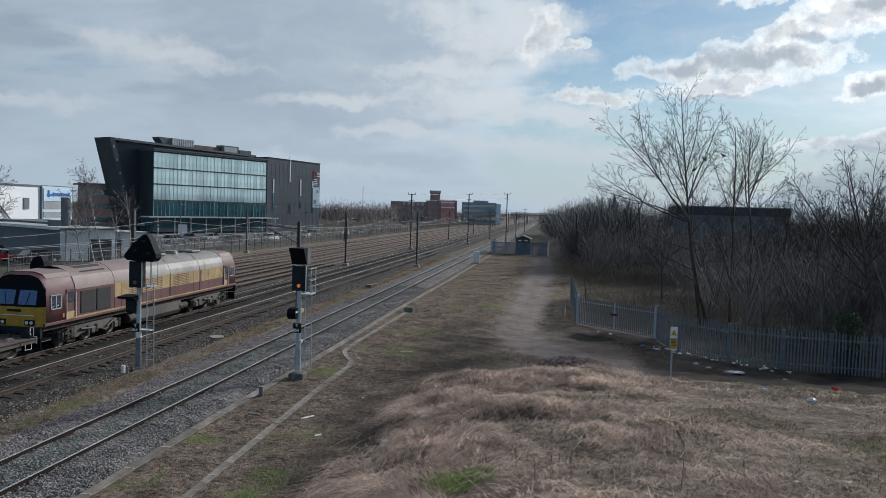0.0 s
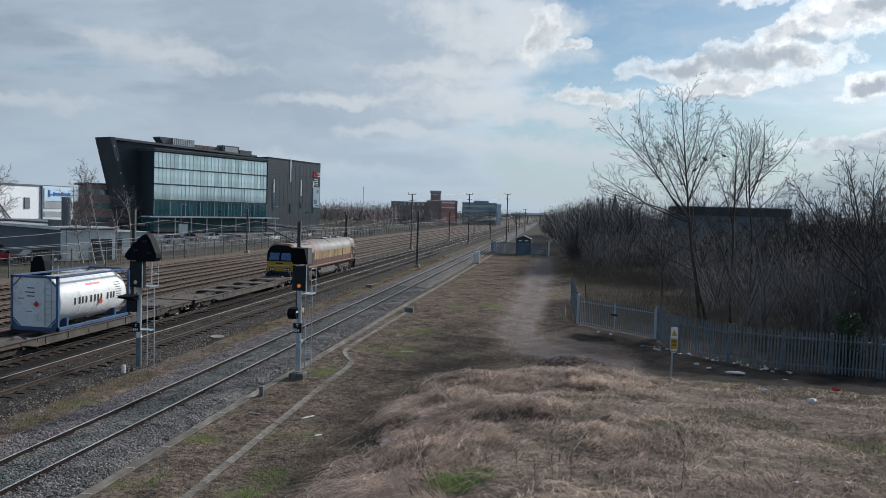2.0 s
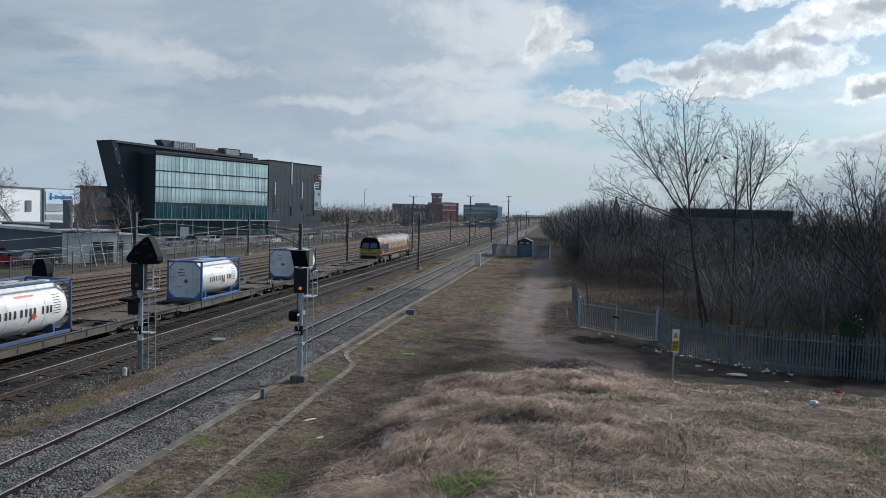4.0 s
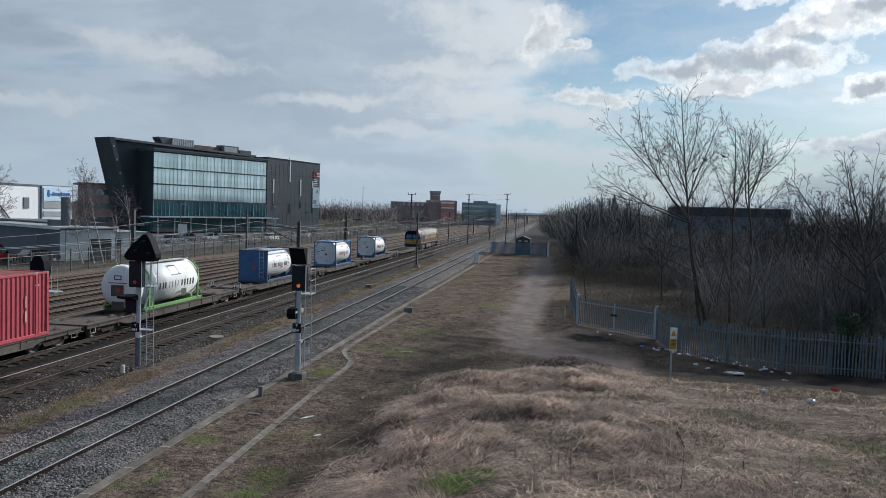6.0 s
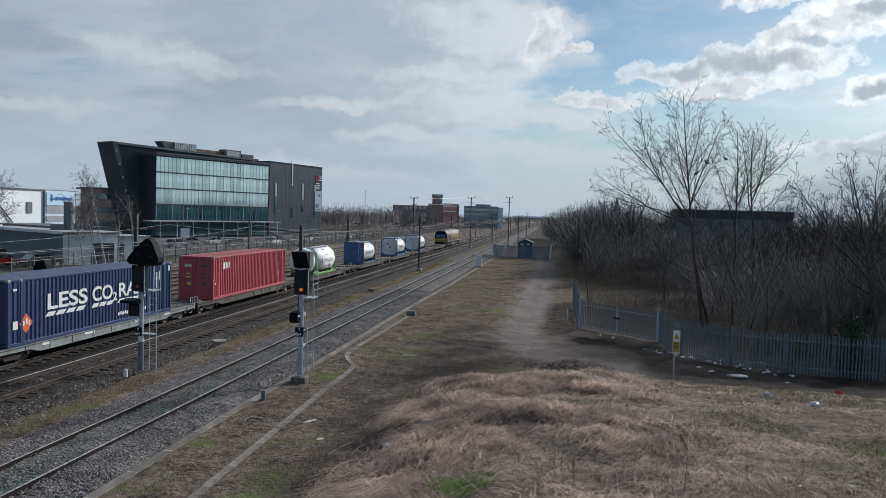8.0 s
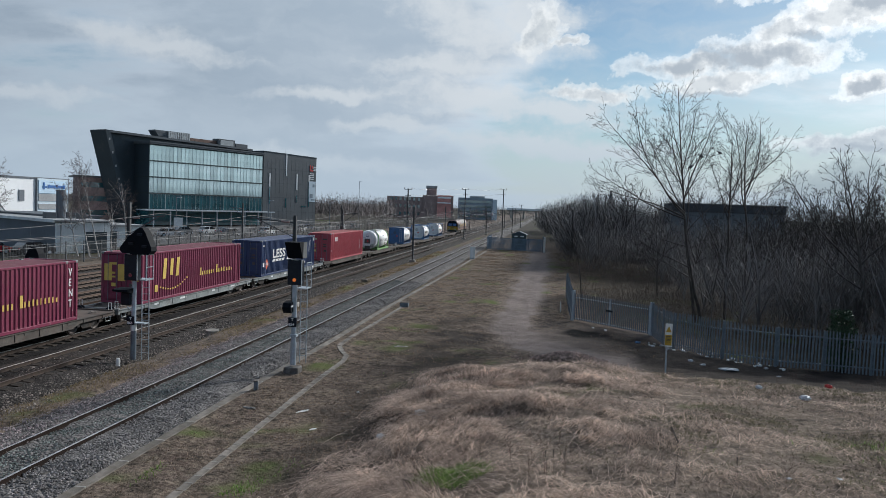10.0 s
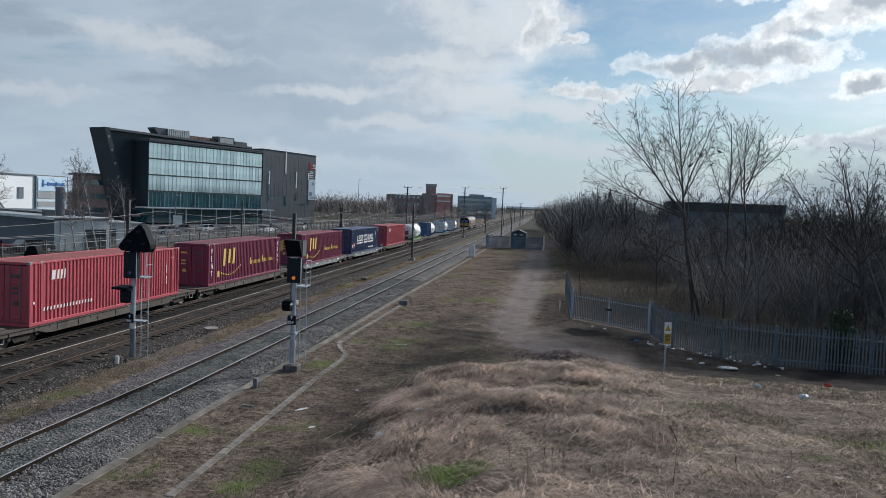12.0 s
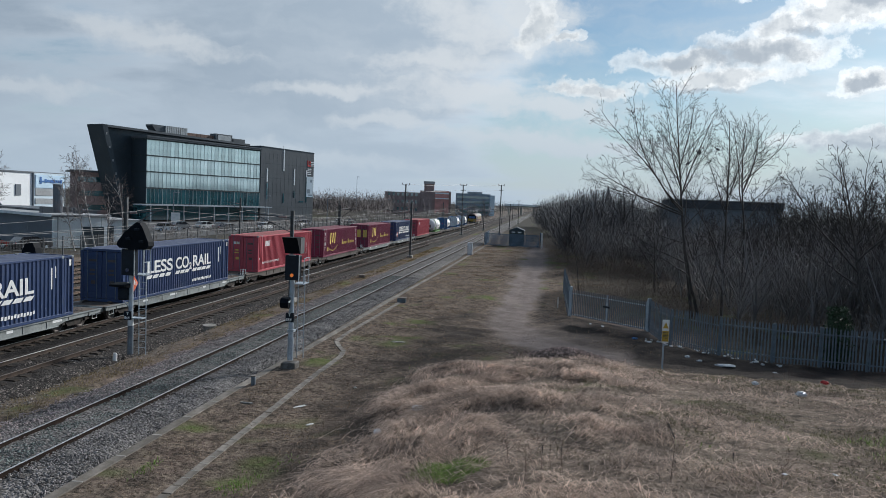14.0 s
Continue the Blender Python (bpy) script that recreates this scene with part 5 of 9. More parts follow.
def make_train():
    loco = diesel_locomotive()
    TRAIN.append((loco, 41.6))
    kinds = {}
    # twin flats, from the locomotive to the tail; the last pair is cleaner
    for pair in range(6):
        for half in (0, 1):
            clean = pair in (3, 5)
            key = (clean, half)
            if key not in kinds:
                kinds[key] = flat_wagon("clean pale grey container flat wagon" if clean else "weathered brown-grey container flat wagon", WAGON_NEW if clean else WAGON, half == 1)
                w = kinds[key]
            else:
                w = copy_thing(kinds[key], Matrix())
            TRAIN.append((w, 31.0 - 37.5 * pair - UNIT * (half + 0.5)))
    tk = tank_container("white tank container in a navy frame on a flat wagon", FRAME_NAVY, TANK_GREY, FRAME_NAVY, white_tank_marks)
    TRAIN.append((tk, 1.86))
    TRAIN.append((tank_container("white tank container in a bright blue frame on a flat wagon", FRAME_BLUE, TANK_GREY, FRAME_BLUE, white_tank_marks), -16.08))
    TRAIN.append((tank_container("white tank container with a closed blue end on a flat wagon", FRAME_NAVY, TANK_BLUE, FRAME_NAVY, white_tank_marks), -35.6))
    TRAIN.append((food_tank_container(), -53.7))

    red = shipping_container("tall red corrugated container with white marks on a flat wagon", RED_BOX)
    x = WIDE / 2
    [part("name_mark", bars([b], x - 0.012, slant=0.12), LETTER_WHITE, red, "plain white mark") for b in ((-5.35, 2.0, 0.26, 0.44), (-4.95, 2.0, 0.13, 0.44), (-4.7, 2.0, 0.13, 0.44), (-4.45, 2.0, 0.1, 0.44))]
    part("data_marks", bars([(-6.6, 1.0, 0.12, 0.1), (5.3, 0.75, 0.06, 0.5), (5.3, 1.4, 0.05, 0.5), (5.9, 2.3, 0.3, 0.04)], x - 0.01), LETTER_WHITE, red)
    part("rear_marks", boxes(*[((px, -LONG / 2 - 0.004, 2.28), (pw, 0.012, 0.2)) for px, pw in ((-0.72, 0.16), (-0.52, 0.09), (-0.38, 0.09))]), LETTER_WHITE, red)
    TRAIN.append((red, -72.3))
    red_b = copy_thing(red, Matrix())
    # the carrier's name on the second red box, as a row of small marks
    part("carrier_marks", bars([(-5.9 + i * 0.24, 0.62, 0.10, 0.16) for i in range(16)], x - 0.012, slant=0.15), LETTER_WHITE, red_b)
    TRAIN.append((red_b, -147.17))

    blue = shipping_container("tall navy blue corrugated container with white lettering on a flat wagon", BLUE_BOX)
    for word, size, lo, hi, base in (("LESS", 1.0, -4.32, -1.35, 1.38), ("CO", 1.0, -0.95, 0.78, 1.38), ("2", 0.6, 0.83, 1.18, 1.24), ("RAIL", 1.0, 1.36, 3.98, 1.38)):
        o = lettering(word, size, LETTER_WHITE, blue, on_side(x - 0.006, lo, base))
        at = [v.co.x for v in o.data.vertices]
        o.data.transform(Matrix.Diagonal(((hi - lo) / (max(at) - min(at)), 1, 1, 1)) @ Matrix.Translation((-min(at), 0, 0)))
    dashes = [(-4.5 + 0.74 * i, 1.05, 0.58, 0.2) for i in range(4)] + [(-1.05 + 0.62 * i, 1.05, 0.5, 0.2) for i in range(3)] + [(1.2 + 0.68 * i, 1.05, 0.55, 0.2) for i in range(4)]
    [part("dash_mark", bars([d], x - 0.012, slant=1.1), LETTER_WHITE, blue) for d in dashes]
    part("carrier_marks", bars([(1.3 + i * 0.2, 0.38 + 0.03 * (i % 2), 0.13, 0.16) for i in range(14)], x - 0.012, slant=0.15), LETTER_WHITE, blue)
    part("data_marks", bars([(5.15, 1.4, 0.09, 1.0), (5.45, 1.9, 0.06, 0.55), (6.5, 2.4, 0.15, 0.3), (-6.55, 0.75, 0.3, 0.35), (-6.55, 2.4, 0.25, 0.1)], x - 0.010), LETTER_WHITE, blue)
    bm = bmesh.new()
    diamond(bm, (x + 0.004, -5.75, 0.95), 0.44, "x")
    part("hazard_diamond", bm, HAZARD_BRIGHT, blue, "orange-red hazard diamond")
    bm = bars([(-5.95, 0.86, 0.1, 0.2), (-5.75, 0.9, 0.08, 0.26), (-5.6, 0.84, 0.08, 0.2)], x + 0.006)
    part("hazard_marks", bm, LETTER_WHITE, blue)
    for u in (-91.68, -166.62, -184.68):
        b = blue if u == -91.68 else copy_thing(blue, Matrix())
        TRAIN.append((b, u))

    ecs = shipping_container("tall maroon corrugated container with gold marks on a flat wagon", MAROON_BOX)
    sweep = [(-4.85 + 0.3 * i, 0.72 - 0.35 * math.sin(i / 11 * math.pi) + 0.03 * i, 0.14, 0.09) for i in range(12)]
    marks = []
    for y, z, h in ((-4.55, 1.25, 1.2), (-3.7, 1.4, 1.0), (-2.95, 1.3, 1.15)):              # three plain gold blocks for the emblem
        marks.append((y, z, 0.36, h))
    words = []
    for i, (w, h) in enumerate(((0.3, 0.5), (0.2, 0.26), (0.2, 0.26), (0.2, 0.26), (0.2, 0.26), (0.2, 0.26), (0.2, 0.26), (0.2, 0.26), (0, 0), (0.34, 0.55), (0.18, 0.26), (0.18, 0.26), (0.18, 0.3), (0.18, 0.26), (0.1, 0.3), (0.18, 0.26), (0.18, 0.26), (0.18, 0.26), (0.2, 0.2))):
        if w:
            words.append((0.35 + i * 0.27, 1.05, w * 0.55, h))
    [part("emblem_mark", bars([b], x - 0.012, slant=0.12), LETTER_GOLD, ecs, "plain gold mark") for b in marks]
    [part("name_mark", bars([b], x - 0.012), LETTER_GOLD, ecs) for b in words]
    part("sweep_marks", bars(sweep + [(-5.45, 0.55, 0.34, 0.4)], x - 0.012), LETTER_GOLD, ecs)
    ecs_b = copy_thing(ecs, Matrix())
    # the leading maroon box has a printed end, the other one upright words
    y = -LONG / 2 - 0.006
    for cx in (-0.82, 0.0, 0.8):
        part("end_mark", boxes(((cx, y, 1.75), (0.46, 0.014, 0.95))), LETTER_GOLD, ecs, "bold yellow mark on the doors")
    TRAIN.append((ecs, -109.64))
    for yy in (-6.55, 6.12):
        for i, ch in enumerate("VENT"):
            lettering(ch, 0.5, LETTER_WHITE, ecs_b, on_side(x + 0.006, yy, 2.2 - 0.5 * i), squeeze=0.85)
    TRAIN.append((ecs_b, -129.28))
    for ob, u in TRAIN:
        ob.matrix_basis = pose(MAIN, u, 0)


make_train()

# ---------------------------------------------------------------- buildings
CLAD_DARK = mat("dark_metal_cladding", (0.040, 0.056, 0.070), 0.45, 0.3, 0.2, 0.15, stain=0.15, stain_colour=(0.08, 0.085, 0.09))
CLAD_GREY = mat("slate_grey_cladding", (0.10, 0.112, 0.125), 0.5, 0.2, 0.15, 0.2)
# the pale base paints in the sky that the panes would reflect
GLASS_PALE = glass_mat("sky_pale_glass", (0.74, 0.94, 0.93), 0.05)
GLASS_PALE.node_tree.nodes["Principled BSDF"].inputs["Metallic"].default_value = 0.4
GLASS_PALE.node_tree.nodes["Principled BSDF"].inputs["Metallic"].default_value = 0.5      # half mirror, half pale colour
GLASS_DEEP = glass_mat("deep_green_glass", (0.04, 0.13, 0.15), 0.05)
MULLION_PALE = mat("grey_green_mullion", (0.36, 0.44, 0.45), 0.4, 0.3, 0.2, 1)
MULLION = mat("dark_mullion", (0.05, 0.065, 0.07), 0.5, 0.4, 0.2, 1)
PLANT = mat("galvanised_plant_screen", (0.42, 0.44, 0.45), 0.5, 0.4, 0.2, 0.8)
PLANT_RUST = mat("rusted_plant_screen", (0.22, 0.14, 0.11), 0.7, 0.2, 0.3, 0.8)
SIGN_BLUE = mat("pale_blue_sign_board", (0.56, 0.73, 0.88), 0.5, 0.0, 0.1, 0.4)
WHITE_CLAD = mat("white_profiled_cladding", (0.88, 0.89, 0.90), 0.5, 0.05, 0.06, 0.2)
PALE_CLAD = mat("pale_blue_cladding", (0.60, 0.70, 0.77), 0.5, 0.05, 0.08, 0.2)
# both bricks are lightened to carry the haze of distance
BRICK_FAR = mat("hazed_red_brick", (0.60, 0.29, 0.26), 0.85, 0, 0.25, 0.4)
BRICK_DARK = mat("hazed_brown_brick", (0.32, 0.235, 0.222), 0.85, 0, 0.25, 0.4)
BLUE_CLAD = mat("blue_grey_cladding", (0.26, 0.33, 0.39), 0.6, 0.05, 0.2, 0.2)
FLATROOF = mat("grey_flat_roof", (0.36, 0.37, 0.38), 0.85, 0, 0.2, 0.4)
PALE_WALL = mat("pale_grey_render", (0.76, 0.79, 0.80), 0.8, 0, 0.12, 0.4, stain=0.2, stain_colour=(0.3, 0.31, 0.3))
SHED_GREY = mat("grey_rendered_wall", (0.15, 0.17, 0.195), 0.8, 0, 0.15, 0.3)
# dark fascia raised to blue-grey, with distance haze in its colour
SHED_DARK = mat("hazed_dark_fascia", (0.085, 0.09, 0.10), 0.9, 0, 0.25, 0.4, spec=0.1)
RED_SIGN = mat("red_sign", (0.60, 0.05, 0.05), 0.5, 0, 0.1, 1)
BLUE_SIGN = mat("blue_sign", (0.05, 0.17, 0.45), 0.5, 0, 0.1, 1)


def college_building():
    """A five-storey block: a glazed front box before a taller dark body whose end wall leans out."""
    t = thing("office_building", "five-storey dark clad building with sky-pale glass front", "building", pose(-91.15, 164.02, 0, 0, 0, 65.83))
    # local x runs along the front, local y goes back
    W, HT, FL, BASE = 35.25, 19.2, 3.72, 3.87
    part("glass_core", boxes(((W / 2, 3.0, 9.4), (W - 0.3, 5.4, 18.4))), GLASS_DEEP, t, "dark glazed core")
    n = 32
    p = W / n
    pane = {}
    for fl in range(4):
        z0 = BASE + fl * FL
        for i in range(n):
            key = fl > 0
            if key not in pane:
                bm = boxes(((0, 0, 0), (p - 0.035, 0.06, FL - 0.32)))
                pane[key] = part("window_pane", bm, GLASS_PALE if fl > 0 else GLASS_DEEP, t)
                pane[key].matrix_basis = pose((i + 0.5) * p, 0.2, z0 + FL / 2)
            else:
                share(pane[key], pose((i + 0.5) * p, 0.2, z0 + FL / 2))
    for fl in range(5):
        z = BASE + fl * FL
        part("floor_band", boxes(((W / 2, 0.16, z), (W + 0.3, 0.4, 0.3)), ((-0.06, 2.9, z), (0.2, 5.4, 0.3))), MULLION, t)
    bm = bmesh.new()
    for i in range(n + 1):
        box(bm, (i * p, 0.17, 11.3), (0.035, 0.09, 14.8))
    part("mullions", bm, MULLION_PALE, t)
    for i in range(n // 4 + 1):
        part("fin", boxes(((i * p * 4, 0.12, BASE + FL / 2), (0.12, 0.2, FL))), MULLION_PALE, t)
    part("box_roof", boxes(((W / 2, 2.7, HT), (W + 0.7, 6.1, 0.62)), ((W / 2, -0.36, HT + 0.2), (W + 0.8, 0.12, 0.3))), CLAD_GREY, t)
    part("box_side", boxes(((0.0, 2.9, 11.2), (0.12, 5.2, 15.4))), CLAD_DARK, t)
    # dark body with a sloping roof line and a leaning end frame that stands proud of it
    L = 56.6

    def roof_z(x):
        return 21.33 - (x + 7.7) * 0.0166

    def wing_z(x):
        return 20.18 - (x - W) * 0.0164
    part("dark_body", prism([(-2.0, 0), (-7.6, roof_z(-7.6) - 0.3), (L, wing_z(L) - 0.3), (L, 0)], "y", 5.6, 8.6), CLAD_DARK, t, "dark wall leaning out at its end")
    part("end_frame", prism([(-2.6, 0), (-8.5, roof_z(-8.5)), (-7.3, roof_z(-7.3)), (-1.5, 0)], "y", 4.3, 10.0), CLAD_DARK, t, "leaning dark end frame with small lights")
    for k in range(5):
        f = 0.36 + 0.14 * k
        part("wall_light", boxes(((-2.0 - 5.9 * f, 4.27, 21.0 * f), (0.3, 0.08, 0.5))), FLATROOF, t)
    part("roof_fascia", prism([(-7.2, roof_z(-7.2) - 0.5), (-7.2, roof_z(-7.2)), (W + 0.3, roof_z(W)), (W + 0.3, roof_z(W) - 0.5)], "y", 4.3, 6.2), CLAD_GREY, t)
    part("rear_body", prism([(4, 0), (4, 18.4), (L, 18.4), (L, 0)], "y", 8.6, 24), CLAD_DARK, t)
    part("east_wing", prism([(W + 0.35, 0), (W + 0.35, wing_z(W) - 0.15), (L, wing_z(L) - 0.15), (L, 0)], "y", 0.1, 5.6), CLAD_GREY, t, "slate grey wall with slot windows")
    part("wing_coping", prism([(W + 0.3, wing_z(W) - 0.15), (W + 0.3, wing_z(W)), (L + 0.1, wing_z(L)), (L + 0.1, wing_z(L) - 0.15)], "y", 0.0, 5.8), CLAD_DARK, t)
    for x, z, h, pale in ((38.0, 12.5, 3.6, 1), (38.0, 8.2, 4.4, 0), (44.3, 17.0, 6.2, 1), (44.3, 6.4, 2.6, 0), (48.6, 12.4, 4.6, 1), (48.6, 7.6, 2.0, 0), (53.6, 13.6, 2.0, 1), (53.6, 8.4, 6.0, 0), (51.0, 5.5, 0.35, 0), (52.1, 5.5, 0.35, 0)):
        part("slot_window", boxes(((x, 0.07, z), (0.42 if h > 1 else 0.8, 0.08, h))), WHITE_CLAD if pale else GLASS_DEEP, t)
    for k in range(1, 5):
        part("cladding_joint", boxes(((W + 0.35 + (L - W) / 2, 0.094, 3.9 * k), (L - W - 0.4, 0.014, 0.05))), CLAD_DARK, t)
    for k in range(1, 14):
        part("cladding_seam", boxes(((W + 0.35 + (L - W) * k / 14, 0.094, 9.3), (0.04, 0.012, 18.4))), CLAD_DARK, t)
    part("banner", boxes(((55.0, 0.05, 9.9), (2.7, 0.08, 5.9))), PALE_CLAD, t, "pale printed banner")
    part("banner_print", boxes(((54.6, 0.0, 8.6), (1.2, 0.06, 1.2)), ((55.5, 0.0, 11.6), (0.8, 0.06, 0.8)), ((55.3, 0.0, 7.5), (1.6, 0.06, 0.4))), BLUE_CLAD, t)
    part("crest", boxes(((54.0, 0.06, 16.6), (0.35, 0.1, 1.7)), ((54.7, 0.06, 15.9), (1.1, 0.1, 0.4)), ((54.9, 0.06, 16.9), (0.5, 0.1, 0.8))), RED_SIGN, t, "red crest")
    [part("name_mark", boxes(b), WHITE_CLAD, t) for b in [((55.9, 0.06, 17.0 - 0.5 * i), (1.2, 0.1, 0.22)) for i in range(3)] + [((54.7, 0.06, 15.0 - 0.5 * i), (1.6, 0.1, 0.22)) for i in range(4)]]
    # plant on the roof
    bm = bmesh.new()
    for i in range(12):
        box(bm, (10.2 + i * 0.55, 8.0, 21.9), (0.42, 3.0, 2.0))
    part("plant_screen", bm, PLANT, t, "silver louvred plant screen")
    part("plant_hood", prism([(6.4, 22.6), (7.4, 21.4), (10.0, 21.4), (10.0, 22.9), (6.4, 22.9)], "y", 6.8, 9.4), CLAD_GREY, t)
    bm = bmesh.new()
    for i in range(15):
        box(bm, (12.4 + i * 1.3, 7.0, 20.9), (1.24, 0.3, 2.0))
    part("plant_room", bm, PLANT_RUST, t, "rust-streaked plant enclosure")
    part("plant_unit", boxes(((28.0, 7.2, 21.4), (5.6, 2.4, 2.2)), ((33.2, 7.2, 20.9), (4.2, 2.4, 1.7)), bevel=0.05), CLAD_GREY, t)
    part("plant_grille", boxes(((28.0, 5.96, 21.5), (4.4, 0.06, 1.4))), PLANT, t)
    # canopy and columns
    part("canopy", boxes(((W / 2 - 1, -1.6, BASE - 0.1), (W + 5, 3.4, 0.26))), GALV, t)
    for i in range(9):
        part("column", rods(((i * 4.6 - 0.8, -2.6, -0.1), (i * 4.6 - 0.8, -2.6, BASE - 0.2), 0.14)), GALV, t)
    part("mast_aerial", rods(((50, 6, 19.6), (50, 6, 21.4), 0.05)), PLANT, t)
    return t


def warehouse():
    t = thing("warehouse", "white profiled-metal warehouse with a blue company sign", "building", pose(-94, 138, 0, 0, 0, 86) @ Matrix.Diagonal((1.25, 1, 1, 1)))
    part("wall", boxes(((-17.5, 15, 4.7), (35, 30, 9.4))), WHITE_CLAD, t)
    part("front_panel", boxes(((-3.3, -0.1, 4.7), (6.6, 0.3, 9.5))), PALE_CLAD, t, "pale blue entrance panel")
    part("roof_edge", boxes(((-17.5, 15, 9.5), (35.4, 30.4, 0.25))), SHED_GREY, t)
    [part("corner_trim", boxes(((a, -0.14, 4.7), (0.16, 0.34, 9.4))), SHED_GREY, t) for a in (-6.7, 0.0)]
    part("sign_board", boxes(((-3.3, -0.32, 7.9), (6.2, 0.12, 2.4))), SIGN_BLUE, t, "pale blue sign board")
    for i in range(9):
        part("sign_mark", boxes(((-4.4 + i * 0.42, -0.42, 8.0), (0.32, 0.1, 0.5 + 0.2 * (i % 4 == 0)))), BLUE_SIGN, t)
    part("sign_emblem", boxes(((-5.4, -0.42, 8.1), (0.4, 0.1, 1.3)), ((-5.2, -0.42, 7.9), (1.0, 0.1, 0.3)), bevel=0.04), BLUE_SIGN, t, "plain blue emblem")
    part("window", boxes(((-9.6, -0.06, 6.2), (1.0, 0.2, 2.0))), SHED_GREY, t)
    part("window_band", boxes(((-3.3, -0.3, 5.9), (6.2, 0.1, 1.3)), ((-3.3, -0.3, 4.2), (6.2, 0.1, 1.0))), FLATROOF, t)
    part("drain_pipe", rods(((-16, -0.2, 7.4), (-10.6, -0.2, 0.6), 0.12), n=8), SHED_GREY, t)
    return t


def low_workshop():
    """Flat-roofed workshop: a grey side towards the sidings and a paler end."""
    t = thing("workshop", "low grey flat-roofed workshop with a paler end wall", "building", pose(-56.2, 80.5, -0.1, 0, 0, 60))
    part("wall", boxes(((3.2, 11, 1.85), (6.4, 22, 3.7))), SHED_GREY, t)
    part("end_wall", boxes(((3.2, -0.08, 1.8), (6.5, 0.2, 3.6))), PALE_WALL, t, "pale rendered end wall")
    part("roof", boxes(((3.2, 11, 3.8), (7.2, 23, 0.22)), bevel=0.03), FLATROOF, t, "pale grey flat roof")
    part("roof_edge", boxes(((-0.42, 11, 3.78), (0.08, 23.1, 0.34))), PALE_WALL, t)
    part("upper_storey", boxes(((7.5, 19, 3.75), (6, 18, 0.5))), SHED_GREY, t)
    part("upper_roof", boxes(((7.5, 19, 4.08), (6.6, 18.6, 0.16))), CLAD_GREY, t)
    part("chimney", rods(((3.2, 5.5, 3.8), (3.2, 5.5, 7.4), 0.55), n=16), SHED_GREY, t, "grey metal chimney")
    for x, y, a in ((1.6, 5.0, 0.9), (4.9, 4.0, 0.7), (5.2, 7.5, 0.8)):
        part("roof_unit", boxes(((x, y, 4.25), (a * 1.4, a, 0.8)), bevel=0.05), CLAD_GREY, t)
    part("roller_door", boxes(((4.7, -0.2, 1.25), (2.6, 0.12, 2.5))), CLAD_DARK, t)
    part("down_pipe", rods(((0.5, -0.25, 0), (0.5, -0.25, 3.6), 0.06), n=6), FLATROOF, t)
    part("rear_shed", boxes(((11.5, 13, 1.4), (9, 8, 2.8))), PALE_WALL, t)
    part("rear_shed_roof", boxes(((11.5, 13, 2.9), (9.6, 8.6, 0.2))), FLATROOF, t)
    part("rear_opening", boxes(((10.5, 8.9, 1.1), (3.5, 0.2, 2.0))), CLAD_DARK, t)
    return t


def brown_office():
    t = thing("brick_office", "dark brown office with a jutting flat roof", "building", pose(-107.6, 163, 0, 0, 0, 40))
    part("wall", boxes(((6, 5, 5.4), (13, 10, 10.8))), BRICK_DARK, t)
    part("roof", boxes(((5.8, 4.6, 10.9), (14.6, 12, 0.4))), CLAD_GREY, t)
    part("roof_block", boxes(((9, 5, 12.4), (6, 6, 2.6))), FLATROOF, t)
    for j in range(3):
        part("window_band", boxes(((6, -0.05, 2.6 + 3.2 * j), (12, 0.12, 1.2))), GLASS_DEEP, t)
    return t


def brick_block():
    t = thing("brick_building", "dark red brick works with a water tower and pale bands", "building", pose(-88, 411, 0, 0, 0, 8))
    part("wall", boxes(((9, 10, 5.9), (20, 20, 11.8)), ((27, 10, 6.5), (17, 20, 13))), BRICK_DARK, t)
    part("front_wall", boxes(((30.5, -0.4, 6.7), (7.6, 1.4, 13.2))), BRICK_FAR, t)
    part("tower", boxes(((23.3, 8, 9.0), (5.6, 6, 18))), BRICK_DARK, t)
    part("tower_top", boxes(((23.3, 8, 17.6), (6.2, 6.6, 1.4))), FLATROOF, t)
    part("pale_band", boxes(((30.5, -1.2, 11.8), (7.4, 0.3, 0.8)), ((30.5, -1.2, 9.0), (7.4, 0.3, 0.6))), WHITE_CLAD, t)
    for i in range(7):
        for j in range(3):
            part("window", boxes(((1.5 + i * 2.5, -0.06, 2.6 + j * 4), (1.3, 0.2, 1.8))), GLASS_DEEP, t)
    return t


def blue_block():
    t = thing("office_block", "blue-grey office block with bands of windows", "building", pose(-54, 450, 0, 0, 0, 6))
    part("wall", boxes(((10, 8, 6.4), (20.5, 14, 12.8))), BLUE_CLAD, t)
    part("roof_unit", boxes(((11, 8, 13.3), (9, 5, 1.4))), FLATROOF, t)
    part("end_wall", boxes(((21.6, 8, 6.1), (2.6, 14, 12.2))), PALE_CLAD, t)
    for j in range(4):
        part("window_band", boxes(((10, 0.94, 2.0 + j * 2.9), (19, 0.16, 1.4))), GLASS_DEEP, t)
    return t


def far_bridge():
    t = thing("road_bridge", "pale concrete road bridge over the distant tracks", "bridge", pose(-16, 560, 0))
    part("deck", boxes(((-2, 0, 6.2), (26, 8, 0.9))), CONCRETE, t)
    part("parapet", boxes(((-2, -4.1, 7.1), (26, 0.3, 1.3))), WHITE_CLAD, t)
    for x in (-12, -3, 6):
        part("pier", boxes(((x, 0, 2.8), (1.2, 6, 5.6))), CONCRETE, t)
    return t


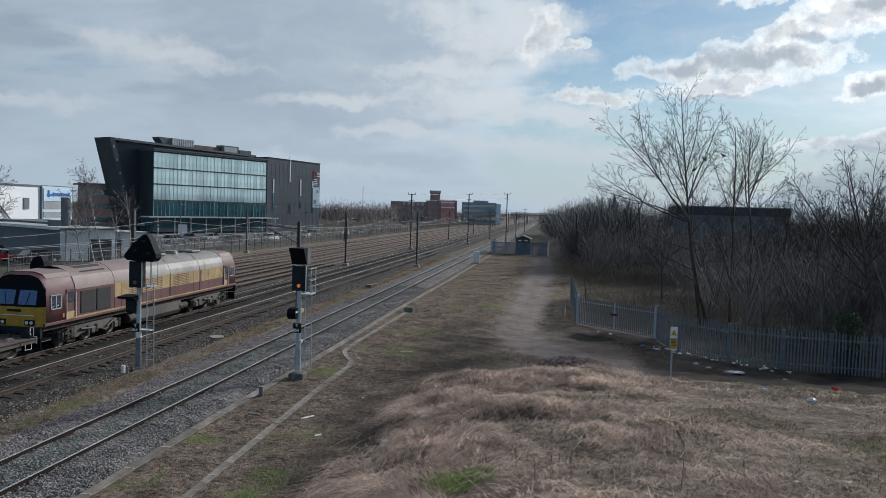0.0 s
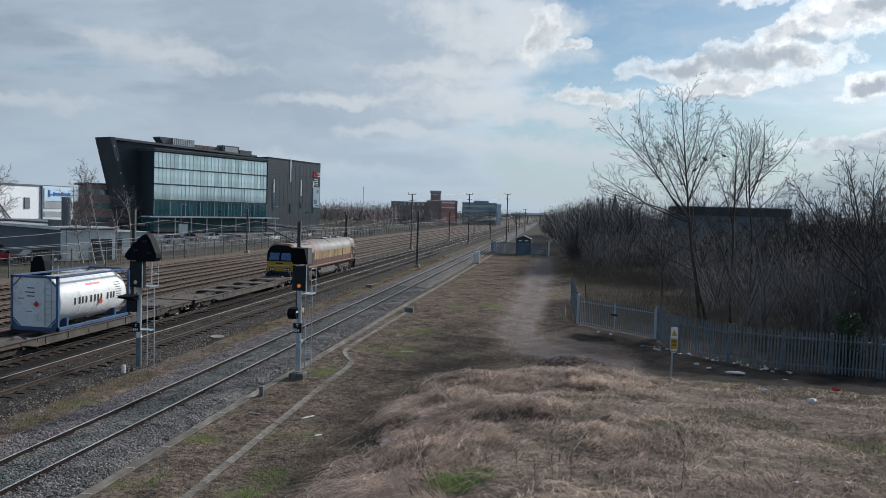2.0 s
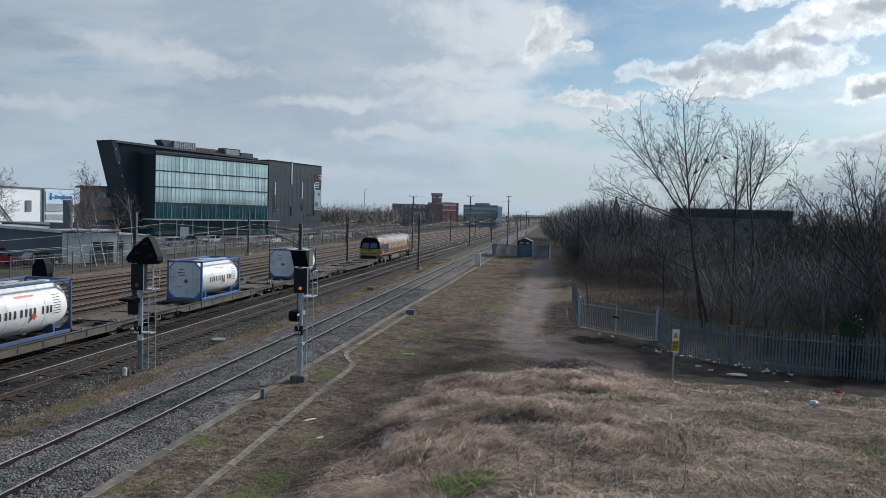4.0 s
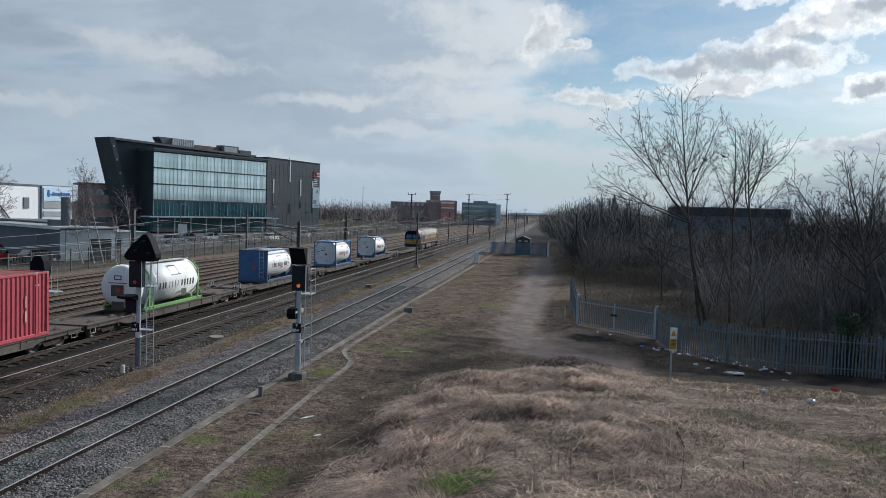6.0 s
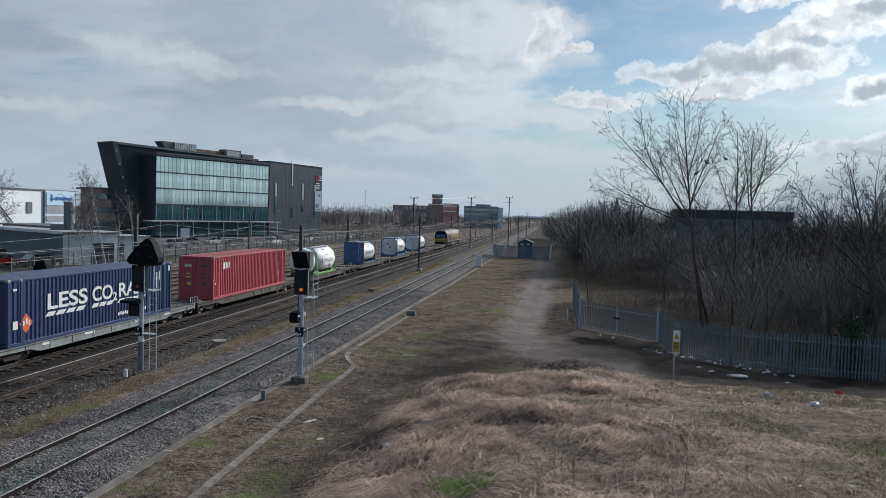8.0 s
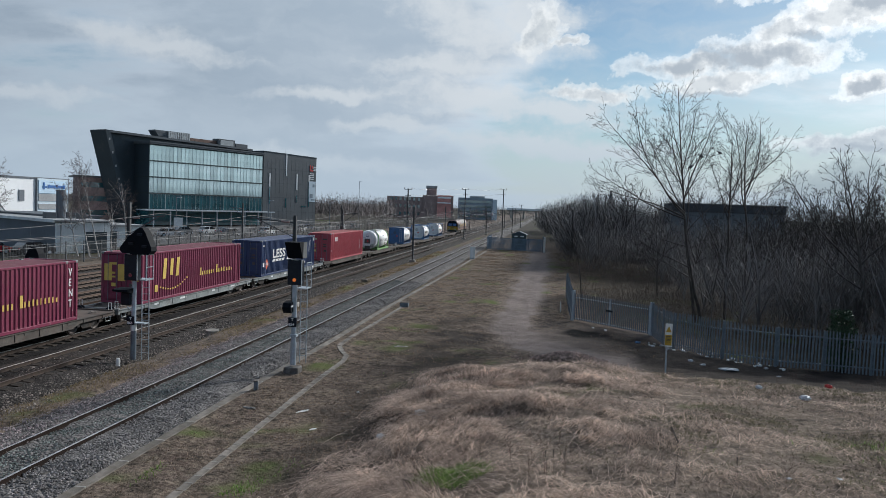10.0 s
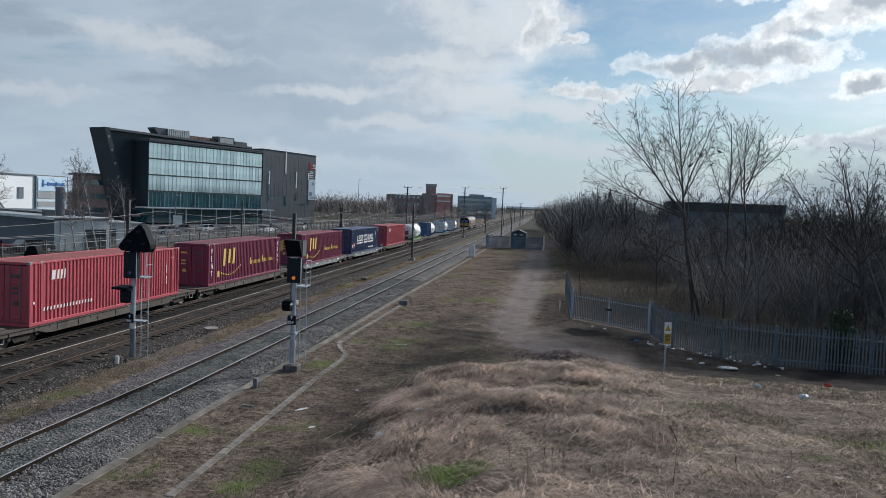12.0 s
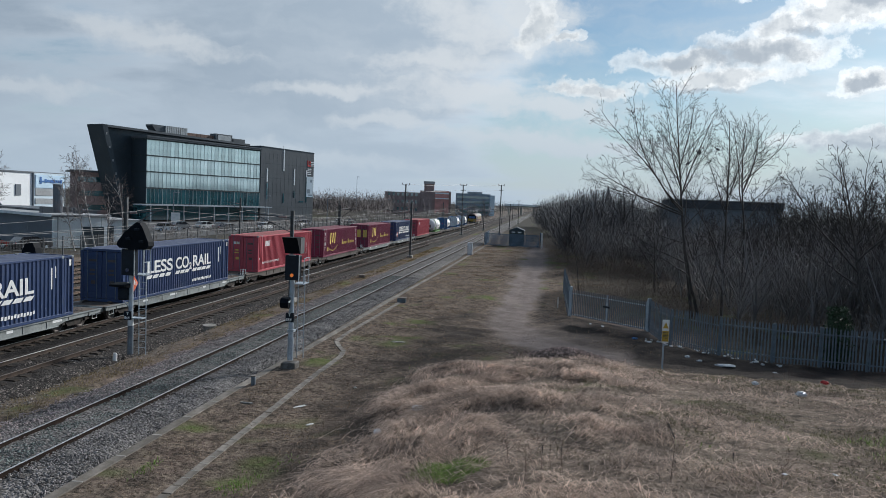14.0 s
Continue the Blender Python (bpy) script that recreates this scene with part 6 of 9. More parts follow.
def far_terrace():
    t = thing("factory_shed", "long low grey factory with a dark fascia behind the trees", "building", pose(19.6, 128, 0.5, 0, 0, -4))
    part("wall", boxes(((8.6, 7, 3.35), (17.2, 14, 7.7))), SHED_GREY, t)
    part("fascia", boxes(((8.6, 7, 7.75), (17.6, 14.5, 1.3))), SHED_DARK, t, "dark roof fascia")
    part("roof", boxes(((8.6, 7, 8.45), (17.9, 14.8, 0.14))), CLAD_GREY, t)
    for i in range(8):
        part("wall_pier", boxes(((0.3 + i * 2.37, -0.1, 3.3), (0.3, 0.3, 7.4))), SHED_GREY, t)
    return t


def church_spire():
    t = thing("church_spire", "small dark church spire above the trees", "spire", pose(19.5, 255, 0))
    part("tower", boxes(((0, 0, 5.5), (1.6, 1.6, 11))), BRICK_DARK, t)
    part("spire", rod(bmesh.new(), (0, 0, 11), (0, 0, 14.6), 0.85, 0.05, n=8), CLAD_DARK, t)
    return t


college_building(), warehouse(), low_workshop(), brown_office(), brick_block(), blue_block(), far_bridge(), far_terrace(), church_spire()

# ---------------------------------------------------------------- signals, masts, wires, fences
TROUGH = mat("earth_stained_concrete", (0.20, 0.175, 0.15), 0.9, 0, 0.3, 2.0, stain=0.7, stain_colour=(0.10, 0.082, 0.06), bump=0.006, piece=0.3)
AMBER = lamp_mat("lit_amber_lens", (0.75, 0.20, 0.035), 0.42)
LENS = glass_mat("dark_lens", (0.02, 0.015, 0.015), 0.1)


def signal_head(parent, x, y, z, w, h, lit):
    """A hooded colour-light head that faces -y."""
    hd = part("signal_head", boxes(((x, y, z), (w, 0.32, h)), bevel=0.03), BLACK, parent, "black signal head")
    # white strips along the right edge and half of the top
    part("backboard_rim", boxes(((x + w / 2 - 0.004, y - 0.17, z), (0.03, 0.02, h)), ((x, y - 0.17, z + h / 2 - 0.004), (w * 0.5, 0.02, 0.02))), WHITE, hd)
    bm = bmesh.new()
    rod(bm, (x, y - 0.17, z - h * 0.30), (x, y - 0.19, z - h * 0.30), 0.075 if lit else 0.085, n=18)
    part("lens", bm, AMBER if lit else LENS, hd, "glowing amber lens" if lit else "")
    return hd


def feather_box(parent, x, y, z, w, h):
    """The hooded route-indicator box over a head."""
    bm = prism([(y - 0.55, z + h / 2), (y + 0.22, z + h / 2), (y + 0.22, z - h / 2), (y - 0.12, z - h / 2)], "x", x - w / 2, x + w / 2)
    return part("route_indicator", bm, BLACK_MATT, parent, "hooded black route indicator")


def ladder(parent, x, y, z0, z1, wide=0.32):
    bm = rods(((x, y, z0), (x, y - 0.05, z1), 0.02), ((x + wide, y, z0), (x + wide, y - 0.05, z1), 0.02), n=6)
    for z in np.arange(z0 + 0.3, z1, 0.29):
        rod(bm, (x, y, z), (x + wide, y, z), 0.012, n=6)
    return part("ladder", bm, GALV, parent, "galvanised ladder")


def plain_signal():
    t = thing("railway_signal", "grey signal post with a lit amber lens beside the track", "signal", pose(-10.42, 30.54, -0.2))
    part("base_block", boxes(((0, 0, 0.05), (0.62, 0.62, 0.36)), bevel=0.04), SLEEPER, t)
    part("post", rods(((0, 0, 0.3), (0, 0, 3.72), 0.105), n=18), GALV, t)
    part("lower_sleeve", rods(((0, 0, 0.3), (0, 0, 1.25), 0.125), n=18), GALV, t)
    signal_head(t, 0.06, -0.1, 4.22, 0.62, 1.05, True)
    feather_box(t, 0.04, -0.05, 5.14, 0.64, 0.68)
    part("side_plate", boxes(((0.36, 0.1, 5.14), (0.03, 0.5, 0.66))), MAST, t)
    sub = part("subsidiary_signal", prism([(-0.42, 2.76), (-0.30, 2.93), (0.02, 2.97), (0.05, 2.58), (-0.22, 2.50), (-0.36, 2.58)], "x", -0.38, -0.02), BLACK_MATT, t, "small hooded shunt signal")
    part("hood_rim", boxes(((-0.015, -0.17, 2.80), (0.03, 0.40, 0.07))), WHITE, sub)
    pl = part("number_plate", boxes(((-0.02, -0.14, 2.12), (0.36, 0.03, 0.4)), bevel=0.005), BLACK, t, "black plate with white figures")
    for txt, z, s in (("T", 2.17, 0.17), ("854", 1.97, 0.17)):
        lettering(txt, s, LETTER_WHITE, pl, Matrix.Translation((-0.02 - 0.055 * len(txt), -0.16, z)) @ pose(0, 0, 0, 90))
    part("plate_bracket", boxes(((-0.06, 0, 2.7), (0.1, 0.2, 0.2)), ((0.02, 0, 1.55), (0.28, 0.28, 0.1))), GALV, t)
    ladder(t, 0.10, 0.55, 0.3, 3.9, 0.28)
    part("platform", boxes(((0.26, 0.4, 3.52), (0.42, 0.8, 0.04))), GALV, t)
    part("guard_rail", rods(((0.46, 0.1, 3.5), (0.46, 0.1, 4.6), 0.018), ((0.46, 0.75, 3.5), (0.46, 0.75, 4.6), 0.018), ((0.46, 0.1, 4.6), (0.46, 0.75, 4.6), 0.018), ((0.46, 0.1, 4.1), (0.46, 0.75, 4.1), 0.014), n=6), GALV, t)
    return t


def feather_signal():
    t = thing("railway_signal", "grey signal with a black triangular indicator in the verge", "signal", pose(-17.78, 30.83, -0.2))
    part("post", rods(((0, 0, 0.0), (0, 0, 3.6), 0.1), n=18), GALV, t)
    part("lower_sleeve", rods(((0, 0, 0.0), (0, 0, 1.28), 0.12), n=18), GALV_DULL, t)
    part("white_band", rods(((0, 0, 1.26), (0, 0, 1.62), 0.124), n=18), WHITE, t)
    signal_head(t, 0.0, -0.15, 4.06, 0.62, 1.15, False)
    # the junction indicator: a board like a ridged roof
    part("route_indicator", prism([(-0.42, 4.95), (-0.46, 4.80), (-0.34, 4.68), (0.02, 4.66), (0.1, 4.62), (0.86, 4.64), (1.0, 4.80), (0.98, 4.98), (0.72, 5.58), (0.58, 5.78), (0.42, 5.80), (0.26, 5.66), (-0.1, 5.36)], "y", -0.42, 0.05), BLACK_MATT, t, "black triangular junction indicator")
    part("indicator_hood", boxes(((0.48, -0.44, 5.5), (0.2, 0.16, 0.1)), ((0.1, -0.44, 5.1), (0.2, 0.16, 0.1)), ((0.7, -0.44, 5.0), (0.2, 0.16, 0.1))), BLACK, t)
    sub = part("subsidiary_signal", prism([(-0.62, 3.02), (-0.60, 3.10), (0.1, 3.14), (0.1, 2.95), (-0.1, 2.92)], "x", -0.66, 0.02), BLACK_MATT, t, "small hooded shunt signal")
    part("sub_box", boxes(((-0.31, -0.02, 2.66), (0.46, 0.34, 0.56)), bevel=0.05), BLACK, t)
    part("bracket", rods(((-0.3, 0, 2.3), (0.05, 0, 1.95), 0.03), ((-0.4, 0, 2.65), (0.0, 0, 2.6), 0.03), ((0.05, -0.1, 1.95), (0.1, -0.1, 1.7), 0.03), n=6), GALV, t)
    pl = part("number_plate", boxes(((-0.06, -0.14, 1.72), (0.34, 0.03, 0.38)), bevel=0.005), BLACK, t, "black plate with white figures")
    for txt, z, s in (("T", 1.75, 0.16), ("864", 1.57, 0.16)):
        lettering(txt, s, LETTER_WHITE, pl, Matrix.Translation((-0.06 - 0.05 * len(txt), -0.16, z)) @ pose(0, 0, 0, 90))
    ladder(t, 0.22, 0.3, -0.05, 3.6, 0.33)
    part("platform", boxes(((0.3, 0.3, 3.5), (0.5, 0.7, 0.04)), ((0.28, 0.1, 1.6), (0.56, 0.4, 0.04))), GALV, t)
    part("guard_rail", rods(((0.54, 0.0, 3.5), (0.54, 0.0, 4.6), 0.018), ((0.54, 0.6, 3.5), (0.54, 0.6, 4.6), 0.018), ((0.54, 0, 4.6), (0.54, 0.6, 4.6), 0.018), ((0.24, 0.6, 3.5), (0.24, 0.6, 4.6), 0.018), ((0.54, 0, 4.05), (0.54, 0.6, 4.05), 0.014), n=6), GALV, t)
    return t


def far_signal():
    t = thing("railway_signal", "dark back-lit signal between the sidings", "signal", pose(-26.1, 35.8, -0.2))
    part("post", rods(((0, 0, 0.0), (0, 0, 2.3), 0.1), n=12), GALV_DULL, t)
    signal_head(t, 0.0, 0, 2.35, 0.62, 0.8, False)
    part("subsidiary_signal", boxes(((-0.45, -0.05, 2.15), (0.36, 0.4, 0.5)), bevel=0.06), BLACK_MATT, t)
    part("route_indicator", prism([(-0.40, 3.45), (-0.26, 3.05), (0.12, 2.85), (0.34, 3.05), (0.46, 3.5), (0.36, 4.0), (0.22, 4.3), (-0.02, 4.34), (-0.22, 4.15), (-0.36, 3.9)], "y", -0.3, 0.2), BLACK_MATT, t, "black junction indicator")
    part("guard_rail", rods(((0.75, 0.3, 2.4), (0.75, 0.3, 3.7), 0.018), ((0.4, 0.3, 2.4), (0.4, 0.3, 3.7), 0.018), ((0.4, 0.3, 3.7), (0.75, 0.3, 3.7), 0.018), n=6), GALV, t)
    part("platform", boxes(((0.45, 0.2, 2.4), (0.9, 0.7, 0.05))), GALV, t)
    return t


def ohl_mast(x, y, tall, arms):
    """A steel overhead-line mast; arms: list of (reach to +x or -x, height)."""
    t = thing("overhead_line_mast", "dark steel overhead line mast beside the tracks", "mast", pose(x, y, -0.2), group="overhead line masts")
    w = 0.1
    bm = boxes(((-w, 0, tall / 2), (0.025, 0.18, tall)), ((w, 0, tall / 2), (0.025, 0.18, tall)), ((0, 0, tall / 2), (2 * w, 0.02, tall)))
    part("column", bm, MAST, t)
    part("footing", boxes(((0, 0, 0.1), (0.7, 0.7, 0.4)), bevel=0.03), CONCRETE, t)
    for r, z in arms:
        bm = rods(((0, 0, z), (r, 0, z + 0.25), 0.035), ((0, 0, z - 1.0), (r * 0.85, 0, z + 0.2), 0.03), ((r * 0.75, 0, z - 0.95), (r, 0, z - 1.1), 0.022), n=6)
        part("cantilever", bm, MAST, t)
        part("insulator", rods(((r * 0.12, 0, z + 0.03), (r * 0.3, 0, z + 0.075), 0.07), n=10), BRICK_DARK, t)
    if tall > 8:
        part("feeder_arm", boxes(((0, 0, tall - 0.15), (1.5, 0.08, 0.08)), ((0, 0, tall - 1.3), (1.1, 0.08, 0.08))), MAST, t)
        [part("insulator", rods(((s * 0.7, 0, tall - 0.1), (s * 0.7, 0, tall + 0.22), 0.06), n=8), BRICK_DARK, t) for s in (-1, 1)]
    return t


MASTS = ((-17.0, 49.5, 6.2, ((-3.2, 5.7),)), (-17.0, 94.9, 7.0, ((-3.2, 5.7), (0.9, 6.2))), (-26.2, 44.7, 6.7, ((2.4, 5.7),)), (-25.6, 92.4, 6.3, ((2.0, 5.7),)), (-26.5, 140.9, 10.3, ((2.6, 5.7),)),
         (-19.0, 170.7, 11.3, ((-3.4, 5.7), (2.8, 5.7))), (-25.8, 188.5, 7.2, ((2.2, 5.7),)), (-11.3, 185, 11.9, ((-2.2, 5.7),)), (-26.1, 251, 7.2, ((2.2, 5.7),)), (-17.0, 206.7, 7.2, ((-3.2, 5.7),)),
         (-11.2, 232, 7.5, ((-2.2, 5.7),)), (-26, 310, 8.5, ((2.2, 5.7),)), (-17, 290, 7.5, ((-3.2, 5.7),)), (-11.2, 300, 9.0, ((-2.2, 5.7),)), (-17, 380, 7.5, ((-3.2, 5.7),)), (-46, 110, 6.6, ((-2.2, 5.7),)), (-46, 165, 6.6, ((-2.2, 5.7),)))


def wires():
    """Contact and catenary wires, with droppers, over the electrified lines."""
    def run(x, y0, y1, spans, label):
        t = thing("overhead_wire", label, "overhead wire", kind="structure")
        bm, dr = bmesh.new(), bmesh.new()
        step_y = (y1 - y0) / spans
        for i in range(spans):
            a, n = y0 + i * step_y, 8
            pts = [(x + 0.12 * (-1) ** i * (1 - 2 * k / n), a + step_y * k / n, 5.9 - 3.2 * (k / n) * (1 - k / n)) for k in range(n + 1)]
            for p, q in zip(pts, pts[1:]):
                rod(bm, p, q, 0.010, n=4, caps=False)
            rod(bm, (pts[0][0], a, 4.72), (pts[-1][0], a + step_y, 4.72), 0.011, n=4, caps=False)
            for p in pts[1:-1]:
                rod(dr, p, (p[0], p[1], 4.72), 0.005, n=3, caps=False)
        part("catenary", bm, WIRE, t)
        part("dropper", dr, WIRE, t)
    run(GOODS, -43, 420, 10, "contact and catenary wire over the goods line")
    run(MAIN, -50, 420, 10, "contact and catenary wire over the main line")
    t = thing("feeder_wire", "slung feeder wires between the tall masts", "overhead wire", kind="structure")
    for a, b in (((-26.5, 140.9, 10.2), (-19.0, 170.7, 11.2)), ((-19.0, 170.7, 11.2), (-11.3, 185, 11.8)), ((-26.5, 140.9, 9.0), (-19.0, 170.7, 10.0)), ((-19.0, 170.7, 10.0), (-11.3, 185, 10.6))):
        bm = bmesh.new()
        n = 10
        pts = [tuple(a[j] + (b[j] - a[j]) * k / n - (1.4 * (k / n) * (1 - k / n) if j == 2 else 0) for j in range(3)) for k in range(n + 1)]
        for p, q in zip(pts, pts[1:]):
            rod(bm, p, q, 0.02, n=4, caps=False)
        part("wire", bm, WIRE, t)


def palisade(points, height, label):
    """A palisade fence along a line: pales, two rails, posts."""
    t = thing("palisade_fence", label, "fence")
    pale = post = None
    for (ax, ay), (bx, by) in zip(points, points[1:]):
        d = math.hypot(bx - ax, by - ay)
        ang = math.degrees(math.atan2(by - ay, bx - ax))
        for z in (0.32, height - 0.35):
            o = part("rail", boxes(((d / 2, 0.03, 0), (d, 0.05, 0.05))), GALV_DULL, t)
            o.matrix_basis = pose(ax, ay, float(land(ax, ay)) + z, 0, 0, ang)
        n = max(2, round(d / 0.155))
        for i in range(n):
            x, y = ax + (bx - ax) * (i + 0.5) / n, ay + (by - ay) * (i + 0.5) / n
            m = pose(x, y, float(land(x, y)) + 0.05 + random.uniform(-0.015, 0.015), random.uniform(-1.5, 1.5), random.uniform(-1.2, 1.2), ang)
            if pale is None:
                bm = prism([(-0.034, 0), (-0.034, height - 0.13), (-0.022, height - 0.03), (-0.010, height - 0.09), (0, height), (0.010, height - 0.09), (0.022, height - 0.03), (0.034, height - 0.13), (0.034, 0)], "y", -0.012, 0.006)
                pale = part("pale", bm, GALV_DULL, t)
                pale.matrix_basis = m
            else:
                share(pale, m)
        m = pose(ax, ay, float(land(ax, ay)), 0, 0, ang)
        if post is None:
            post = part("post", boxes(((0, 0.09, height / 2), (0.10, 0.06, height))), GALV_DULL, t)
            post.matrix_basis = m
        else:
            share(post, m)
    return t


def fence_line(pts, gap):
    """The same line with a post about every gap metres."""
    out = [pts[0]]
    for a, b in zip(pts, pts[1:]):
        n = max(1, round(math.dist(a, b) / gap))
        out += [(a[0] + (b[0] - a[0]) * i / n, a[1] + (b[1] - a[1]) * i / n) for i in range(1, n + 1)]
    return out


def gate():
    """Double palisade gate with a lock box."""
    a, b = (1.8, 50.6), (6.2, 45.9)
    t = thing("palisade_gate", "closed double palisade gate, galvanised, with a lock box", "gate")
    ang = math.degrees(math.atan2(b[1] - a[1], b[0] - a[0]))
    L = math.dist(a, b)
    m0 = pose(a[0], a[1], float(land(*a)), 0, 0, ang)
    for x in (0, L):
        o = part("gate_post", boxes(((x, 0, 1.0), (0.15, 0.15, 2.0)), bevel=0.01), GALV, t)
        o.matrix_basis = m0
    pale = None
    for k in (0, 1):
        x0, x1 = 0.12 + k * (L / 2 - 0.1), L / 2 - 0.04 + k * (L / 2 - 0.09)
        leaf = part("gate_leaf", boxes(((x0, 0, 0.95), (0.06, 0.06, 1.7)), ((x1, 0, 0.95), (0.06, 0.06, 1.7)), (((x0 + x1) / 2, 0, 0.16), (x1 - x0, 0.05, 0.06)), (((x0 + x1) / 2, 0, 1.55), (x1 - x0, 0.05, 0.06))), GALV, t)
        leaf.matrix_basis = m0
        n = round((x1 - x0) / 0.155)
        for i in range(n):
            m = pose(x0 + (x1 - x0) * (i + 0.5) / n, -0.03, 0.1)
            if pale is None:
                pale = part("pale", prism([(-0.034, 0), (-0.034, 1.62), (0, 1.75), (0.034, 1.62), (0.034, 0)], "y", -0.012, 0.006), GALV_DULL, leaf)
                pale.matrix_basis = m
            else:
                share(pale, m, leaf)
    o = part("lock_box", boxes(((L / 2, -0.06, 1.05), (0.5, 0.12, 0.12)), bevel=0.01), BLACK, t)
    o.matrix_basis = m0
    return t


def warning_sign():
    t = thing("warning_sign", "yellow and white warning sign on a thin grey post", "sign", pose(5.32, 34.12, float(land(5.32, 34.12))))
    part("post", rods(((0, 0, -0.1), (0, 0, 2.05), 0.038), n=10), GALV, t)
    part("plate", boxes(((0.05, -0.05, 1.72), (0.30, 0.012, 1.02)), bevel=0.004), WHITE, t)
    part("yellow_panel", boxes(((0.05, -0.06, 1.50), (0.28, 0.008, 0.46))), YELLOW, t)
    bm = prism([(-0.07, 1.85), (0.17, 1.85), (0.05, 2.12)], "y", -0.067, -0.058)
    part("hazard_triangle", bm, YELLOW, t)
    [part("text_bar", boxes(((0.05, -0.066, 1.66 - 0.06 * i), (0.2, 0.006, 0.024))), LETTER_BLACK, t) for i in range(5)]
    return t


def relay_compound():
    """A dark equipment cabin behind a blue-grey fence at the end of the field."""
    t = thing("equipment_cabin", "dark green equipment cabin with two small lit vents", "cabin", pose(-5.2, 136, float(land(-5.2, 136))))
    part("wall", boxes(((0, 0, 1.4), (2.6, 3.0, 2.8)), bevel=0.03), mat("cabin_green", (0.05, 0.07, 0.07), 0.7, 0, 0.2, 1), t)
    part("roof", prism([(-1.45, 2.8), (0, 3.4), (1.45, 2.8)], "y", -1.7, 1.7), CLAD_DARK, t)
    part("vent", boxes(((-0.55, -1.52, 2.5), (0.6, 0.06, 0.16)), ((0.55, -1.52, 2.5), (0.6, 0.06, 0.16))), WHITE, t)
    BLUEFENCE = mat("blue_grey_mesh", (0.13, 0.19, 0.26), 0.6, 0.2, 0.2, 1)
    f = thing("compound_fence", "blue-grey mesh fence round an equipment cabin", "fence")
    for (ax, ay), (bx, by) in (((-10.6, 132), (-1.0, 131)), ((-10.6, 132), (-10.6, 142)), ((-1.0, 131), (-1.0, 142))):
        d = math.hypot(bx - ax, by - ay)
        ang = math.degrees(math.atan2(by - ay, bx - ax))
        for i in range(round(d / 2.4) + 1):
            x, y = ax + (bx - ax) * i / round(d / 2.4), ay + (by - ay) * i / round(d / 2.4)
            o = part("post", boxes(((0, 0, 1.2), (0.08, 0.08, 2.4))), BLUEFENCE, f)
            o.matrix_basis = pose(x, y, -0.22)
        bm = bmesh.new()
        for i in range(int(d / 0.16)):
            box(bm, (i * 0.16, 0, 1.15), (0.10, 0.01, 2.1))
        for z in (0.3, 1.2, 2.1):
            box(bm, (d / 2, 0.02, z), (d, 0.03, 0.05))
        o = part("mesh_panel", bm, BLUEFENCE, f)
        o.matrix_basis = pose(ax, ay, -0.22, 0, 0, ang)
    p = thing("white_post", "white concrete end post of the compound fence", "post", pose(-0.7, 130.7, -0.22))
    part("post", boxes(((0, 0, 1.3), (0.3, 0.2, 2.6)), bevel=0.03), WHITE, p)
    return t


def trough_lids(name, pts, label, width, length, rough):
    """A line of concrete slabs, each with a pale mortar joint at its end."""
    t = thing(name, label, "cable trough", kind="structure")
    lid = joint = None
    for a, b in zip(pts, pts[1:]):
        n = max(1, round(math.dist(a, b) / length))
        d = math.dist(a, b) / n
        ang = math.degrees(math.atan2(b[1] - a[1], b[0] - a[0]))
        for i in range(n):
            x, y = a[0] + (b[0] - a[0]) * (i + 0.5) / n, a[1] + (b[1] - a[1]) * (i + 0.5) / n
            m = pose(x, y, float(land(x, y)) + random.uniform(-0.045, -0.03), random.uniform(-2, 2) * rough, random.uniform(-1.0, 1.0) * rough, ang + random.uniform(-1.6, 1.6) * rough) @ Matrix.Diagonal((d / length, 1, 1, 1))
            if lid is None:
                lid = part("lid", boxes(((0, 0, 0), (length - 0.025, width, 0.13)), bevel=0.012), TROUGH, t)
                joint = part("joint", boxes(((length / 2, 0, 0.008), (0.07, width - 0.03, 0.128)), bevel=0.006), CONCRETE, t)
                lid.matrix_basis = joint.matrix_basis = m
            else:
                share(lid, m)
                if random.random() < 0.75:
                    share(joint, m)
    return t


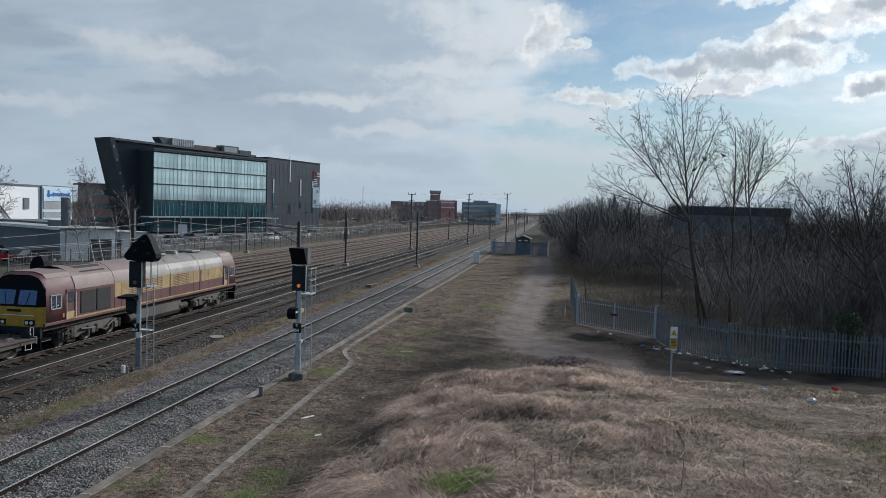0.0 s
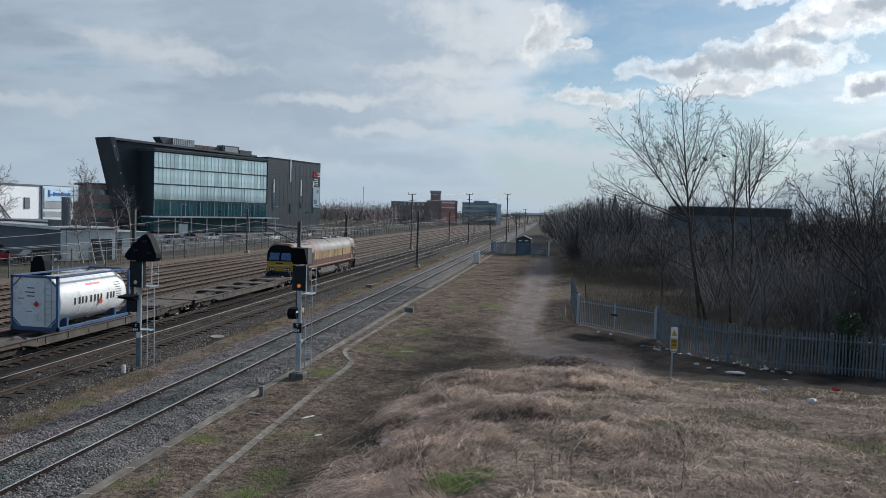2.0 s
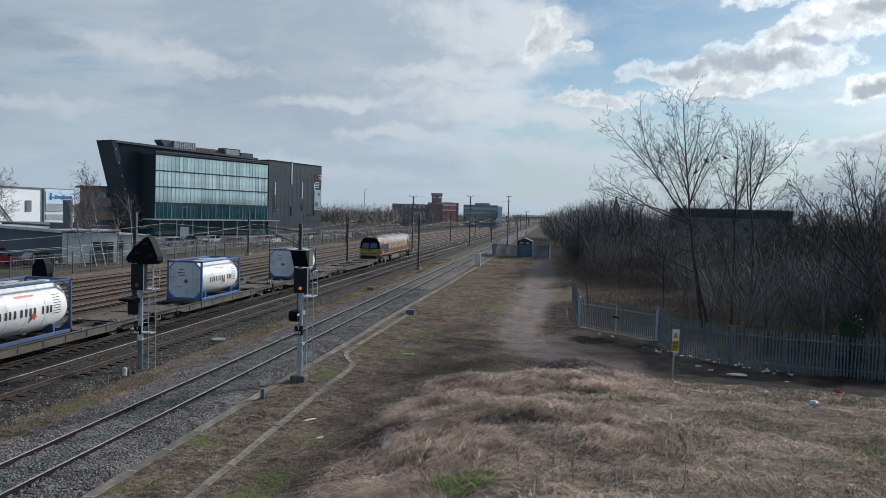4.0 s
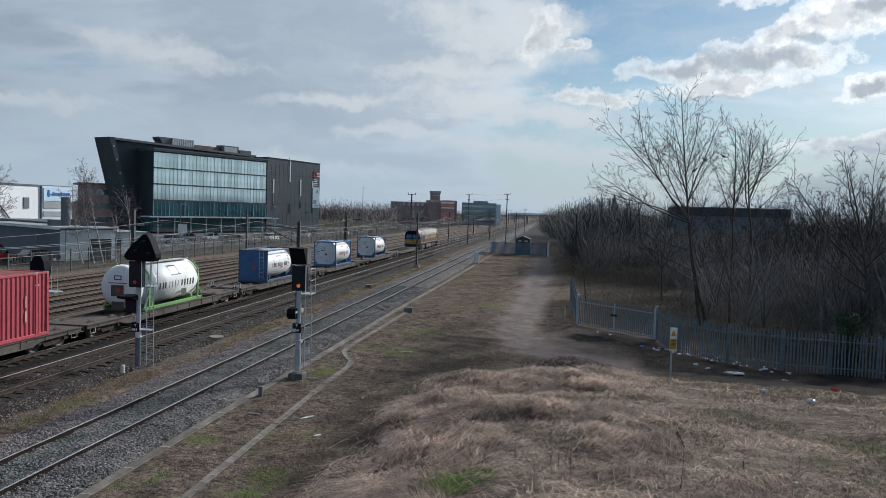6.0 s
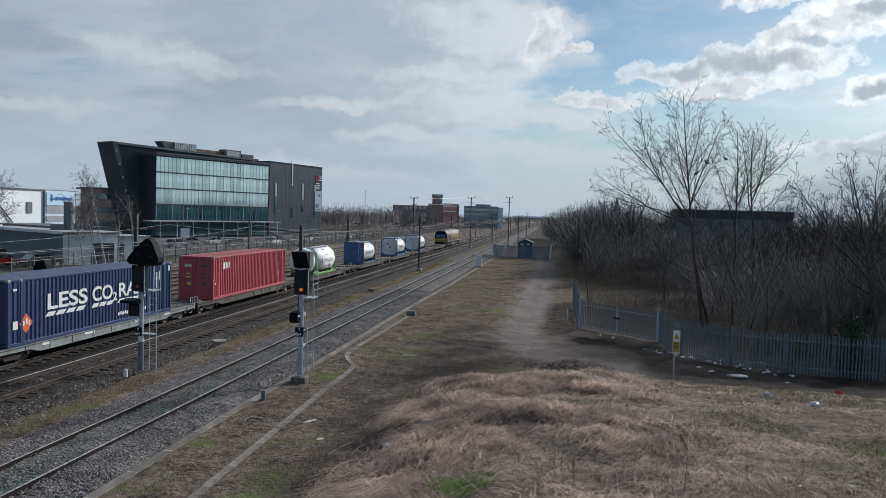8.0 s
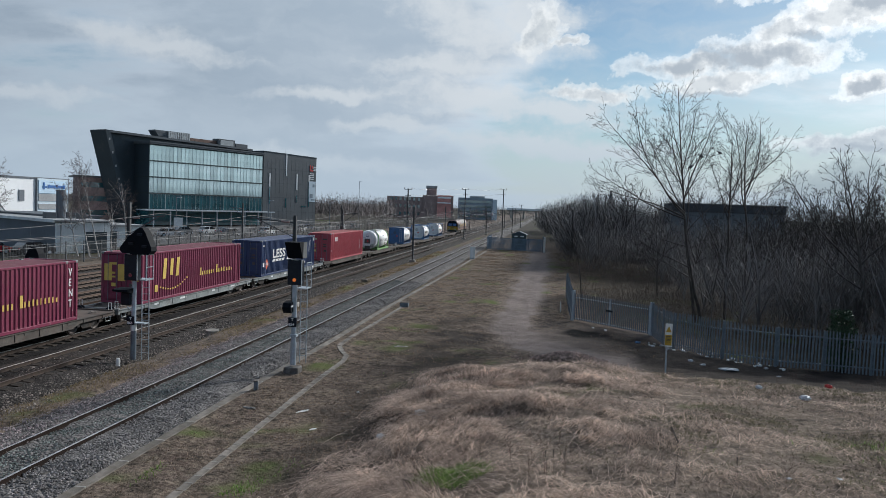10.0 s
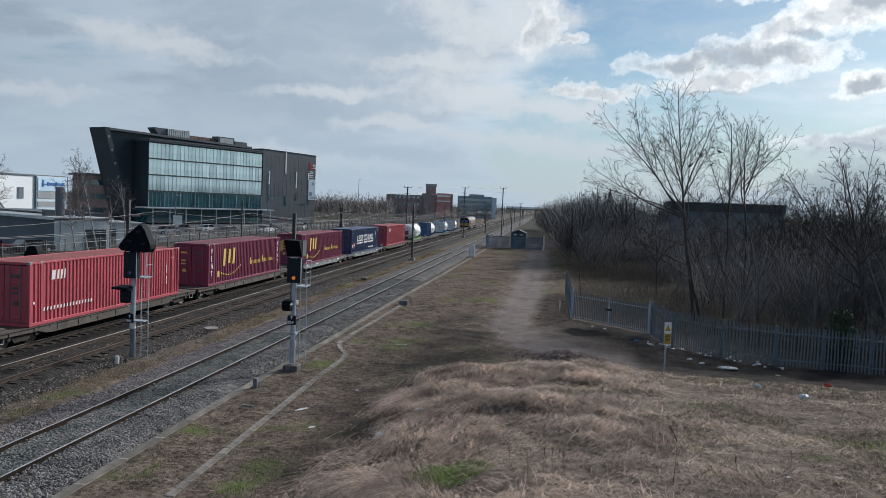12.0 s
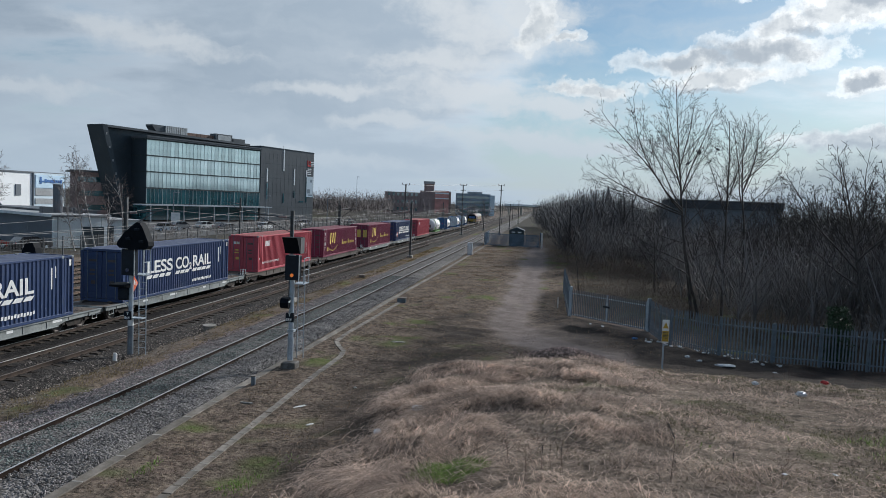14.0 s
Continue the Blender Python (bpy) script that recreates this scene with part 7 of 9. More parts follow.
def small_fixtures():
    for x, y, s, lab in ((-9.95, 52.9, (0.6, 0.5, 0.32), "dark cable joint box beside the ballast"), (-10.7, 27.2, (0.15, 0.15, 0.38), "small concrete marker block by the track")):
        t = thing("cable_box", lab, "cable box", pose(x, y, -0.25, 0, 0, 5))
        part("body", boxes(((0, 0, s[2] / 2), s), bevel=0.03), GALV_DULL, t)
        part("lid", boxes(((0, 0, s[2] + 0.02), (s[0] + 0.04, s[1] + 0.04, 0.04)), bevel=0.01), TROUGH, t)
    t = thing("location_cabinet", "white-grey lineside cabinet beside the near track", "cabinet", pose(-10.5, 106, -0.25))
    part("body", boxes(((0, 0, 0.9), (0.7, 0.5, 1.7)), bevel=0.03), GALV, t)
    part("door", boxes(((0, -0.27, 0.95), (0.6, 0.03, 1.5)), bevel=0.01), WHITE, t)
    part("leg", boxes(((-0.25, 0, 0.1), (0.12, 0.4, 0.3)), ((0.25, 0, 0.1), (0.12, 0.4, 0.3))), GALV_DULL, t)
    t = thing("marker_post", "short white marker post in the verge", "post", pose(-17.7, 29.5, -0.22, 2, 3))
    part("post", rods(((0, 0, 0), (0, 0, 0.3), 0.085), ((0, 0, 0.3), (0, 0, 0.33), 0.065), n=12), WHITE, t)
    t = thing("manhole_cover", "round pale concrete chamber cover in the verge", "cover", pose(-17.68, 38.5, -0.17, 3, 2))
    part("cover", rods(((0, 0, 0), (0, 0, 0.07), 0.36), n=24), CONCRETE, t)
    part("chamber", rods(((0, 0, -0.3), (0, 0, 0.0), 0.3), n=20), CONCRETE, t)
    t = thing("concrete_block", "small dark concrete block in the verge", "block", pose(-16.6, 68, -0.12, 0, 4, 12))
    part("block", boxes(((0, 0, 0.05), (0.55, 0.5, 0.26)), bevel=0.03), TROUGH, t)


plain_signal(), feather_signal(), far_signal()
for mx, my, mt, ma in MASTS:
    ohl_mast(mx, my, mt, ma)
wires()
gate(), warning_sign(), relay_compound(), small_fixtures()
palisade(fence_line(((6.2, 45.8), (6.8, 41.9), (8.8, 39.2), (11.1, 38.2), (15.3, 37.9), (26, 37.2)), 2.4), 1.95, "weathered grey palisade fence beside the rough road")
palisade(fence_line(((1.75, 50.8), (1.7, 66)), 2.6), 1.9, "weathered palisade fence running along the path")
trough_lids("cable_trough_edge", KERB, "flat concrete kerb slabs along the ballast", 0.32, 1.9, 0.25)
trough_lids("cable_trough_field", TROUGH_LINE, "sunken concrete trough lids across the field", 0.25, 0.56, 0.4)

# ---------------------------------------------------------------- trees, scrub and grass
BARK = mat("grey_brown_bark", (0.085, 0.073, 0.065), 0.9, 0, 0.3, 1.5, second=(0.036, 0.031, 0.028), bump=0.01, bump_scale=20)
TWIG_DIM = mat("wood_twigs_in_haze", (0.13, 0.123, 0.122), 0.9, 0, 0.3, 0.2, second=(0.088, 0.085, 0.087), island=0.3)
TWIG = mat("winter_twigs", (0.18, 0.163, 0.155), 0.9, 0, 0.2, 0.3, second=(0.135, 0.125, 0.124), island=0.2)
TREE_TWIG = mat("dark_tree_twigs", (0.045, 0.037, 0.034), 0.9, 0, 0.3, 0.5, second=(0.03, 0.026, 0.025))
TWIG_BROWN = mat("bramble_stems", (0.15, 0.108, 0.086), 0.9, 0, 0.3, 0.5, second=(0.09, 0.07, 0.058), island=0.25)
# paler than the twigs, to put light into the self-shadowed lower wood
THICKET = mat("brightened_thicket_stems", (0.20, 0.175, 0.145), 0.9, 0, 0.2, 0.3, second=(0.14, 0.125, 0.11), island=0.2)
BIRCH = mat("birch_bark", (0.50, 0.47, 0.44), 0.8, 0, 0.25, 2, stain=0.6, stain_colour=(0.10, 0.085, 0.08))
EVERGREEN = mat("dark_evergreen_leaf", (0.03, 0.06, 0.025), 0.7, 0, 0.3, 2, island=0.4)
DEAD_WEED = mat("dead_weed_stems", (0.13, 0.075, 0.06), 0.9, 0, 0.3, 2, second=(0.08, 0.05, 0.042))
BIRCH_TWIG = mat("purplish_birch_twigs", (0.19, 0.15, 0.14), 0.9, 0, 0.3, 0.5, second=(0.13, 0.105, 0.10))
FAR_TWIG = mat("distant_bare_trees", (0.19, 0.16, 0.152), 0.95, 0, 0.25, 0.1, second=(0.135, 0.12, 0.12), island=0.2)
STRAW = mat("dry_grass_blades", (0.65, 0.51, 0.42), 0.9, 0, 0.25, 0.6, second=(0.27, 0.212, 0.18), island=0.85, spec=0.2)
STRAW_SHORT = mat("short_winter_grass", (0.27, 0.192, 0.135), 0.9, 0, 0.25, 0.4, second=(0.14, 0.11, 0.075), island=0.6, spec=0.2)


def let_light_through(m, share_of_light):
    """Thin blades pass some of the light that falls on their far side."""
    nt = m.node_tree
    N, L = nt.nodes.new, nt.links.new
    b, out = nt.nodes["Principled BSDF"], nt.nodes["Material Output"]
    tr, mx = N("ShaderNodeBsdfTranslucent"), N("ShaderNodeMixShader")
    L(b.inputs["Base Color"].links[0].from_socket, tr.inputs["Color"])
    mx.inputs[0].default_value = share_of_light
    L(b.outputs[0], mx.inputs[1]), L(tr.outputs[0], mx.inputs[2])
    L(mx.outputs[0], out.inputs["Surface"])


VERGE = mat("yellowed_verge_grass", (0.27, 0.205, 0.115), 0.9, 0, 0.25, 0.4, second=(0.15, 0.12, 0.07), island=0.5, spec=0.2)
GREEN_BLADE = mat("green_grass_blades", (0.17, 0.30, 0.06), 0.8, 0, 0.25, 0.6, second=(0.15, 0.18, 0.065), island=0.4, spec=0.25)

WEED_BLADE = mat("grey_green_weeds", (0.165, 0.155, 0.088), 0.85, 0, 0.25, 0.6, second=(0.125, 0.10, 0.075), island=0.5, spec=0.2)
for _m in (STRAW, WEED_BLADE, STRAW_SHORT, GREEN_BLADE, VERGE):
    let_light_through(_m, 0.4)


def tubes(segs, sides):
    """Tapered tubes from rows of p0, p1, r0, r1, as vertex and face arrays."""
    s = np.asarray(segs, float)
    a, b, r0, r1 = s[:, 0:3], s[:, 3:6], s[:, 6], s[:, 7]
    d = b - a
    d /= np.maximum(np.linalg.norm(d, axis=1), 1e-6)[:, None]
    ref = np.where(np.abs(d[:, 2:3]) > 0.9, [[1.0, 0, 0]], [[0, 0, 1.0]])
    u = np.cross(d, ref)
    u /= np.linalg.norm(u, axis=1)[:, None]
    v = np.cross(d, u)
    ang = 2 * np.pi * np.arange(sides) / sides
    ring = u[:, None, :] * np.cos(ang)[None, :, None] + v[:, None, :] * np.sin(ang)[None, :, None]
    V = np.concatenate([a[:, None, :] + ring * r0[:, None, None], b[:, None, :] + ring * r1[:, None, None]], 1)
    n = len(s)
    k = np.arange(sides)
    q = np.stack([k, (k + 1) % sides, sides + (k + 1) % sides, sides + k], -1)
    F = (np.arange(n) * 2 * sides)[:, None, None] + q[None]
    return V.reshape(-1, 3), F.reshape(-1, 4)


def branch(rng, out, p, d, length, r, level, lift, wild, depth=0, least=0.0105):
    """Grows one limb and its offspring into out, a list of (level, segment)."""
    n = 5 if depth < 2 else 3
    pts, rad = [np.array(p, float)], [r]
    d = np.array(d, float)
    for i in range(n):
        d = d + rng.normal(0, wild, 3) + np.array([0, 0, lift])
        d /= np.linalg.norm(d)
        pts.append(pts[-1] + d * length / n)
        rad.append(max(r * (1 - (i + 1) / n * 0.78), least))
    for i in range(n):
        out.append((depth, (*pts[i], *pts[i + 1], rad[i], rad[i + 1])))
    if depth >= level:
        return
    kids = rng.integers(8, 12) if depth == 0 else (rng.integers(4, 7) if depth == 1 else rng.integers(2, 4))
    for j in range(kids):
        f = rng.uniform(0.30 if depth < 2 else 0.15, 1.0 if depth < 2 else 0.85) * n
        i = min(int(f), n - 1)
        w = f - i
        q = pts[i] * (1 - w) + pts[i + 1] * w
        axis = pts[i + 1] - pts[i]
        axis /= np.linalg.norm(axis)
        side = np.cross(axis, rng.normal(0, 1, 3))
        side /= max(np.linalg.norm(side), 1e-6)
        c = rng.uniform(0.32, 0.72)
        branch(rng, out, q, axis * math.cos(c) + side * math.sin(c), length * (rng.uniform(0.36, 0.56) * (1.2 - 0.75 * f / n) if depth < 2 else rng.uniform(0.5, 0.75)), (rad[i] * (1 - w) + rad[i + 1] * w) * rng.uniform(0.45, 0.65), level, lift, wild * 1.1, depth + 1, least)


def zl(x, y):
    return float(land(x, y))


def grow(rng, out, p, d, length, r, depth, levels, up, wild, least, bare=0.3, full=1.0):
    """A limb that bends towards the light, with side shoots that shorten to its tip."""
    n = max(3, min(10, int(length / 0.5)))
    pts, rad = [np.array(p, float)], [r]
    d = np.array(d, float)
    d /= np.linalg.norm(d)
    for i in range(n):
        d = d + rng.normal(0, wild, 3) + np.array([0, 0, up * (0.4 + i / n)])
        d /= np.linalg.norm(d)
        pts.append(pts[-1] + d * length / n)
        rad.append(max(r * (1 - 0.85 * (i + 1) / n), least))
    for i in range(n):
        out.append((depth, (*pts[i], *pts[i + 1], rad[i], rad[i + 1])))
    if depth >= levels:
        return
    shoots = max(2, round(length * full * (1.5, 2.0, 3.4, 5.0)[min(depth, 3)] * (1 - bare)))
    turn = rng.uniform(0, 6.28)
    for j in range(shoots):
        f = bare + (0.99 - bare) * (j + rng.uniform(0.1, 0.9)) / shoots
        i = min(int(f * n), n - 1)
        w = f * n - i
        axis = pts[i + 1] - pts[i]
        axis /= np.linalg.norm(axis)
        turn += 2.4 + rng.normal(0, 0.5)
        u = np.cross(axis, (0.3, 0.9, 0.1))
        u /= np.linalg.norm(u)
        v = np.cross(axis, u)
        a = rng.uniform(0.45, 0.95)
        way = axis * math.cos(a) + (u * math.cos(turn) + v * math.sin(turn)) * math.sin(a)
        grow(rng, out, pts[i] * (1 - w) + pts[i + 1] * w, way, max(0.22, length * (0.12 + 0.38 * (1 - f)) * rng.uniform(0.6, 1.3)), (rad[i] * (1 - w) + rad[i + 1] * w) * rng.uniform(0.4, 0.6),
             depth + 1, levels, up, wild * 1.15, least, 0.12, full)


def limbed_tree(name, label, seed, m, limbs, bark, twig, least=0.009, levels=3, up=0.05, wild=0.07, full=1.0, category="tree"):
    """limbs: the stem first; rows of the height of the root, lean along x and y per metre of rise, length, radius, bare share."""
    rng = np.random.default_rng(seed)
    out = []
    stem = []
    for z, lx, ly, length, r, bare in limbs:
        p = (0, 0, z)
        for a in stem:                                   # a limb springs from the stem at its height
            if a[2] <= z <= a[5]:
                p = tuple(a[k] + (a[k + 3] - a[k]) * (z - a[2]) / max(a[5] - a[2], 1e-3) for k in range(3))
        grow(rng, out, p, (lx, ly, 1), length, r, 0, levels, up if stem else 0.0, wild if stem else wild * 0.6, least, bare, full)
        stem = stem or [a for d, a in out if d == 0]
    t = thing(name, label, category, m)
    V, F = tubes([s for d, s in out if d == 0], 8)
    raw("trunk", V, F, bark, t, smooth=True)
    V, F = tubes([s for d, s in out if d == 1], 5)
    V2, F2 = tubes([s for d, s in out if d >= 2], 3)
    raw("crown", np.concatenate([V2, V]), np.concatenate([F2, F + len(V2)]), twig, t)
    return t


def trees_by_fence():
    # the leaning tree: a trunk that forks over the scrub and sweeps towards the path
    limbed_tree("ash_tree", "tall bare forked tree leaning over the scrub", 3, pose(10.3, 52.0, zl(10.3, 52)), (
        (-0.2, -0.33, 0, 8.3, 0.13, 0.75), (7.0, -2.6, -0.1, 6.9, 0.055, 0.2), (7.2, -1.3, 0.1, 8.6, 0.06, 0.3), (7.4, -0.85, -0.15, 8.0, 0.055, 0.3), (7.1, -1.8, 0.2, 7.2, 0.045, 0.3),
        (7.0, -0.45, 0.2, 7.6, 0.05, 0.3), (6.2, 0.02, 0.2, 6.3, 0.045, 0.3), (3.8, -2.6, -0.2, 4.6, 0.045, 0.35), (3.0, -1.6, -0.6, 4.4, 0.04, 0.4), (5.2, -3.4, -0.1, 4.0, 0.035, 0.3)), BARK, TREE_TWIG, least=0.0075, up=0.035, wild=0.075, full=1.5)
    limbed_tree("ash_tree", "tall straight bare tree with a narrow crown", 8, pose(10.3, 54.5, zl(10.3, 54.5)), (
        (-0.2, -0.09, 0, 15.9, 0.125, 0.5), (8.2, 0.30, 0.1, 6.6, 0.06, 0.3), (8.8, -0.42, -0.2, 5.6, 0.05, 0.3), (10.2, 0.22, -0.2, 4.8, 0.045, 0.25), (6.0, 0.55, 0.2, 5.4, 0.045, 0.35), (11.0, -0.3, 0.2, 4.0, 0.04, 0.3)), BARK, TREE_TWIG, least=0.0075, up=0.03, wild=0.055, full=1.6)
    limbed_tree("ash_tree", "bare tree with two upright stems behind the fence", 12, pose(12.5, 55.5, zl(12.5, 55.5)), (
        (-0.2, -0.01, 0, 13.9, 0.12, 0.5), (2.6, -0.20, 0.1, 9.0, 0.06, 0.45), (8.2, 0.33, -0.1, 4.9, 0.045, 0.3), (7.4, -0.5, 0.2, 4.4, 0.04, 0.3)), BARK, TREE_TWIG, least=0.0075, up=0.035, wild=0.065, full=1.6)
    limbed_tree("ash_tree", "bare tree that spreads into a fan behind the fence", 17, pose(13.5, 55.0, zl(13.5, 55)), (
        (-0.2, 0.01, 0, 13.6, 0.12, 0.55), (8.6, 0.42, 0.1, 6.0, 0.055, 0.25), (7.6, -0.3, -0.1, 6.0, 0.05, 0.3), (9.2, 0.75, -0.2, 4.9, 0.04, 0.3), (6.4, 0.8, 0.3, 4.2, 0.04, 0.3)), BARK, TREE_TWIG, least=0.0075, up=0.045, wild=0.07, full=1.6)
    limbed_tree("ash_tree", "broad bare tree with arching limbs at the wood's edge", 23, pose(18.3, 46.0, zl(18.3, 46)), (
        (-0.2, -0.08, 0, 11.0, 0.14, 0.45), (4.2, -0.75, 0.1, 7.2, 0.07, 0.3), (4.8, 0.6, 0.0, 7.0, 0.07, 0.3), (6.0, -0.45, -0.2, 5.8, 0.055, 0.3), (3.4, -1.5, 0.2, 5.4, 0.05, 0.3), (5.4, 0.25, 0.3, 6.0, 0.055, 0.3)), BARK, TREE_TWIG, up=0.05, wild=0.085, full=1.5)
    spots = ((61, 17.2, 63.0, 9.4), (62, 19.6, 68.0, 9.8), (63, 22.8, 69.0, 10.4), (64, 25.4, 67.0, 11.0), (65, 20.8, 58.0, 10.0), (66, 19.4, 52.5, 9.0), (67, 23.6, 54.5, 11.2), (41, 20.6, 65.0, 9.6), (42, 22.4, 62.0, 10.6), (43, 18.2, 60.0, 9.2), (44, 24.5, 64.0, 11.2),
             (45, 22.0, 52.0, 10.4), (46, 27.5, 57.0, 12.0), (47, 16.4, 66.0, 9.0), (48, 30.0, 62.0, 11.6), (24, 20.5, 55.0, 10.0), (29, 24.5, 58.0, 10.6), (37, 26.5, 50.0, 10.8), (49, 21.6, 49.0, 11.0), (71, 15.8, 59.5, 8.2), (72, 17.4, 57.0, 8.6), (73, 14.6, 63.0, 8.4), (74, 12.0, 66.0, 8.2), (75, 9.6, 68.0, 8.0), (76, 22.5, 76.0, 11.2), (77, 24.2, 74.0, 11.5), (78, 25.8, 77.0, 11.0), (79, 21.6, 80.0, 10.6), (80, 27.4, 79.0, 11.8))
    for seed, x, y, h in spots:
        r = random.Random(seed)
        limbs = [(-0.2, r.uniform(-0.12, 0.12), 0, h * 0.94, 0.07, 0.4)]
        for k in range(5):
            limbs.append((h * r.uniform(0.12, 0.42), r.choice((-1, 1)) * r.uniform(0.25, 0.85), r.uniform(-0.5, 0.5), h * r.uniform(0.40, 0.58), 0.042, 0.25))
        limbed_tree("ash_tree", "bare tree with ragged twigs in the wood", seed, pose(x, y, zl(x, y)), limbs, BARK, TREE_TWIG, least=0.0135, up=0.05, wild=0.10, full=1.1)
    limbed_tree("sapling", "thin bare sapling behind the gate", 31, pose(2.85, 62.0, zl(2.85, 62.0)), ((-0.1, -0.06, 0, 5.6, 0.05, 0.25),), BARK, TWIG_BROWN, levels=2, up=0.03)
    for i, (x, y, h, lean) in enumerate(((-50.4, 80.0, 11.6, -0.22), (-51.6, 80.0, 9.4, -0.20), (-61.6, 76.0, 10.4, 0.1), (-50.6, 86.0, 8.8, -0.08), (-51.4, 84.0, 6.4, -0.03), (-52.6, 79.4, 8.2, -0.34))):
        r = random.Random(90 + i)
        limbs = [(-0.1, lean, 0, h, 0.09, 0.35)] + [(h * f, r.uniform(-0.5, 0.5) + lean, r.uniform(-0.4, 0.4), h * 0.34, 0.03, 0.15) for f in (0.45, 0.55, 0.62, 0.7)]
        limbed_tree("birch_tree", "slender bare silver birch beside the car park", 51 + i, pose(x, y, zl(x, y)), limbs, BIRCH, BIRCH_TWIG, least=0.012, up=-0.01, wild=0.075, full=1.6)


def sapling_kind(seed, n_twigs, tall):
    """Rows of thin segments for one bush or sapling of height 1, to be scaled."""
    rng = np.random.default_rng(seed)
    out = []
    for s in range(rng.integers(2, 5)):
        a = rng.uniform(0, 2 * math.pi)
        branch(rng, out, (0.05 * math.cos(a), 0.05 * math.sin(a), 0), (0.35 * math.cos(a), 0.35 * math.sin(a), 1), tall * rng.uniform(0.7, 1), 0.008, 2, 0.10, 0.15, 0, 0.0012)
    top = max(s[5] for d, s in out)
    rows = [tuple(v / top for v in s[:6]) + s[6:] for d, s in out]
    rng.shuffle(rows)
    return np.array(rows[:n_twigs])


def scatter(name, label, category, kinds, places, material, seed, thick=1.0, min_r=0.010, fine=False):
    """One mesh of many bushes: places are rows of x, y, height."""
    rng = np.random.default_rng(seed)
    segs = []
    for x, y, h in places:
        k = kinds[rng.integers(len(kinds))].copy()
        a = rng.uniform(0, 2 * math.pi)
        c, s = math.cos(a), math.sin(a)
        wide = h * rng.uniform(0.75, 1.15)
        for o in (0, 3):
            px, py = k[:, o].copy(), k[:, o + 1].copy()
            k[:, o], k[:, o + 1] = (px * c - py * s) * wide, (px * s + py * c) * wide
            k[:, o + 2] *= h
        k[:, 6:8] = np.maximum(k[:, 6:8] * h * thick, min_r)
        k[:, [0, 3]] += x
        k[:, [1, 4]] += y
        k[:, [2, 5]] += zl(x, y)
        segs.append(k)
    V, F = tubes(np.concatenate(segs), 2 if fine else 3)
    ob = raw(name, V, F[::2] if fine else F, material)
    return tagged(ob, label, category, kind="stuff")


def canopy_kind(seed, n):
    """Rows of segments for one bare round-headed tree of height 1: a stem, limbs and a haze of short twigs."""
    rng = np.random.default_rng(seed)
    rows = [(0, 0, 0, 0.01, 0, 0.5, 0.009, 0.006)]
    for i in range(9):
        a, s = rng.uniform(0, 6.28), rng.uniform(0.08, 0.30)
        z = rng.uniform(0.15, 0.5)
        rows.append((0.01, 0, z, s * math.cos(a), s * math.sin(a), z + rng.uniform(0.25, 0.42), 0.007, 0.003))
    while len(rows) < n:
        q = rng.normal(0, 1, 3)
        q *= rng.random() ** 0.45 / np.linalg.norm(q)
        c = np.array([q[0] * 0.30, q[1] * 0.30, 0.48 + 0.46 * q[2]])
        d = np.array([q[0] * 0.5, q[1] * 0.5, 0.75]) + rng.normal(0, 0.45, 3)
        e = c + d / np.linalg.norm(d) * rng.uniform(0.05, 0.13)
        rows.append((*c, *e, 0.0022, 0.001))
    return np.array(rows)


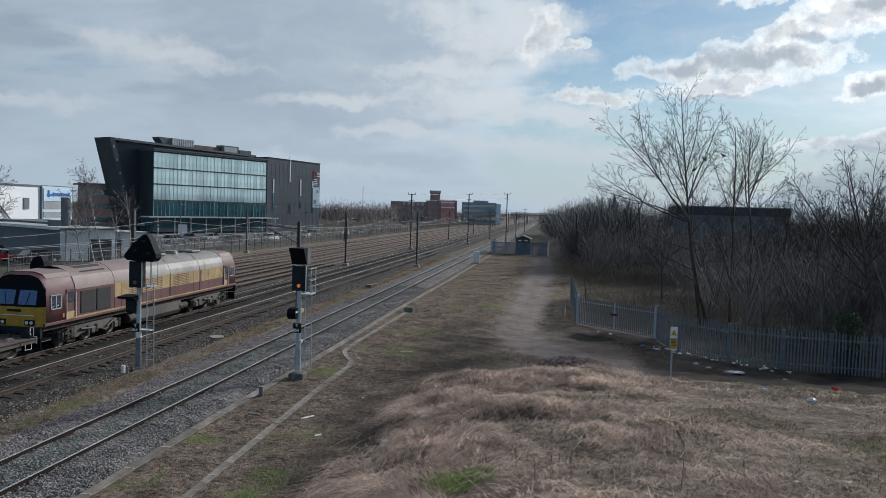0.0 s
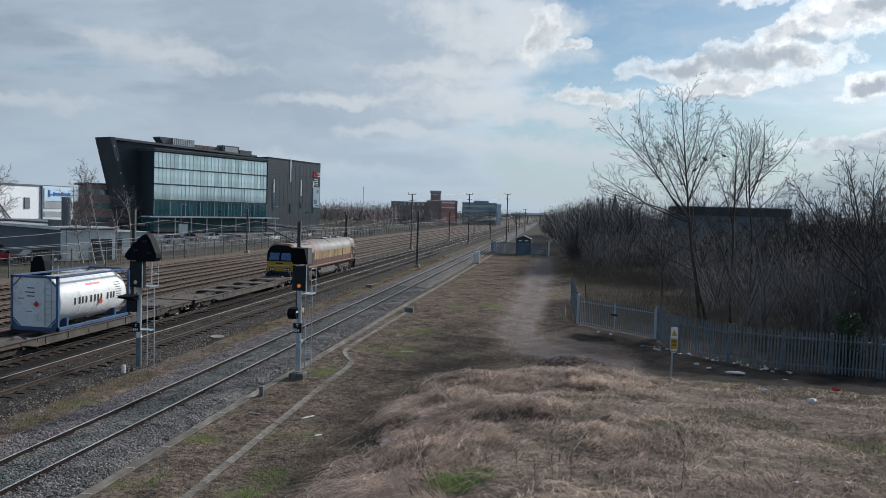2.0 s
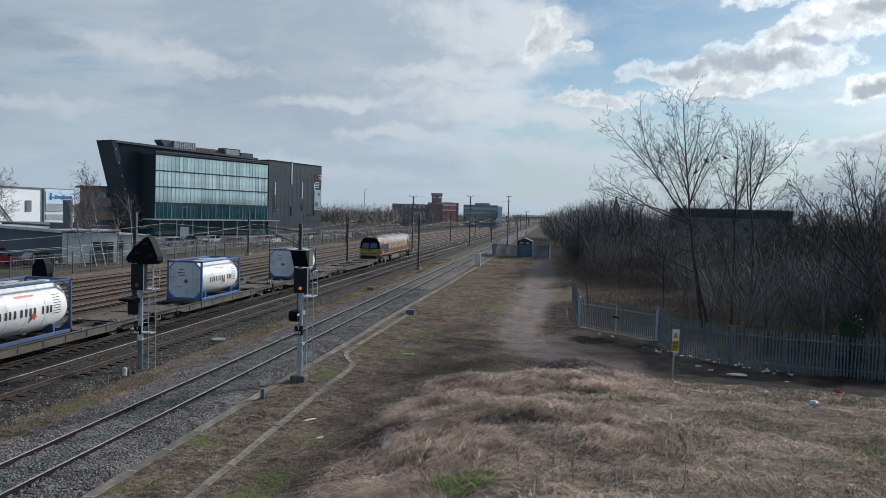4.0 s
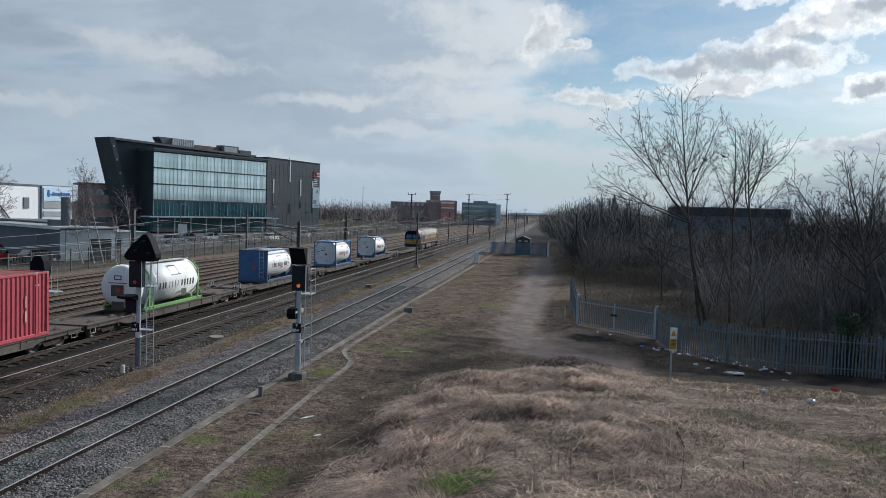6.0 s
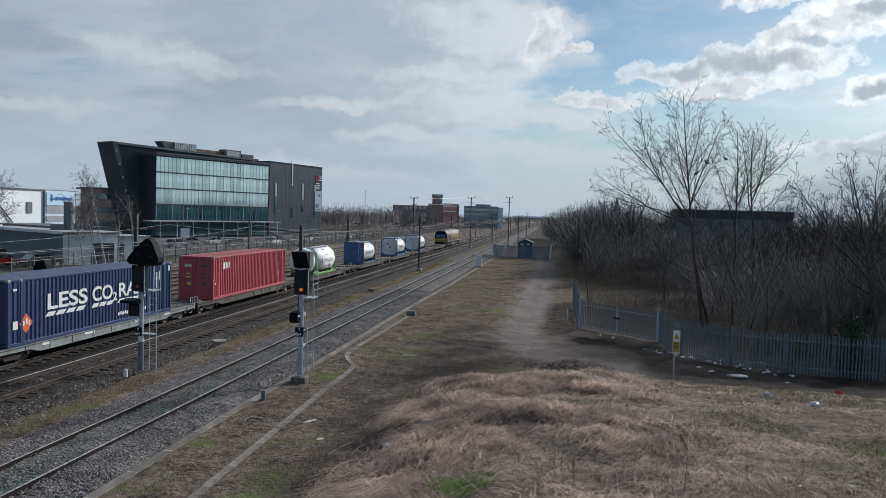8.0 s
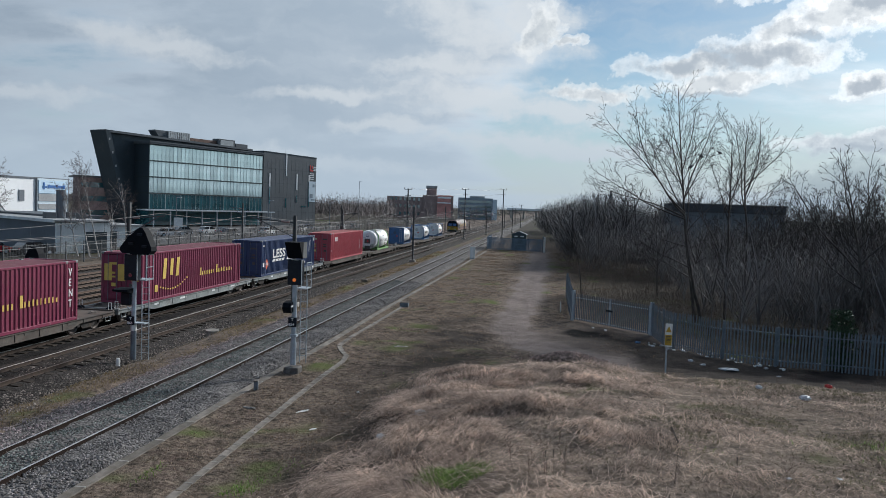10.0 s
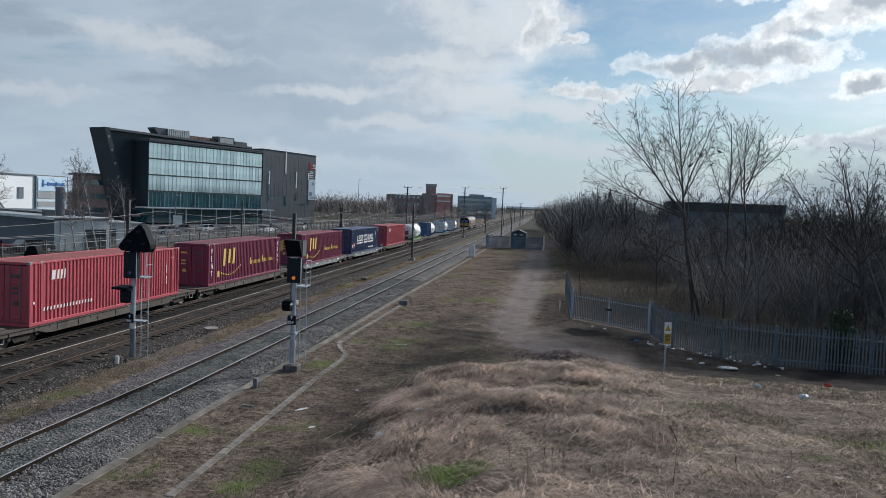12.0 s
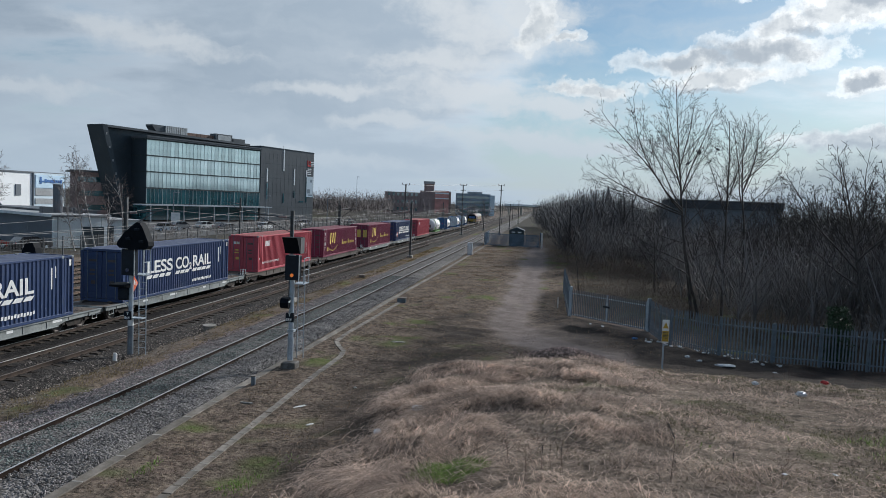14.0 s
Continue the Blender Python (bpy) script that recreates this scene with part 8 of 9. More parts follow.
def woods():
    rng = np.random.default_rng(7)
    kinds = [sapling_kind(100 + i, 90, 1.0) for i in range(5)]
    crowns = [canopy_kind(300 + i, 250) for i in range(6)]
    near, far = [], []
    while len(near) < 800:
        x, y = rng.uniform(7.5, 44), rng.uniform(40, 100)
        edge = 9.0 + (44 - y) * 0.9 if y < 44.5 else 9.0
        if x < edge + 0.5 + 2.5 * rng.random() or (y < 54 and x < 14 and rng.random() < 0.5):
            continue
        top = 2.8 + min(3.0 + 2.2 * float(step(x - 0.27 * y, 3.0, 8.0)), max(0, (x - edge)) * 0.42 + max(0, y - 50) * 0.075)
        near.append((x, y, top * rng.uniform(0.65, 1.12) * (0.86 + 0.3 * float(lumps(x, y, 5.0, 91)))))
    for _ in range(70):
        x, y = rng.uniform(9.6, 24), rng.uniform(42.5, 57)
        if x > 9.6 + max(0, 46 - y) * 1.1:
            near.append((x, y, rng.uniform(4.6, 7.4)))
    for _ in range(260):
        y = rng.uniform(84, 104)
        near.append((rng.uniform(4.0, 34), y, rng.uniform(4.2, 7.2)))
    for _ in range(130):
        near.append((rng.uniform(13, 35), rng.uniform(86, 108), rng.uniform(6.3, 8.3)))
    while len(far) < 650:
        y = 100 + 170 * rng.random() ** 1.5
        edge = 2.6 - max(0, y - 142) * 0.055
        x = edge + 55 * rng.random() ** 1.7
        if y < 128 and x > 12:
            continue
        far.append((x, y, (8.3 + min(3.0, (x - edge) * 0.55)) * rng.uniform(0.7, 1.12)))
    scatter("scrub_wood", "dense bare thicket of thin trees behind the fence", "woodland", [k[:118] for k in crowns], near, TWIG, 71, 1.0, 0.0125, True)
    scatter("thicket_stems", "thin bare upright stems in the thicket", "woodland", kinds, [r for r in near if r[1] < 90][::3], THICKET, 76, 0.6, 0.009, True)
    scatter("far_wood", "dense dark bare woodland along the path", "woodland", [k[:190] for k in crowns], far, TWIG_DIM, 72, 1.2, 0.022, True)
    low = [sapling_kind(200 + i, 44, 0.9) for i in range(4)]
    rows = []
    while len(rows) < 2400:
        x, y = rng.uniform(2.0, 34), rng.uniform(38.5, 96)
        edge = 2.2 if y > 51 else (8.2 + (44 - y) * 0.95 if y < 44.5 else 6.9)
        if x < edge + 0.3:
            continue
        tall = 0.5 + 1.1 * step(x, 4, 12) + 1.3 * step(y, 72, 92)
        rows.append((x, y, tall * rng.uniform(0.6, 1.3)))
    while len(rows) < 4300:                               # bracken and bramble bank beside the path
        x, y = 2.3 + 9.0 * rng.random(), rng.uniform(50.5, 100)
        rows.append((x, y, (0.7 + 0.11 * (x - 2.3) + 1.1 * step(y, 60, 95)) * rng.uniform(0.6, 1.35)))
    for _ in range(1100):                                 # low growth just inside the gate
        y = rng.uniform(47.5, 66)
        x = max(2.3, 2.2 + (50.6 - y) * 0.94) + 0.4 + 9.0 * rng.random()
        rows.append((x, y, rng.uniform(0.45, 1.15)))
    scatter("bramble_undergrowth", "brown tangled brambles and dead stems under the trees", "undergrowth", [k[:27] for k in low], rows, TWIG_BROWN, 73, 1.8, 0.013, True)
    # hedge and scrub beyond the sidings, trees on the skyline
    rows = [(rng.uniform(-60, -48.0), 75 + 330 * rng.random() ** 0.8, rng.uniform(1.0, 3.4)) for _ in range(900)]
    scatter("siding_scrub", "brown leafless scrub between the sidings and the car park", "scrub", [k[:60] for k in crowns], rows, TWIG, 74, 1.2, 0.018, True)
    rows = []
    for _ in range(560):
        y = rng.uniform(300, 640)
        x = rng.uniform(-0.70, -0.06) * y - 4
        rows.append((x, y, rng.uniform(3.0, 6.0) + 5.0 * float(step(lumps(x, y, 45.0, 92), 0.0, 0.8))))
    for _ in range(260):
        y = rng.uniform(290, 400)
        rows.append((rng.uniform(-0.335, -0.205) * y, y, rng.uniform(6.5, 12.5)))
    for _ in range(420):
        y = rng.uniform(660, 900)
        rows.append((rng.uniform(-0.34, 0.05) * y, y, rng.uniform(7, 13)))
    scatter("skyline_trees", "grey bare trees along the distant skyline", "distant trees", [k[:68] for k in crowns], rows, FAR_TWIG, 75, 0.9, 0.05, True)


def blades(name, label, xy, height, width, lean, heading, material, seed, category="grass"):
    """One mesh of grass blades, each a bent strip rooted in the ground."""
    rng = np.random.default_rng(seed)
    n = len(xy)
    x, y = xy[:, 0], xy[:, 1]
    z = land(x, y) - 0.02
    a = heading + rng.normal(0, 0.55, n)
    d = np.stack([np.cos(a), np.sin(a), np.zeros(n)], 1)
    s = np.stack([-np.sin(a), np.cos(a), np.zeros(n)], 1)
    turn = rng.uniform(-1, 1, n)[:, None]
    s = s + d * turn
    s /= np.linalg.norm(s, axis=1)[:, None]
    L = lean * rng.uniform(0.5, 1.3, n)
    base = np.stack([x, y, z], 1)
    mid = base + d * (height * L * 0.35)[:, None] + np.array([0, 0, 1.0]) * (height * 0.62 * np.sqrt(np.maximum(0.1, 1 - 0.3 * L)))[:, None]
    tip = base + d * (height * L)[:, None] + np.array([0, 0, 1.0]) * (height * np.maximum(0.12, 1 - 0.55 * L))[:, None]
    w = width[:, None] * s / 2
    V = np.stack([base - w, base + w, mid - w * 0.8, mid + w * 0.8, tip - w * 0.15, tip + w * 0.15], 1).reshape(-1, 3)
    k = np.array([[0, 1, 3, 2], [2, 3, 5, 4]])
    F = (np.arange(n) * 6)[:, None, None] + k[None]
    return tagged(raw(name, V, F.reshape(-1, 4), material), label, category, kind="stuff")


def grass():
    rng = np.random.default_rng(17)

    def spots(n, x0, x1, y0, y1, keep):
        out = np.zeros((0, 2))
        while len(out) < n:
            p = np.stack([rng.uniform(x0, x1, n), y0 + (y1 - y0) * rng.random(n) ** 1.25], 1)
            out = np.concatenate([out, p[rng.random(n) < keep(p[:, 0], p[:, 1])]])
        return out[:n]

    def tuft(x, y):
        return step(lumps(x + 0.35 * y, y, 1.9, 3) + 0.6 * lumps(x, y, 0.85, 4) + 0.3 * lumps(x, y, 0.3, 9), -0.5, 0.6)

    def fresh(x, y):
        return step(np.exp(-(((x + 1.65 + 0.35 * lumps(x, y, 0.6, 47)) / 0.95) ** 2 + ((y - 14.5 + 0.3 * lumps(x, y, 0.8, 50)) / 0.75) ** 2)), 0.3, 0.7)
    p = spots(90000, -6.5, 19, 8.5, 36.5, lambda x, y: bank_mask(x, y) * (0.28 + 0.72 * tuft(x, y)) * (1 - 0.7 * step(x, 1.5, 6)) * (1 - 0.93 * fresh(x, y)))
    x, y = p[:, 0], p[:, 1]
    h = (0.22 + 0.22 * tuft(x, y)) * rng.uniform(0.4, 1.25, len(p)) * (1 - 0.55 * step(x, 1.0, 5.5))
    heading = -0.9 + 2.6 * lumps(x, y, 2.3, 33) + 1.6 * lumps(x, y, 0.7, 34) + 1.3 * step(x, 0, 3) * rng.normal(0, 1, len(p))
    blades("dry_grass", "matted dry tan grass on the bank", p, h, 0.006 + 0.0009 * y * rng.uniform(0.5, 1.2, len(p)) * 0.5, 2.1 + 0.5 * lumps(x, y, 1.1, 35), heading, STRAW, 81)
    p = spots(40000, -10.6, 6, 11, 130, lambda x, y: (1 - bank_mask(x, y)) * (0.25 + 0.75 * step(lumps(x, y, 1.3, 41) + 0.6 * lumps(x, y, 0.5, 42), -0.3, 0.6)) * step(path_distance(x, y), 1.4, 3.2) * (1 - np.exp(-(((x - 2.9) / 1.8) ** 2 + ((y - 45.6) / 2.4) ** 2))) * (1 - 0.8 * np.exp(-(((x + 4.4) / 1.5) ** 2 + ((y - 42.5) / 5.0) ** 2))))
    x, y = p[:, 0], p[:, 1]
    blades("field_grass", "short patchy winter grass on the field", p, rng.uniform(0.03, 0.13, len(p)), 0.008 + 0.0005 * y, np.full(len(p), 1.2), 6.28 * rng.random(len(p)), STRAW_SHORT, 82)
    p = spots(22000, -18.9, -16.0, 9, 120, lambda x, y: 0.15 + 0.85 * step(lumps(x, y, 2.2, 43) + 0.5 * lumps(x, y, 0.7, 44), -0.35, 0.5))
    x, y = p[:, 0], p[:, 1]
    blades("verge_grass", "yellowed grass in the verge between the tracks", p, rng.uniform(0.04, 0.16, len(p)), 0.009 + 0.0006 * y, np.full(len(p), 0.8), 6.28 * rng.random(len(p)), VERGE, 83)
    p = spots(32000, 0.0, 19, 11, 34, lambda x, y: bank_mask(x, y) * step(lumps(x, y, 2.6, 48) + 0.5 * lumps(x, y, 0.9, 49) + 0.45 * step(x, 1, 6), -0.15, 0.9) * (0.15 + 0.85 * step(x + 0.3 * (y - 14), 2.5, 6)))
    x, y = p[:, 0], p[:, 1]
    blades("bank_weeds", "low grey-green weeds among the dry grass", p, rng.uniform(0.04, 0.17, len(p)), 0.008 + 0.0006 * y, np.full(len(p), 1.3), 6.28 * rng.random(len(p)), WEED_BLADE, 85, "weeds")
    p = spots(18000, -10, 16, 9, 32, lambda x, y: step(1.9 * fresh(x, y) + 0.7 * np.exp(-(((x - 8.5) / 4.5) ** 2 + ((y - 12) / 6.0) ** 2))
              + 0.8 * np.exp(-(((x + 10.3) / 0.6) ** 2 + ((y - 18.0) / 1.6) ** 2)) + 0.3 * np.exp(-(((x + 7.3) / 0.9) ** 2 + ((y - 17.5) / 2.0) ** 2)) + 0.12 * lumps(x, y, 0.9, 45) + 0.25 * lumps(x, y, 3.0, 46) - 0.05, 0.22, 0.75))
    x, y = p[:, 0], p[:, 1]
    blades("green_grass", "tufts of fresh green grass on the bank", p, rng.uniform(0.06, 0.2, len(p)), 0.006 + 0.0005 * y, np.full(len(p), 0.7), 6.28 * rng.random(len(p)), GREEN_BLADE, 84)


def evergreen_bush():
    """Small dark evergreen growing through the fence."""
    x0, y0 = 14.1, 38.6
    t = thing("evergreen_bush", "small dark evergreen bush against the fence", "bush", pose(x0, y0, zl(x0, y0)))
    rng = np.random.default_rng(5)
    n = 4200
    th, u = rng.uniform(0, 6.28, n), rng.random(n) ** 0.5
    z = rng.uniform(0.1, 2.9, n)
    r = u * (0.75 - 0.2 * np.abs(z - 1.2)) * (1 + 0.25 * np.sin(th * 3 + z * 4))
    c = np.stack([r * np.cos(th), r * np.sin(th), z], 1)
    a, b = rng.normal(0, 0.036, (n, 3)), rng.normal(0, 0.026, (n, 3))
    V = np.stack([c - a, c + b, c + a, c - b], 1).reshape(-1, 3)
    raw("foliage", V, np.arange(4 * n).reshape(-1, 4), EVERGREEN, t)
    part("stem", rods(((0, 0, -0.1), (0, 0, 2.2), 0.04), n=6), BARK, t)


def dead_stems():
    """Dead dock stalks with seed heads standing in the grass."""
    for i, (x, y, h) in enumerate(((2.36, 13.5, 1.0), (3.5, 13.9, 0.5), (0.15, 13.6, 0.5), (0.5, 13.4, 0.55), (0.3, 14.0, 0.5), (-4.2, 18.2, 0.9), (1.6, 20.5, 0.55))):
        t = thing("dock_stem", "dead brown dock stalk with a seed head", "weed", pose(x, y, zl(x, y), 0, 0, 40 * i), group="dead stalks in the grass")
        part("stalk", rods(((0, 0, -0.05), (0.04, 0.02, h * 0.6), 0.006 if i == 0 else 0.0035), ((0.04, 0.02, h * 0.6), (0.0 if i else -0.12, 0.05, h), 0.005 if i == 0 else 0.0025), n=5), TWIG_BROWN, t)
        bm = bmesh.new()
        for k in range(9):
            f = 0.72 + 0.03 * k
            rod(bm, (0.03 - 0.015 * k * (i == 0), 0.03, h * f), (0.03 - 0.015 * k * (i == 0), 0.05, h * (f + 0.035)), 0.016 if i == 0 else 0.007, 0.006 if i == 0 else 0.003, n=5)
        part("seed_head", bm, BARK, t)


def rough_weeds():
    rng = np.random.default_rng(91)
    kinds = [sapling_kind(400 + i, 26, 0.9) for i in range(4)]
    rows = [(rng.uniform(9.0, 16.5), rng.uniform(29.0, 33.0), rng.uniform(0.25, 0.8)) for _ in range(110)] + [(rng.uniform(-3.5, 9), rng.uniform(14, 31), rng.uniform(0.15, 0.4)) for _ in range(90)]
    scatter("dead_weeds", "reddish brown dead weeds and bramble shoots in the grass", "weeds", kinds, rows, DEAD_WEED, 92, 0.6, 0.0035)
    for i, (x, y, h) in enumerate(((-0.15, 13.2, 0.62), (0.12, 13.9, 0.75), (0.45, 13.5, 0.7), (-0.5, 14.3, 0.5), (4.3, 13.8, 0.45))):
        limbed_tree("dead_stalk", "dead branching brown weed stalk in the grass", 95 + i, pose(x, y, zl(x, y)), ((-0.03, 0.08 * (i % 3 - 1), 0.05, h, 0.005, 0.4), (h * 0.4, 0.5, 0.2, h * 0.5, 0.003, 0.3), (h * 0.5, -0.45, -0.2, h * 0.45, 0.003, 0.3)), DEAD_WEED, DEAD_WEED, least=0.0022, levels=2, up=0.02, wild=0.12, full=2.0, category="weed")


def litter():
    rng = random.Random(4)
    WHITE_BAG = mat("white_plastic_bag", (0.60, 0.61, 0.63), 0.5, 0, 0.1, 6)
    scraps = []
    for i in range(40):                                    # litter blown against the fence
        f = i / 39 + rng.uniform(-0.03, 0.03)
        x, y = 6.2 + 5.6 * f, 43.8 - 9.0 * f + 3.6 * f * f
        scraps.append((x - rng.uniform(0.2, 0.9), y - rng.uniform(0.0, 0.7), rng.uniform(0.1, 0.3), rng.uniform(0.08, 0.18), rng.uniform(0.04, 0.1), (WHITE_BAG, WHITE, CONCRETE)[i % 3], "paper_scrap", "pale scrap of litter blown against the fence"))
    for x, y, sx, sy, sz, mt, nm, lab in (*scraps,
            (-3.41, 21.3, 0.34, 0.24, 0.16, WHITE_BAG, "plastic_bag", "crumpled white plastic bag in the grass"), (-4.29, 19.95, 0.16, 0.2, 0.12, WHITE_BAG, "plastic_bag", "small crumpled white bag in the grass"),
            (-8.1, 24.9, 0.55, 0.09, 0.05, WHITE, "wood_offcut", "pale strip of wood lying on the earth"), (-7.04, 22.7, 0.25, 0.1, 0.04, WHITE, "paper_scrap", "white scrap of paper on the earth"),
            (-7.2, 37.8, 0.7, 0.3, 0.06, CONCRETE, "broken_slab", "broken pale slab lying on the earth"), (8.69, 37.2, 0.85, 0.4, 0.12, WHITE_BAG, "plastic_sheet", "torn white plastic sheet by the fence"),
            (8.03, 24.5, 0.28, 0.22, 0.15, WHITE_BAG, "plastic_bag", "round white plastic bag in the grass"), (10.36, 29.2, 0.24, 0.08, 0.13, RED_SIGN, "plastic_scrap", "red plastic scrap in the weeds"),
            (5.8, 42.0, 0.3, 0.2, 0.1, WHITE_BAG, "plastic_bag", "white litter beside the gate"), (5.2, 43.5, 0.3, 0.25, 0.12, FRAME_BLUE, "plastic_bag", "blue litter beside the gate"), (7.2, 38.6, 0.25, 0.2, 0.1, WHITE_BAG, "paper_scrap", "pale litter along the fence"),
            (7.6, 37.6, 0.3, 0.15, 0.08, WHITE_BAG, "paper_scrap", "pale litter along the fence"), (3.7, 47.3, 0.35, 0.15, 0.06, WHITE, "paper_scrap", "pale litter beside the gate"), (3.0, 48.2, 0.2, 0.15, 0.06, WHITE, "paper_scrap", "pale litter beside the gate"),
            (1.05, 54.5, 0.14, 0.06, 0.75, WHITE, "plastic_sheet", "white sheet caught on the fence"), (-9.9, 24.6, 0.5, 0.12, 0.05, CONCRETE, "broken_lid", "broken pale trough lid piece"), (10.6, 35.9, 0.25, 0.1, 0.05, WHITE, "paper_scrap", "white scrap on the rough road"),
            (7.3, 26.9, 0.2, 0.16, 0.12, WHITE_BAG, "paper_scrap", "white scrap in the grass"), (4.5, 14.3, 0.10, 0.06, 0.025, WHITE_BAG, "paper_scrap", "white scrap in the grass"), (5.4, 14.4, 0.10, 0.06, 0.025, WHITE_BAG, "paper_scrap", "white scrap in the grass"), (-6.9, 27.8, 0.1, 0.1, 0.04, WHITE, "paper_scrap", "white scrap on the earth")):
        bm = bmesh.new()
        bmesh.ops.create_icosphere(bm, subdivisions=3, radius=0.5)
        for v in bm.verts:
            k = 1 + 0.6 * noise.noise(v.co * 5 + Vector((x, y, 0))) + 0.35 * noise.noise(v.co * 13 + Vector((y, x, 3)))
            v.co = Vector((v.co.x * sx * k, v.co.y * sy * k, max(v.co.z, -0.42) * sz * k))
        o = part(nm, bm, mt)
        o.matrix_basis = pose(x, y, zl(x, y) + sz * 0.45 + (0.05 if x > -5 and y < 34 else 0.0), 0, 0, rng.uniform(0, 180))
        tagged(o, lab, "litter")


def spoil_heap():
    """Reddish rubble tipped beside the rough road."""
    rng = np.random.default_rng(55)
    n = 1500
    x, y = rng.normal(1.2, 0.9, n), rng.normal(36.3, 0.55, n)
    size = rng.uniform(0.02, 0.07, n)
    base = np.array([[1, 0, 0], [0, 1, 0], [-1, 0, 0], [0, -1, 0], [0, 0, 1], [0, 0, -1]], float)
    V = base[None] * rng.uniform(0.5, 1.3, (n, 6, 1)) * size[:, None, None]
    V = V + np.stack([x, y, land(x, y) + 0.04], -1)[:, None, :]
    f = np.array([[0, 1, 4], [1, 2, 4], [2, 3, 4], [3, 0, 4], [1, 0, 5], [2, 1, 5], [3, 2, 5], [0, 3, 5]])
    F = (np.arange(n) * 6)[:, None, None] + f[None]
    RUBBLE = mat("brick_rubble", (0.44, 0.33, 0.28), 0.9, 0, 0.3, 2, second=(0.24, 0.18, 0.155), island=0.6, spec=0.15)
    tagged(raw("rubble", V.reshape(-1, 3), F.reshape(-1, 3), RUBBLE), "low heap of reddish rubble beside the rough road", "rubble", kind="stuff")


def perched_birds():
    """Three dark pigeons on branches of the tall trees."""
    PLUME = mat("dark_grey_plumage", (0.035, 0.037, 0.042), 0.7, 0, 0.3, 12, second=(0.06, 0.062, 0.07), spec=0.3)
    BEAK = mat("pale_beak", (0.20, 0.17, 0.12), 0.6, 0, 0.2, 20)
    twigs = np.concatenate([np.array([o.matrix_world @ v.co for v in c.data.vertices]) for o in list(scene.collection.objects)
                            if o.name.startswith("ash_tree") and o.type == "EMPTY" for c in o.children if c.name.startswith("crown")])
    for (x, y, z), turn in (((9.81, 52.0, 10.8), 20), ((11.43, 52.0, 11.2), -15), ((9.09, 52.0, 10.05), 150)):
        near = np.abs(twigs - (x, y, z)) * (1, 0.12, 1)
        p = twigs[np.argmin(near.sum(1))]
        t = thing("pigeon", "dark grey pigeon perched on a bare branch", "bird", pose(*p, 0, 0, turn), group="birds in the tree")

        def egg(c, s, tilt):
            bm = bmesh.new()
            bmesh.ops.create_uvsphere(bm, u_segments=14, v_segments=9, radius=0.5, matrix=Matrix.Translation(c) @ Matrix.Rotation(radians(tilt), 4, "Y") @ Matrix.Diagonal((*s, 1)))
            return bm
        part("body", egg((0, 0, 0.15), (0.32, 0.17, 0.17), 25), PLUME, t, smooth=True)
        part("head", egg((-0.16, 0, 0.27), (0.11, 0.09, 0.095), 0), PLUME, t, smooth=True)
        part("beak", rod(bmesh.new(), (-0.21, 0, 0.265), (-0.255, 0, 0.25), 0.012, 0.003, n=6), BEAK, t)
        part("tail", boxes(((0.24, 0, 0.06), (0.2, 0.09, 0.02)), bevel=0.006), PLUME, t)
        for s in (-1, 1):
            part("wing", egg((0.03, s * 0.075, 0.15), (0.3, 0.04, 0.12), 28), PLUME, t, smooth=True)
            part("leg", rods(((0.0, s * 0.03, -0.01), (0.0, s * 0.03, 0.09), 0.008), n=5), BEAK, t)


spoil_heap()
trees_by_fence()
bpy.context.view_layer.update()
perched_birds(), woods(), grass(), evergreen_bush(), dead_stems(), rough_weeds(), litter()

# ---------------------------------------------------------------- car park beyond the sidings
TYRE = mat("tyre_rubber", (0.02, 0.02, 0.02), 0.9, 0, 0.2, 5)
ASPHALT = mat("car_park_asphalt", (0.085, 0.085, 0.087), 0.9, 0, 0.25, 0.6)
CAR_GLASS = glass_mat("car_glass", (0.02, 0.025, 0.03))


def parked_car(label, colour, m, van=False):
    t = thing("parked_car", label, "car", m, group="cars in the car park")
    paint = mat("car_paint", colour, 0.3, 0.1, 0.08, 1)
    h = 1.95 if van else 1.45
    low = [(-2.1, 0.35), (-2.15, 0.75), (-1.95, 0.92), (1.25, 0.95), (2.05, 0.78), (2.12, 0.4), (1.9, 0.28), (-1.9, 0.28)]
    top = [(-1.95, 0.9), (-1.75, h) if van else (-1.35, h), (0.35, h), (1.25, 0.93)]
    body = part("body", prism(low, "y", -0.86, 0.86), paint, t)
    part("cabin", prism(top, "y", -0.76, 0.76), CAR_GLASS, t)
    part("roof", prism([(-1.4, h - 0.04), (-1.3, h + 0.03), (0.25, h + 0.03), (0.4, h - 0.04)], "y", -0.72, 0.72), paint, t)
    for s in (-1, 1):
        part("pillar", prism([(-0.55, 0.92), (-0.5, h), (-0.4, h), (-0.4, 0.92)], "y", s * 0.77 - 0.01, s * 0.77 + 0.01), paint, t)
        for x in (-1.3, 1.3):
            w = part("wheel", rods(((x, s * 0.68, 0.32), (x, s * 0.87, 0.32), 0.32), n=16), TYRE, t)
            part("rim", rods(((x, s * 0.86, 0.32), (x, s * 0.885, 0.32), 0.19), n=12), GALV, w)
        part("head_lamp", boxes(((2.06, s * 0.6, 0.68), (0.08, 0.32, 0.14))), WHITE, t)
        part("tail_lamp", boxes(((-2.12, s * 0.65, 0.78), (0.06, 0.26, 0.16))), HAZARD, t)
    return t


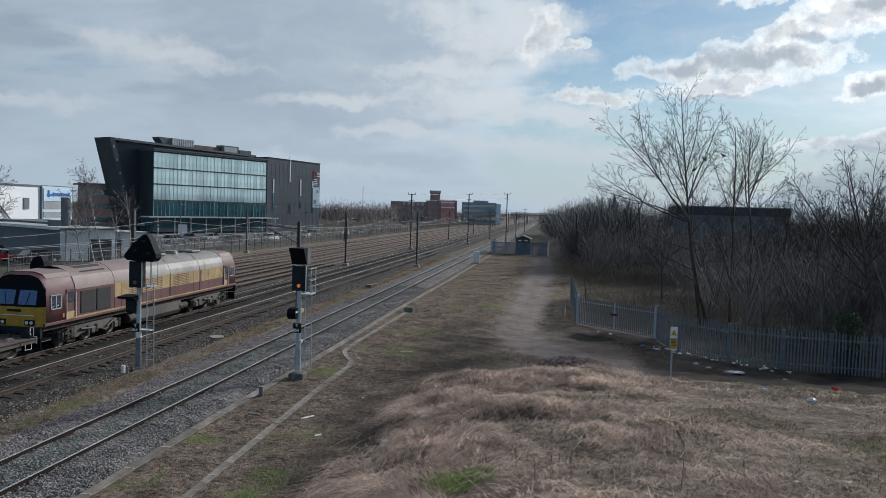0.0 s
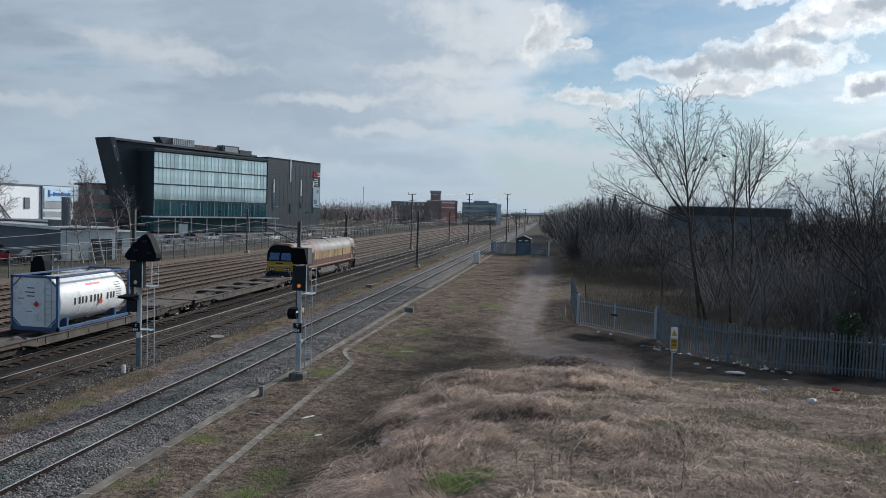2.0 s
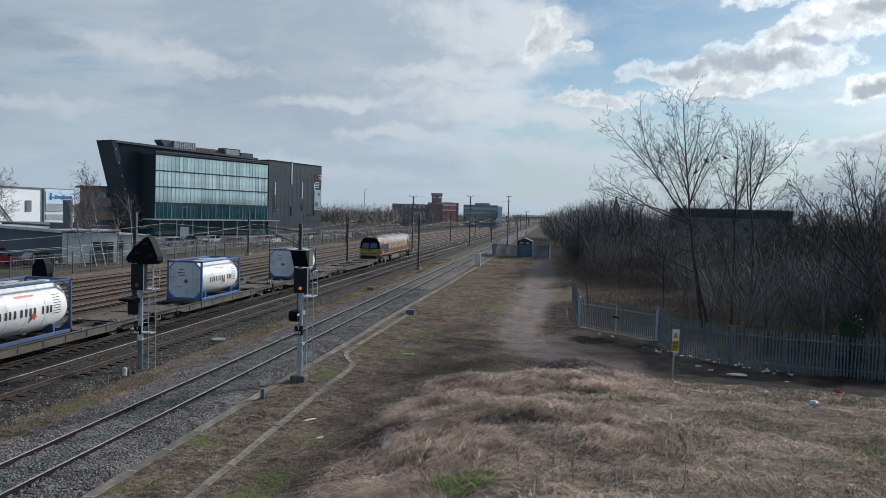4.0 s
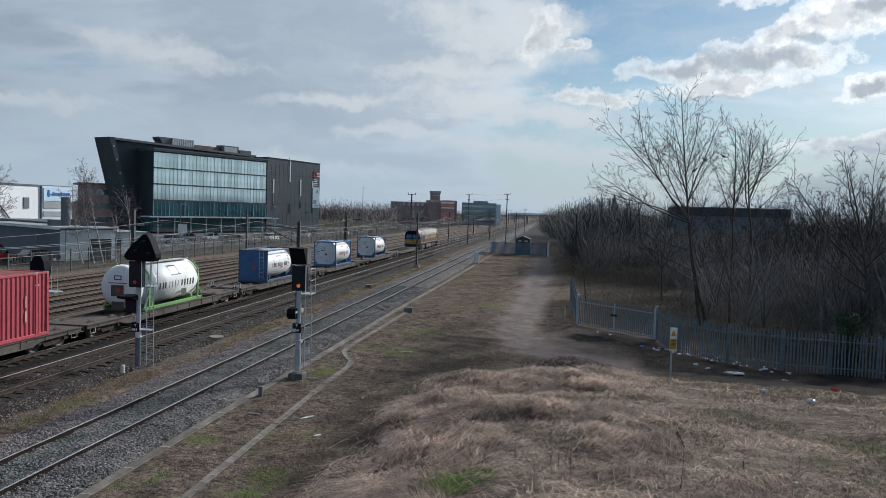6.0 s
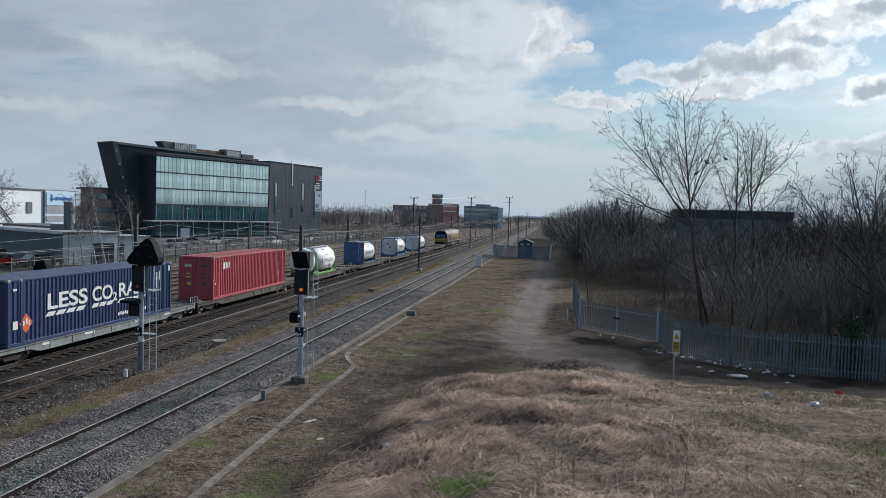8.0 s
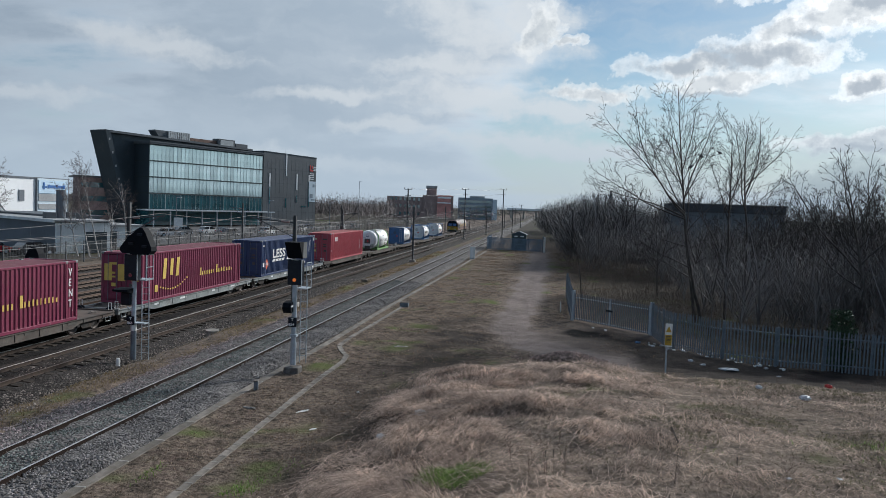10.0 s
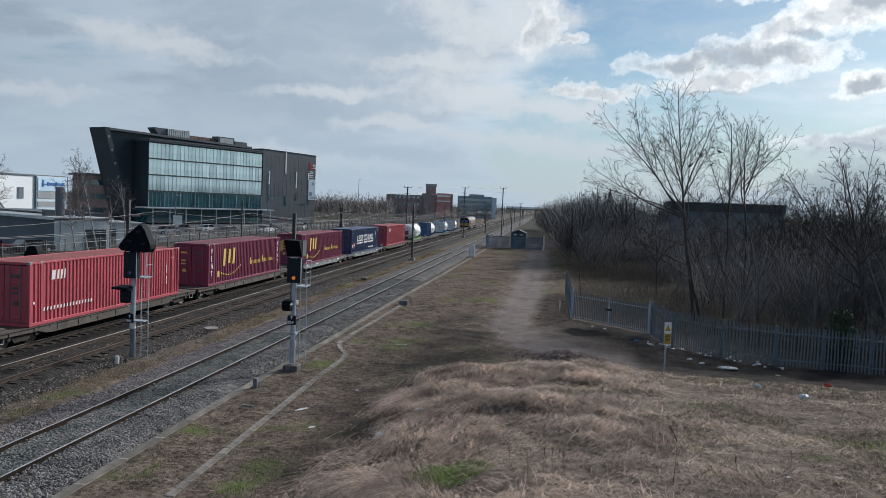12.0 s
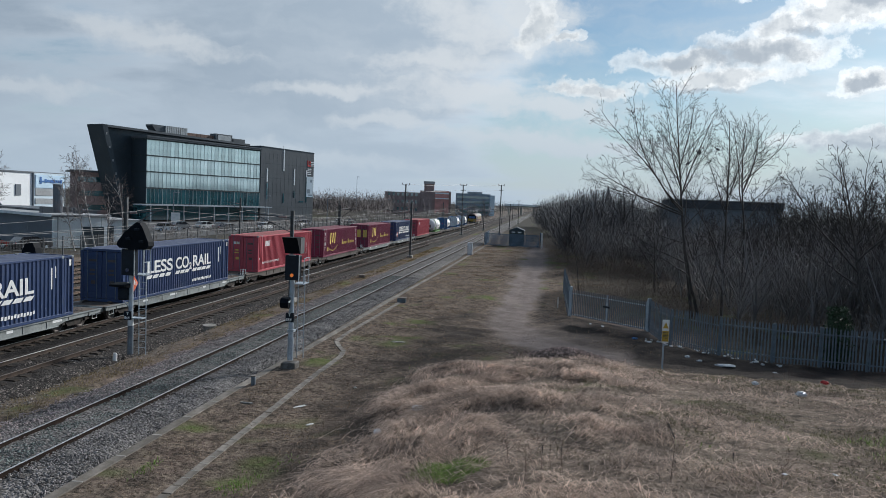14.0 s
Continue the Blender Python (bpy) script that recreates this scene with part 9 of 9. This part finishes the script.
def car_park():
    part_ob = part("car_park", boxes(((-84, 150, -0.12), (56, 130, 0.1))), ASPHALT)
    tagged(part_ob, "grey asphalt car park beyond the sidings", "car park", kind="structure")
    rows = (((0.55, 0.03, 0.03), -60.6, 75.6, 62), ((0.7, 0.7, 0.71), -66, 126, 40), ((0.05, 0.06, 0.08), -60, 138, 80), ((0.72, 0.73, 0.74), -57.5, 150, 85), ((0.28, 0.30, 0.32), -62.5, 141, 75), ((0.05, 0.05, 0.055), -60.5, 160, 80),
            ((0.6, 0.61, 0.62), -57.5, 172, 85), ((0.07, 0.10, 0.2), -59, 181, 80), ((0.7, 0.7, 0.7), -66, 141, 70), ((0.16, 0.17, 0.18), -68.5, 136, 65), ((0.03, 0.03, 0.035), -56.5, 77.2, 70), ((0.68, 0.69, 0.7), -54, 195, 85), ((0.2, 0.2, 0.22), -53.5, 206, 85))
    names = ("bright red", "white", "dark", "white", "grey", "black", "silver", "dark blue", "white", "grey", "black", "white", "grey")
    for (c, x, y, a), nm in zip(rows, names):
        parked_car("%s hatchback car parked beyond the sidings" % nm, c, pose(x, y, -0.07, 0, 0, a), van=nm == "bright red")
    # boundary fence of the railway
    t = thing("boundary_fence", "tall grey mesh boundary fence beyond the sidings", "fence")
    post = None
    for i in range(70):
        m = pose(-48.4, 62 + 3.0 * i, -0.22)
        if post is None:
            post = part("post", boxes(((0, 0, 1.1), (0.09, 0.09, 2.3))), MAST, t)
            post.matrix_basis = m
        else:
            share(post, m)
    bm = bmesh.new()
    for z in (0.3, 1.15, 2.05):
        box(bm, (-48.4, 166, z - 0.2), (0.03, 208, 0.05))
    part("rail", bm, MAST, t)
    n = 1040
    y = 62 + 0.2 * np.arange(n)
    V = np.stack([np.stack([np.full(n, -48.42), y + a, np.full(n, b)], 1) for a, b in ((-0.016, -0.1), (0.016, -0.1), (0.016, 1.95), (-0.016, 1.95))], 1).reshape(-1, 3)
    tagged(raw("pale", V, np.arange(4 * n).reshape(-1, 4), MAST, t), kind="stuff")
    # lamp columns and small signs
    for i, (x, y, h) in enumerate(((-66, 128, 7.0), (-58, 152, 7.0), (-52.5, 178, 7.0), (-76.5, 300, 16.0))):
        c = thing("street_lamp", "slim grey lamp column in the car park", "street lamp", pose(x, y, -0.15))
        part("column", rods(((0, 0, 0), (0, 0, h), 0.08), n=8), GALV_DULL, c)
        part("lantern", boxes(((0.5, 0, h), (1.0, 0.3, 0.12)), bevel=0.03), GALV, c)
    c = thing("notice_board", "small white notice board in the car park", "sign", pose(-64.8, 126.5, -0.1, 0, 0, 25))
    part("board", boxes(((0, 0, 2.6), (1.5, 0.08, 1.6))), WHITE, c)
    part("leg", rods(((-0.5, 0.05, 0), (-0.5, 0.05, 3.3), 0.05), n=6), GALV_DULL, c)
    part("leg", rods(((0.5, 0.05, 0), (0.5, 0.05, 3.3), 0.05), n=6), GALV_DULL, c)


car_park()


# ---------------------------------------------------------------- what moves
def along(t):
    """How far the train has gone, easing off a little."""
    return 16.95 * t - 0.13 * t * t


def motions():
    for ob, u in TRAIN:
        z = 0.0 if ob.name.startswith(("flat_wagon", "diesel")) else DECK_Z
        walk(ob, [(0.5 * i, pose(MAIN, u + along(0.5 * i), z)) for i in range(29)])
        for c in ob.children_recursive:
            if c.name.startswith("wheelset"):
                at = c.matrix_basis.translation.copy()
                walk(c, [(i / 30, pose(*at, -math.degrees(along(i / 30) / 0.46))) for i in range(421)])


motions()
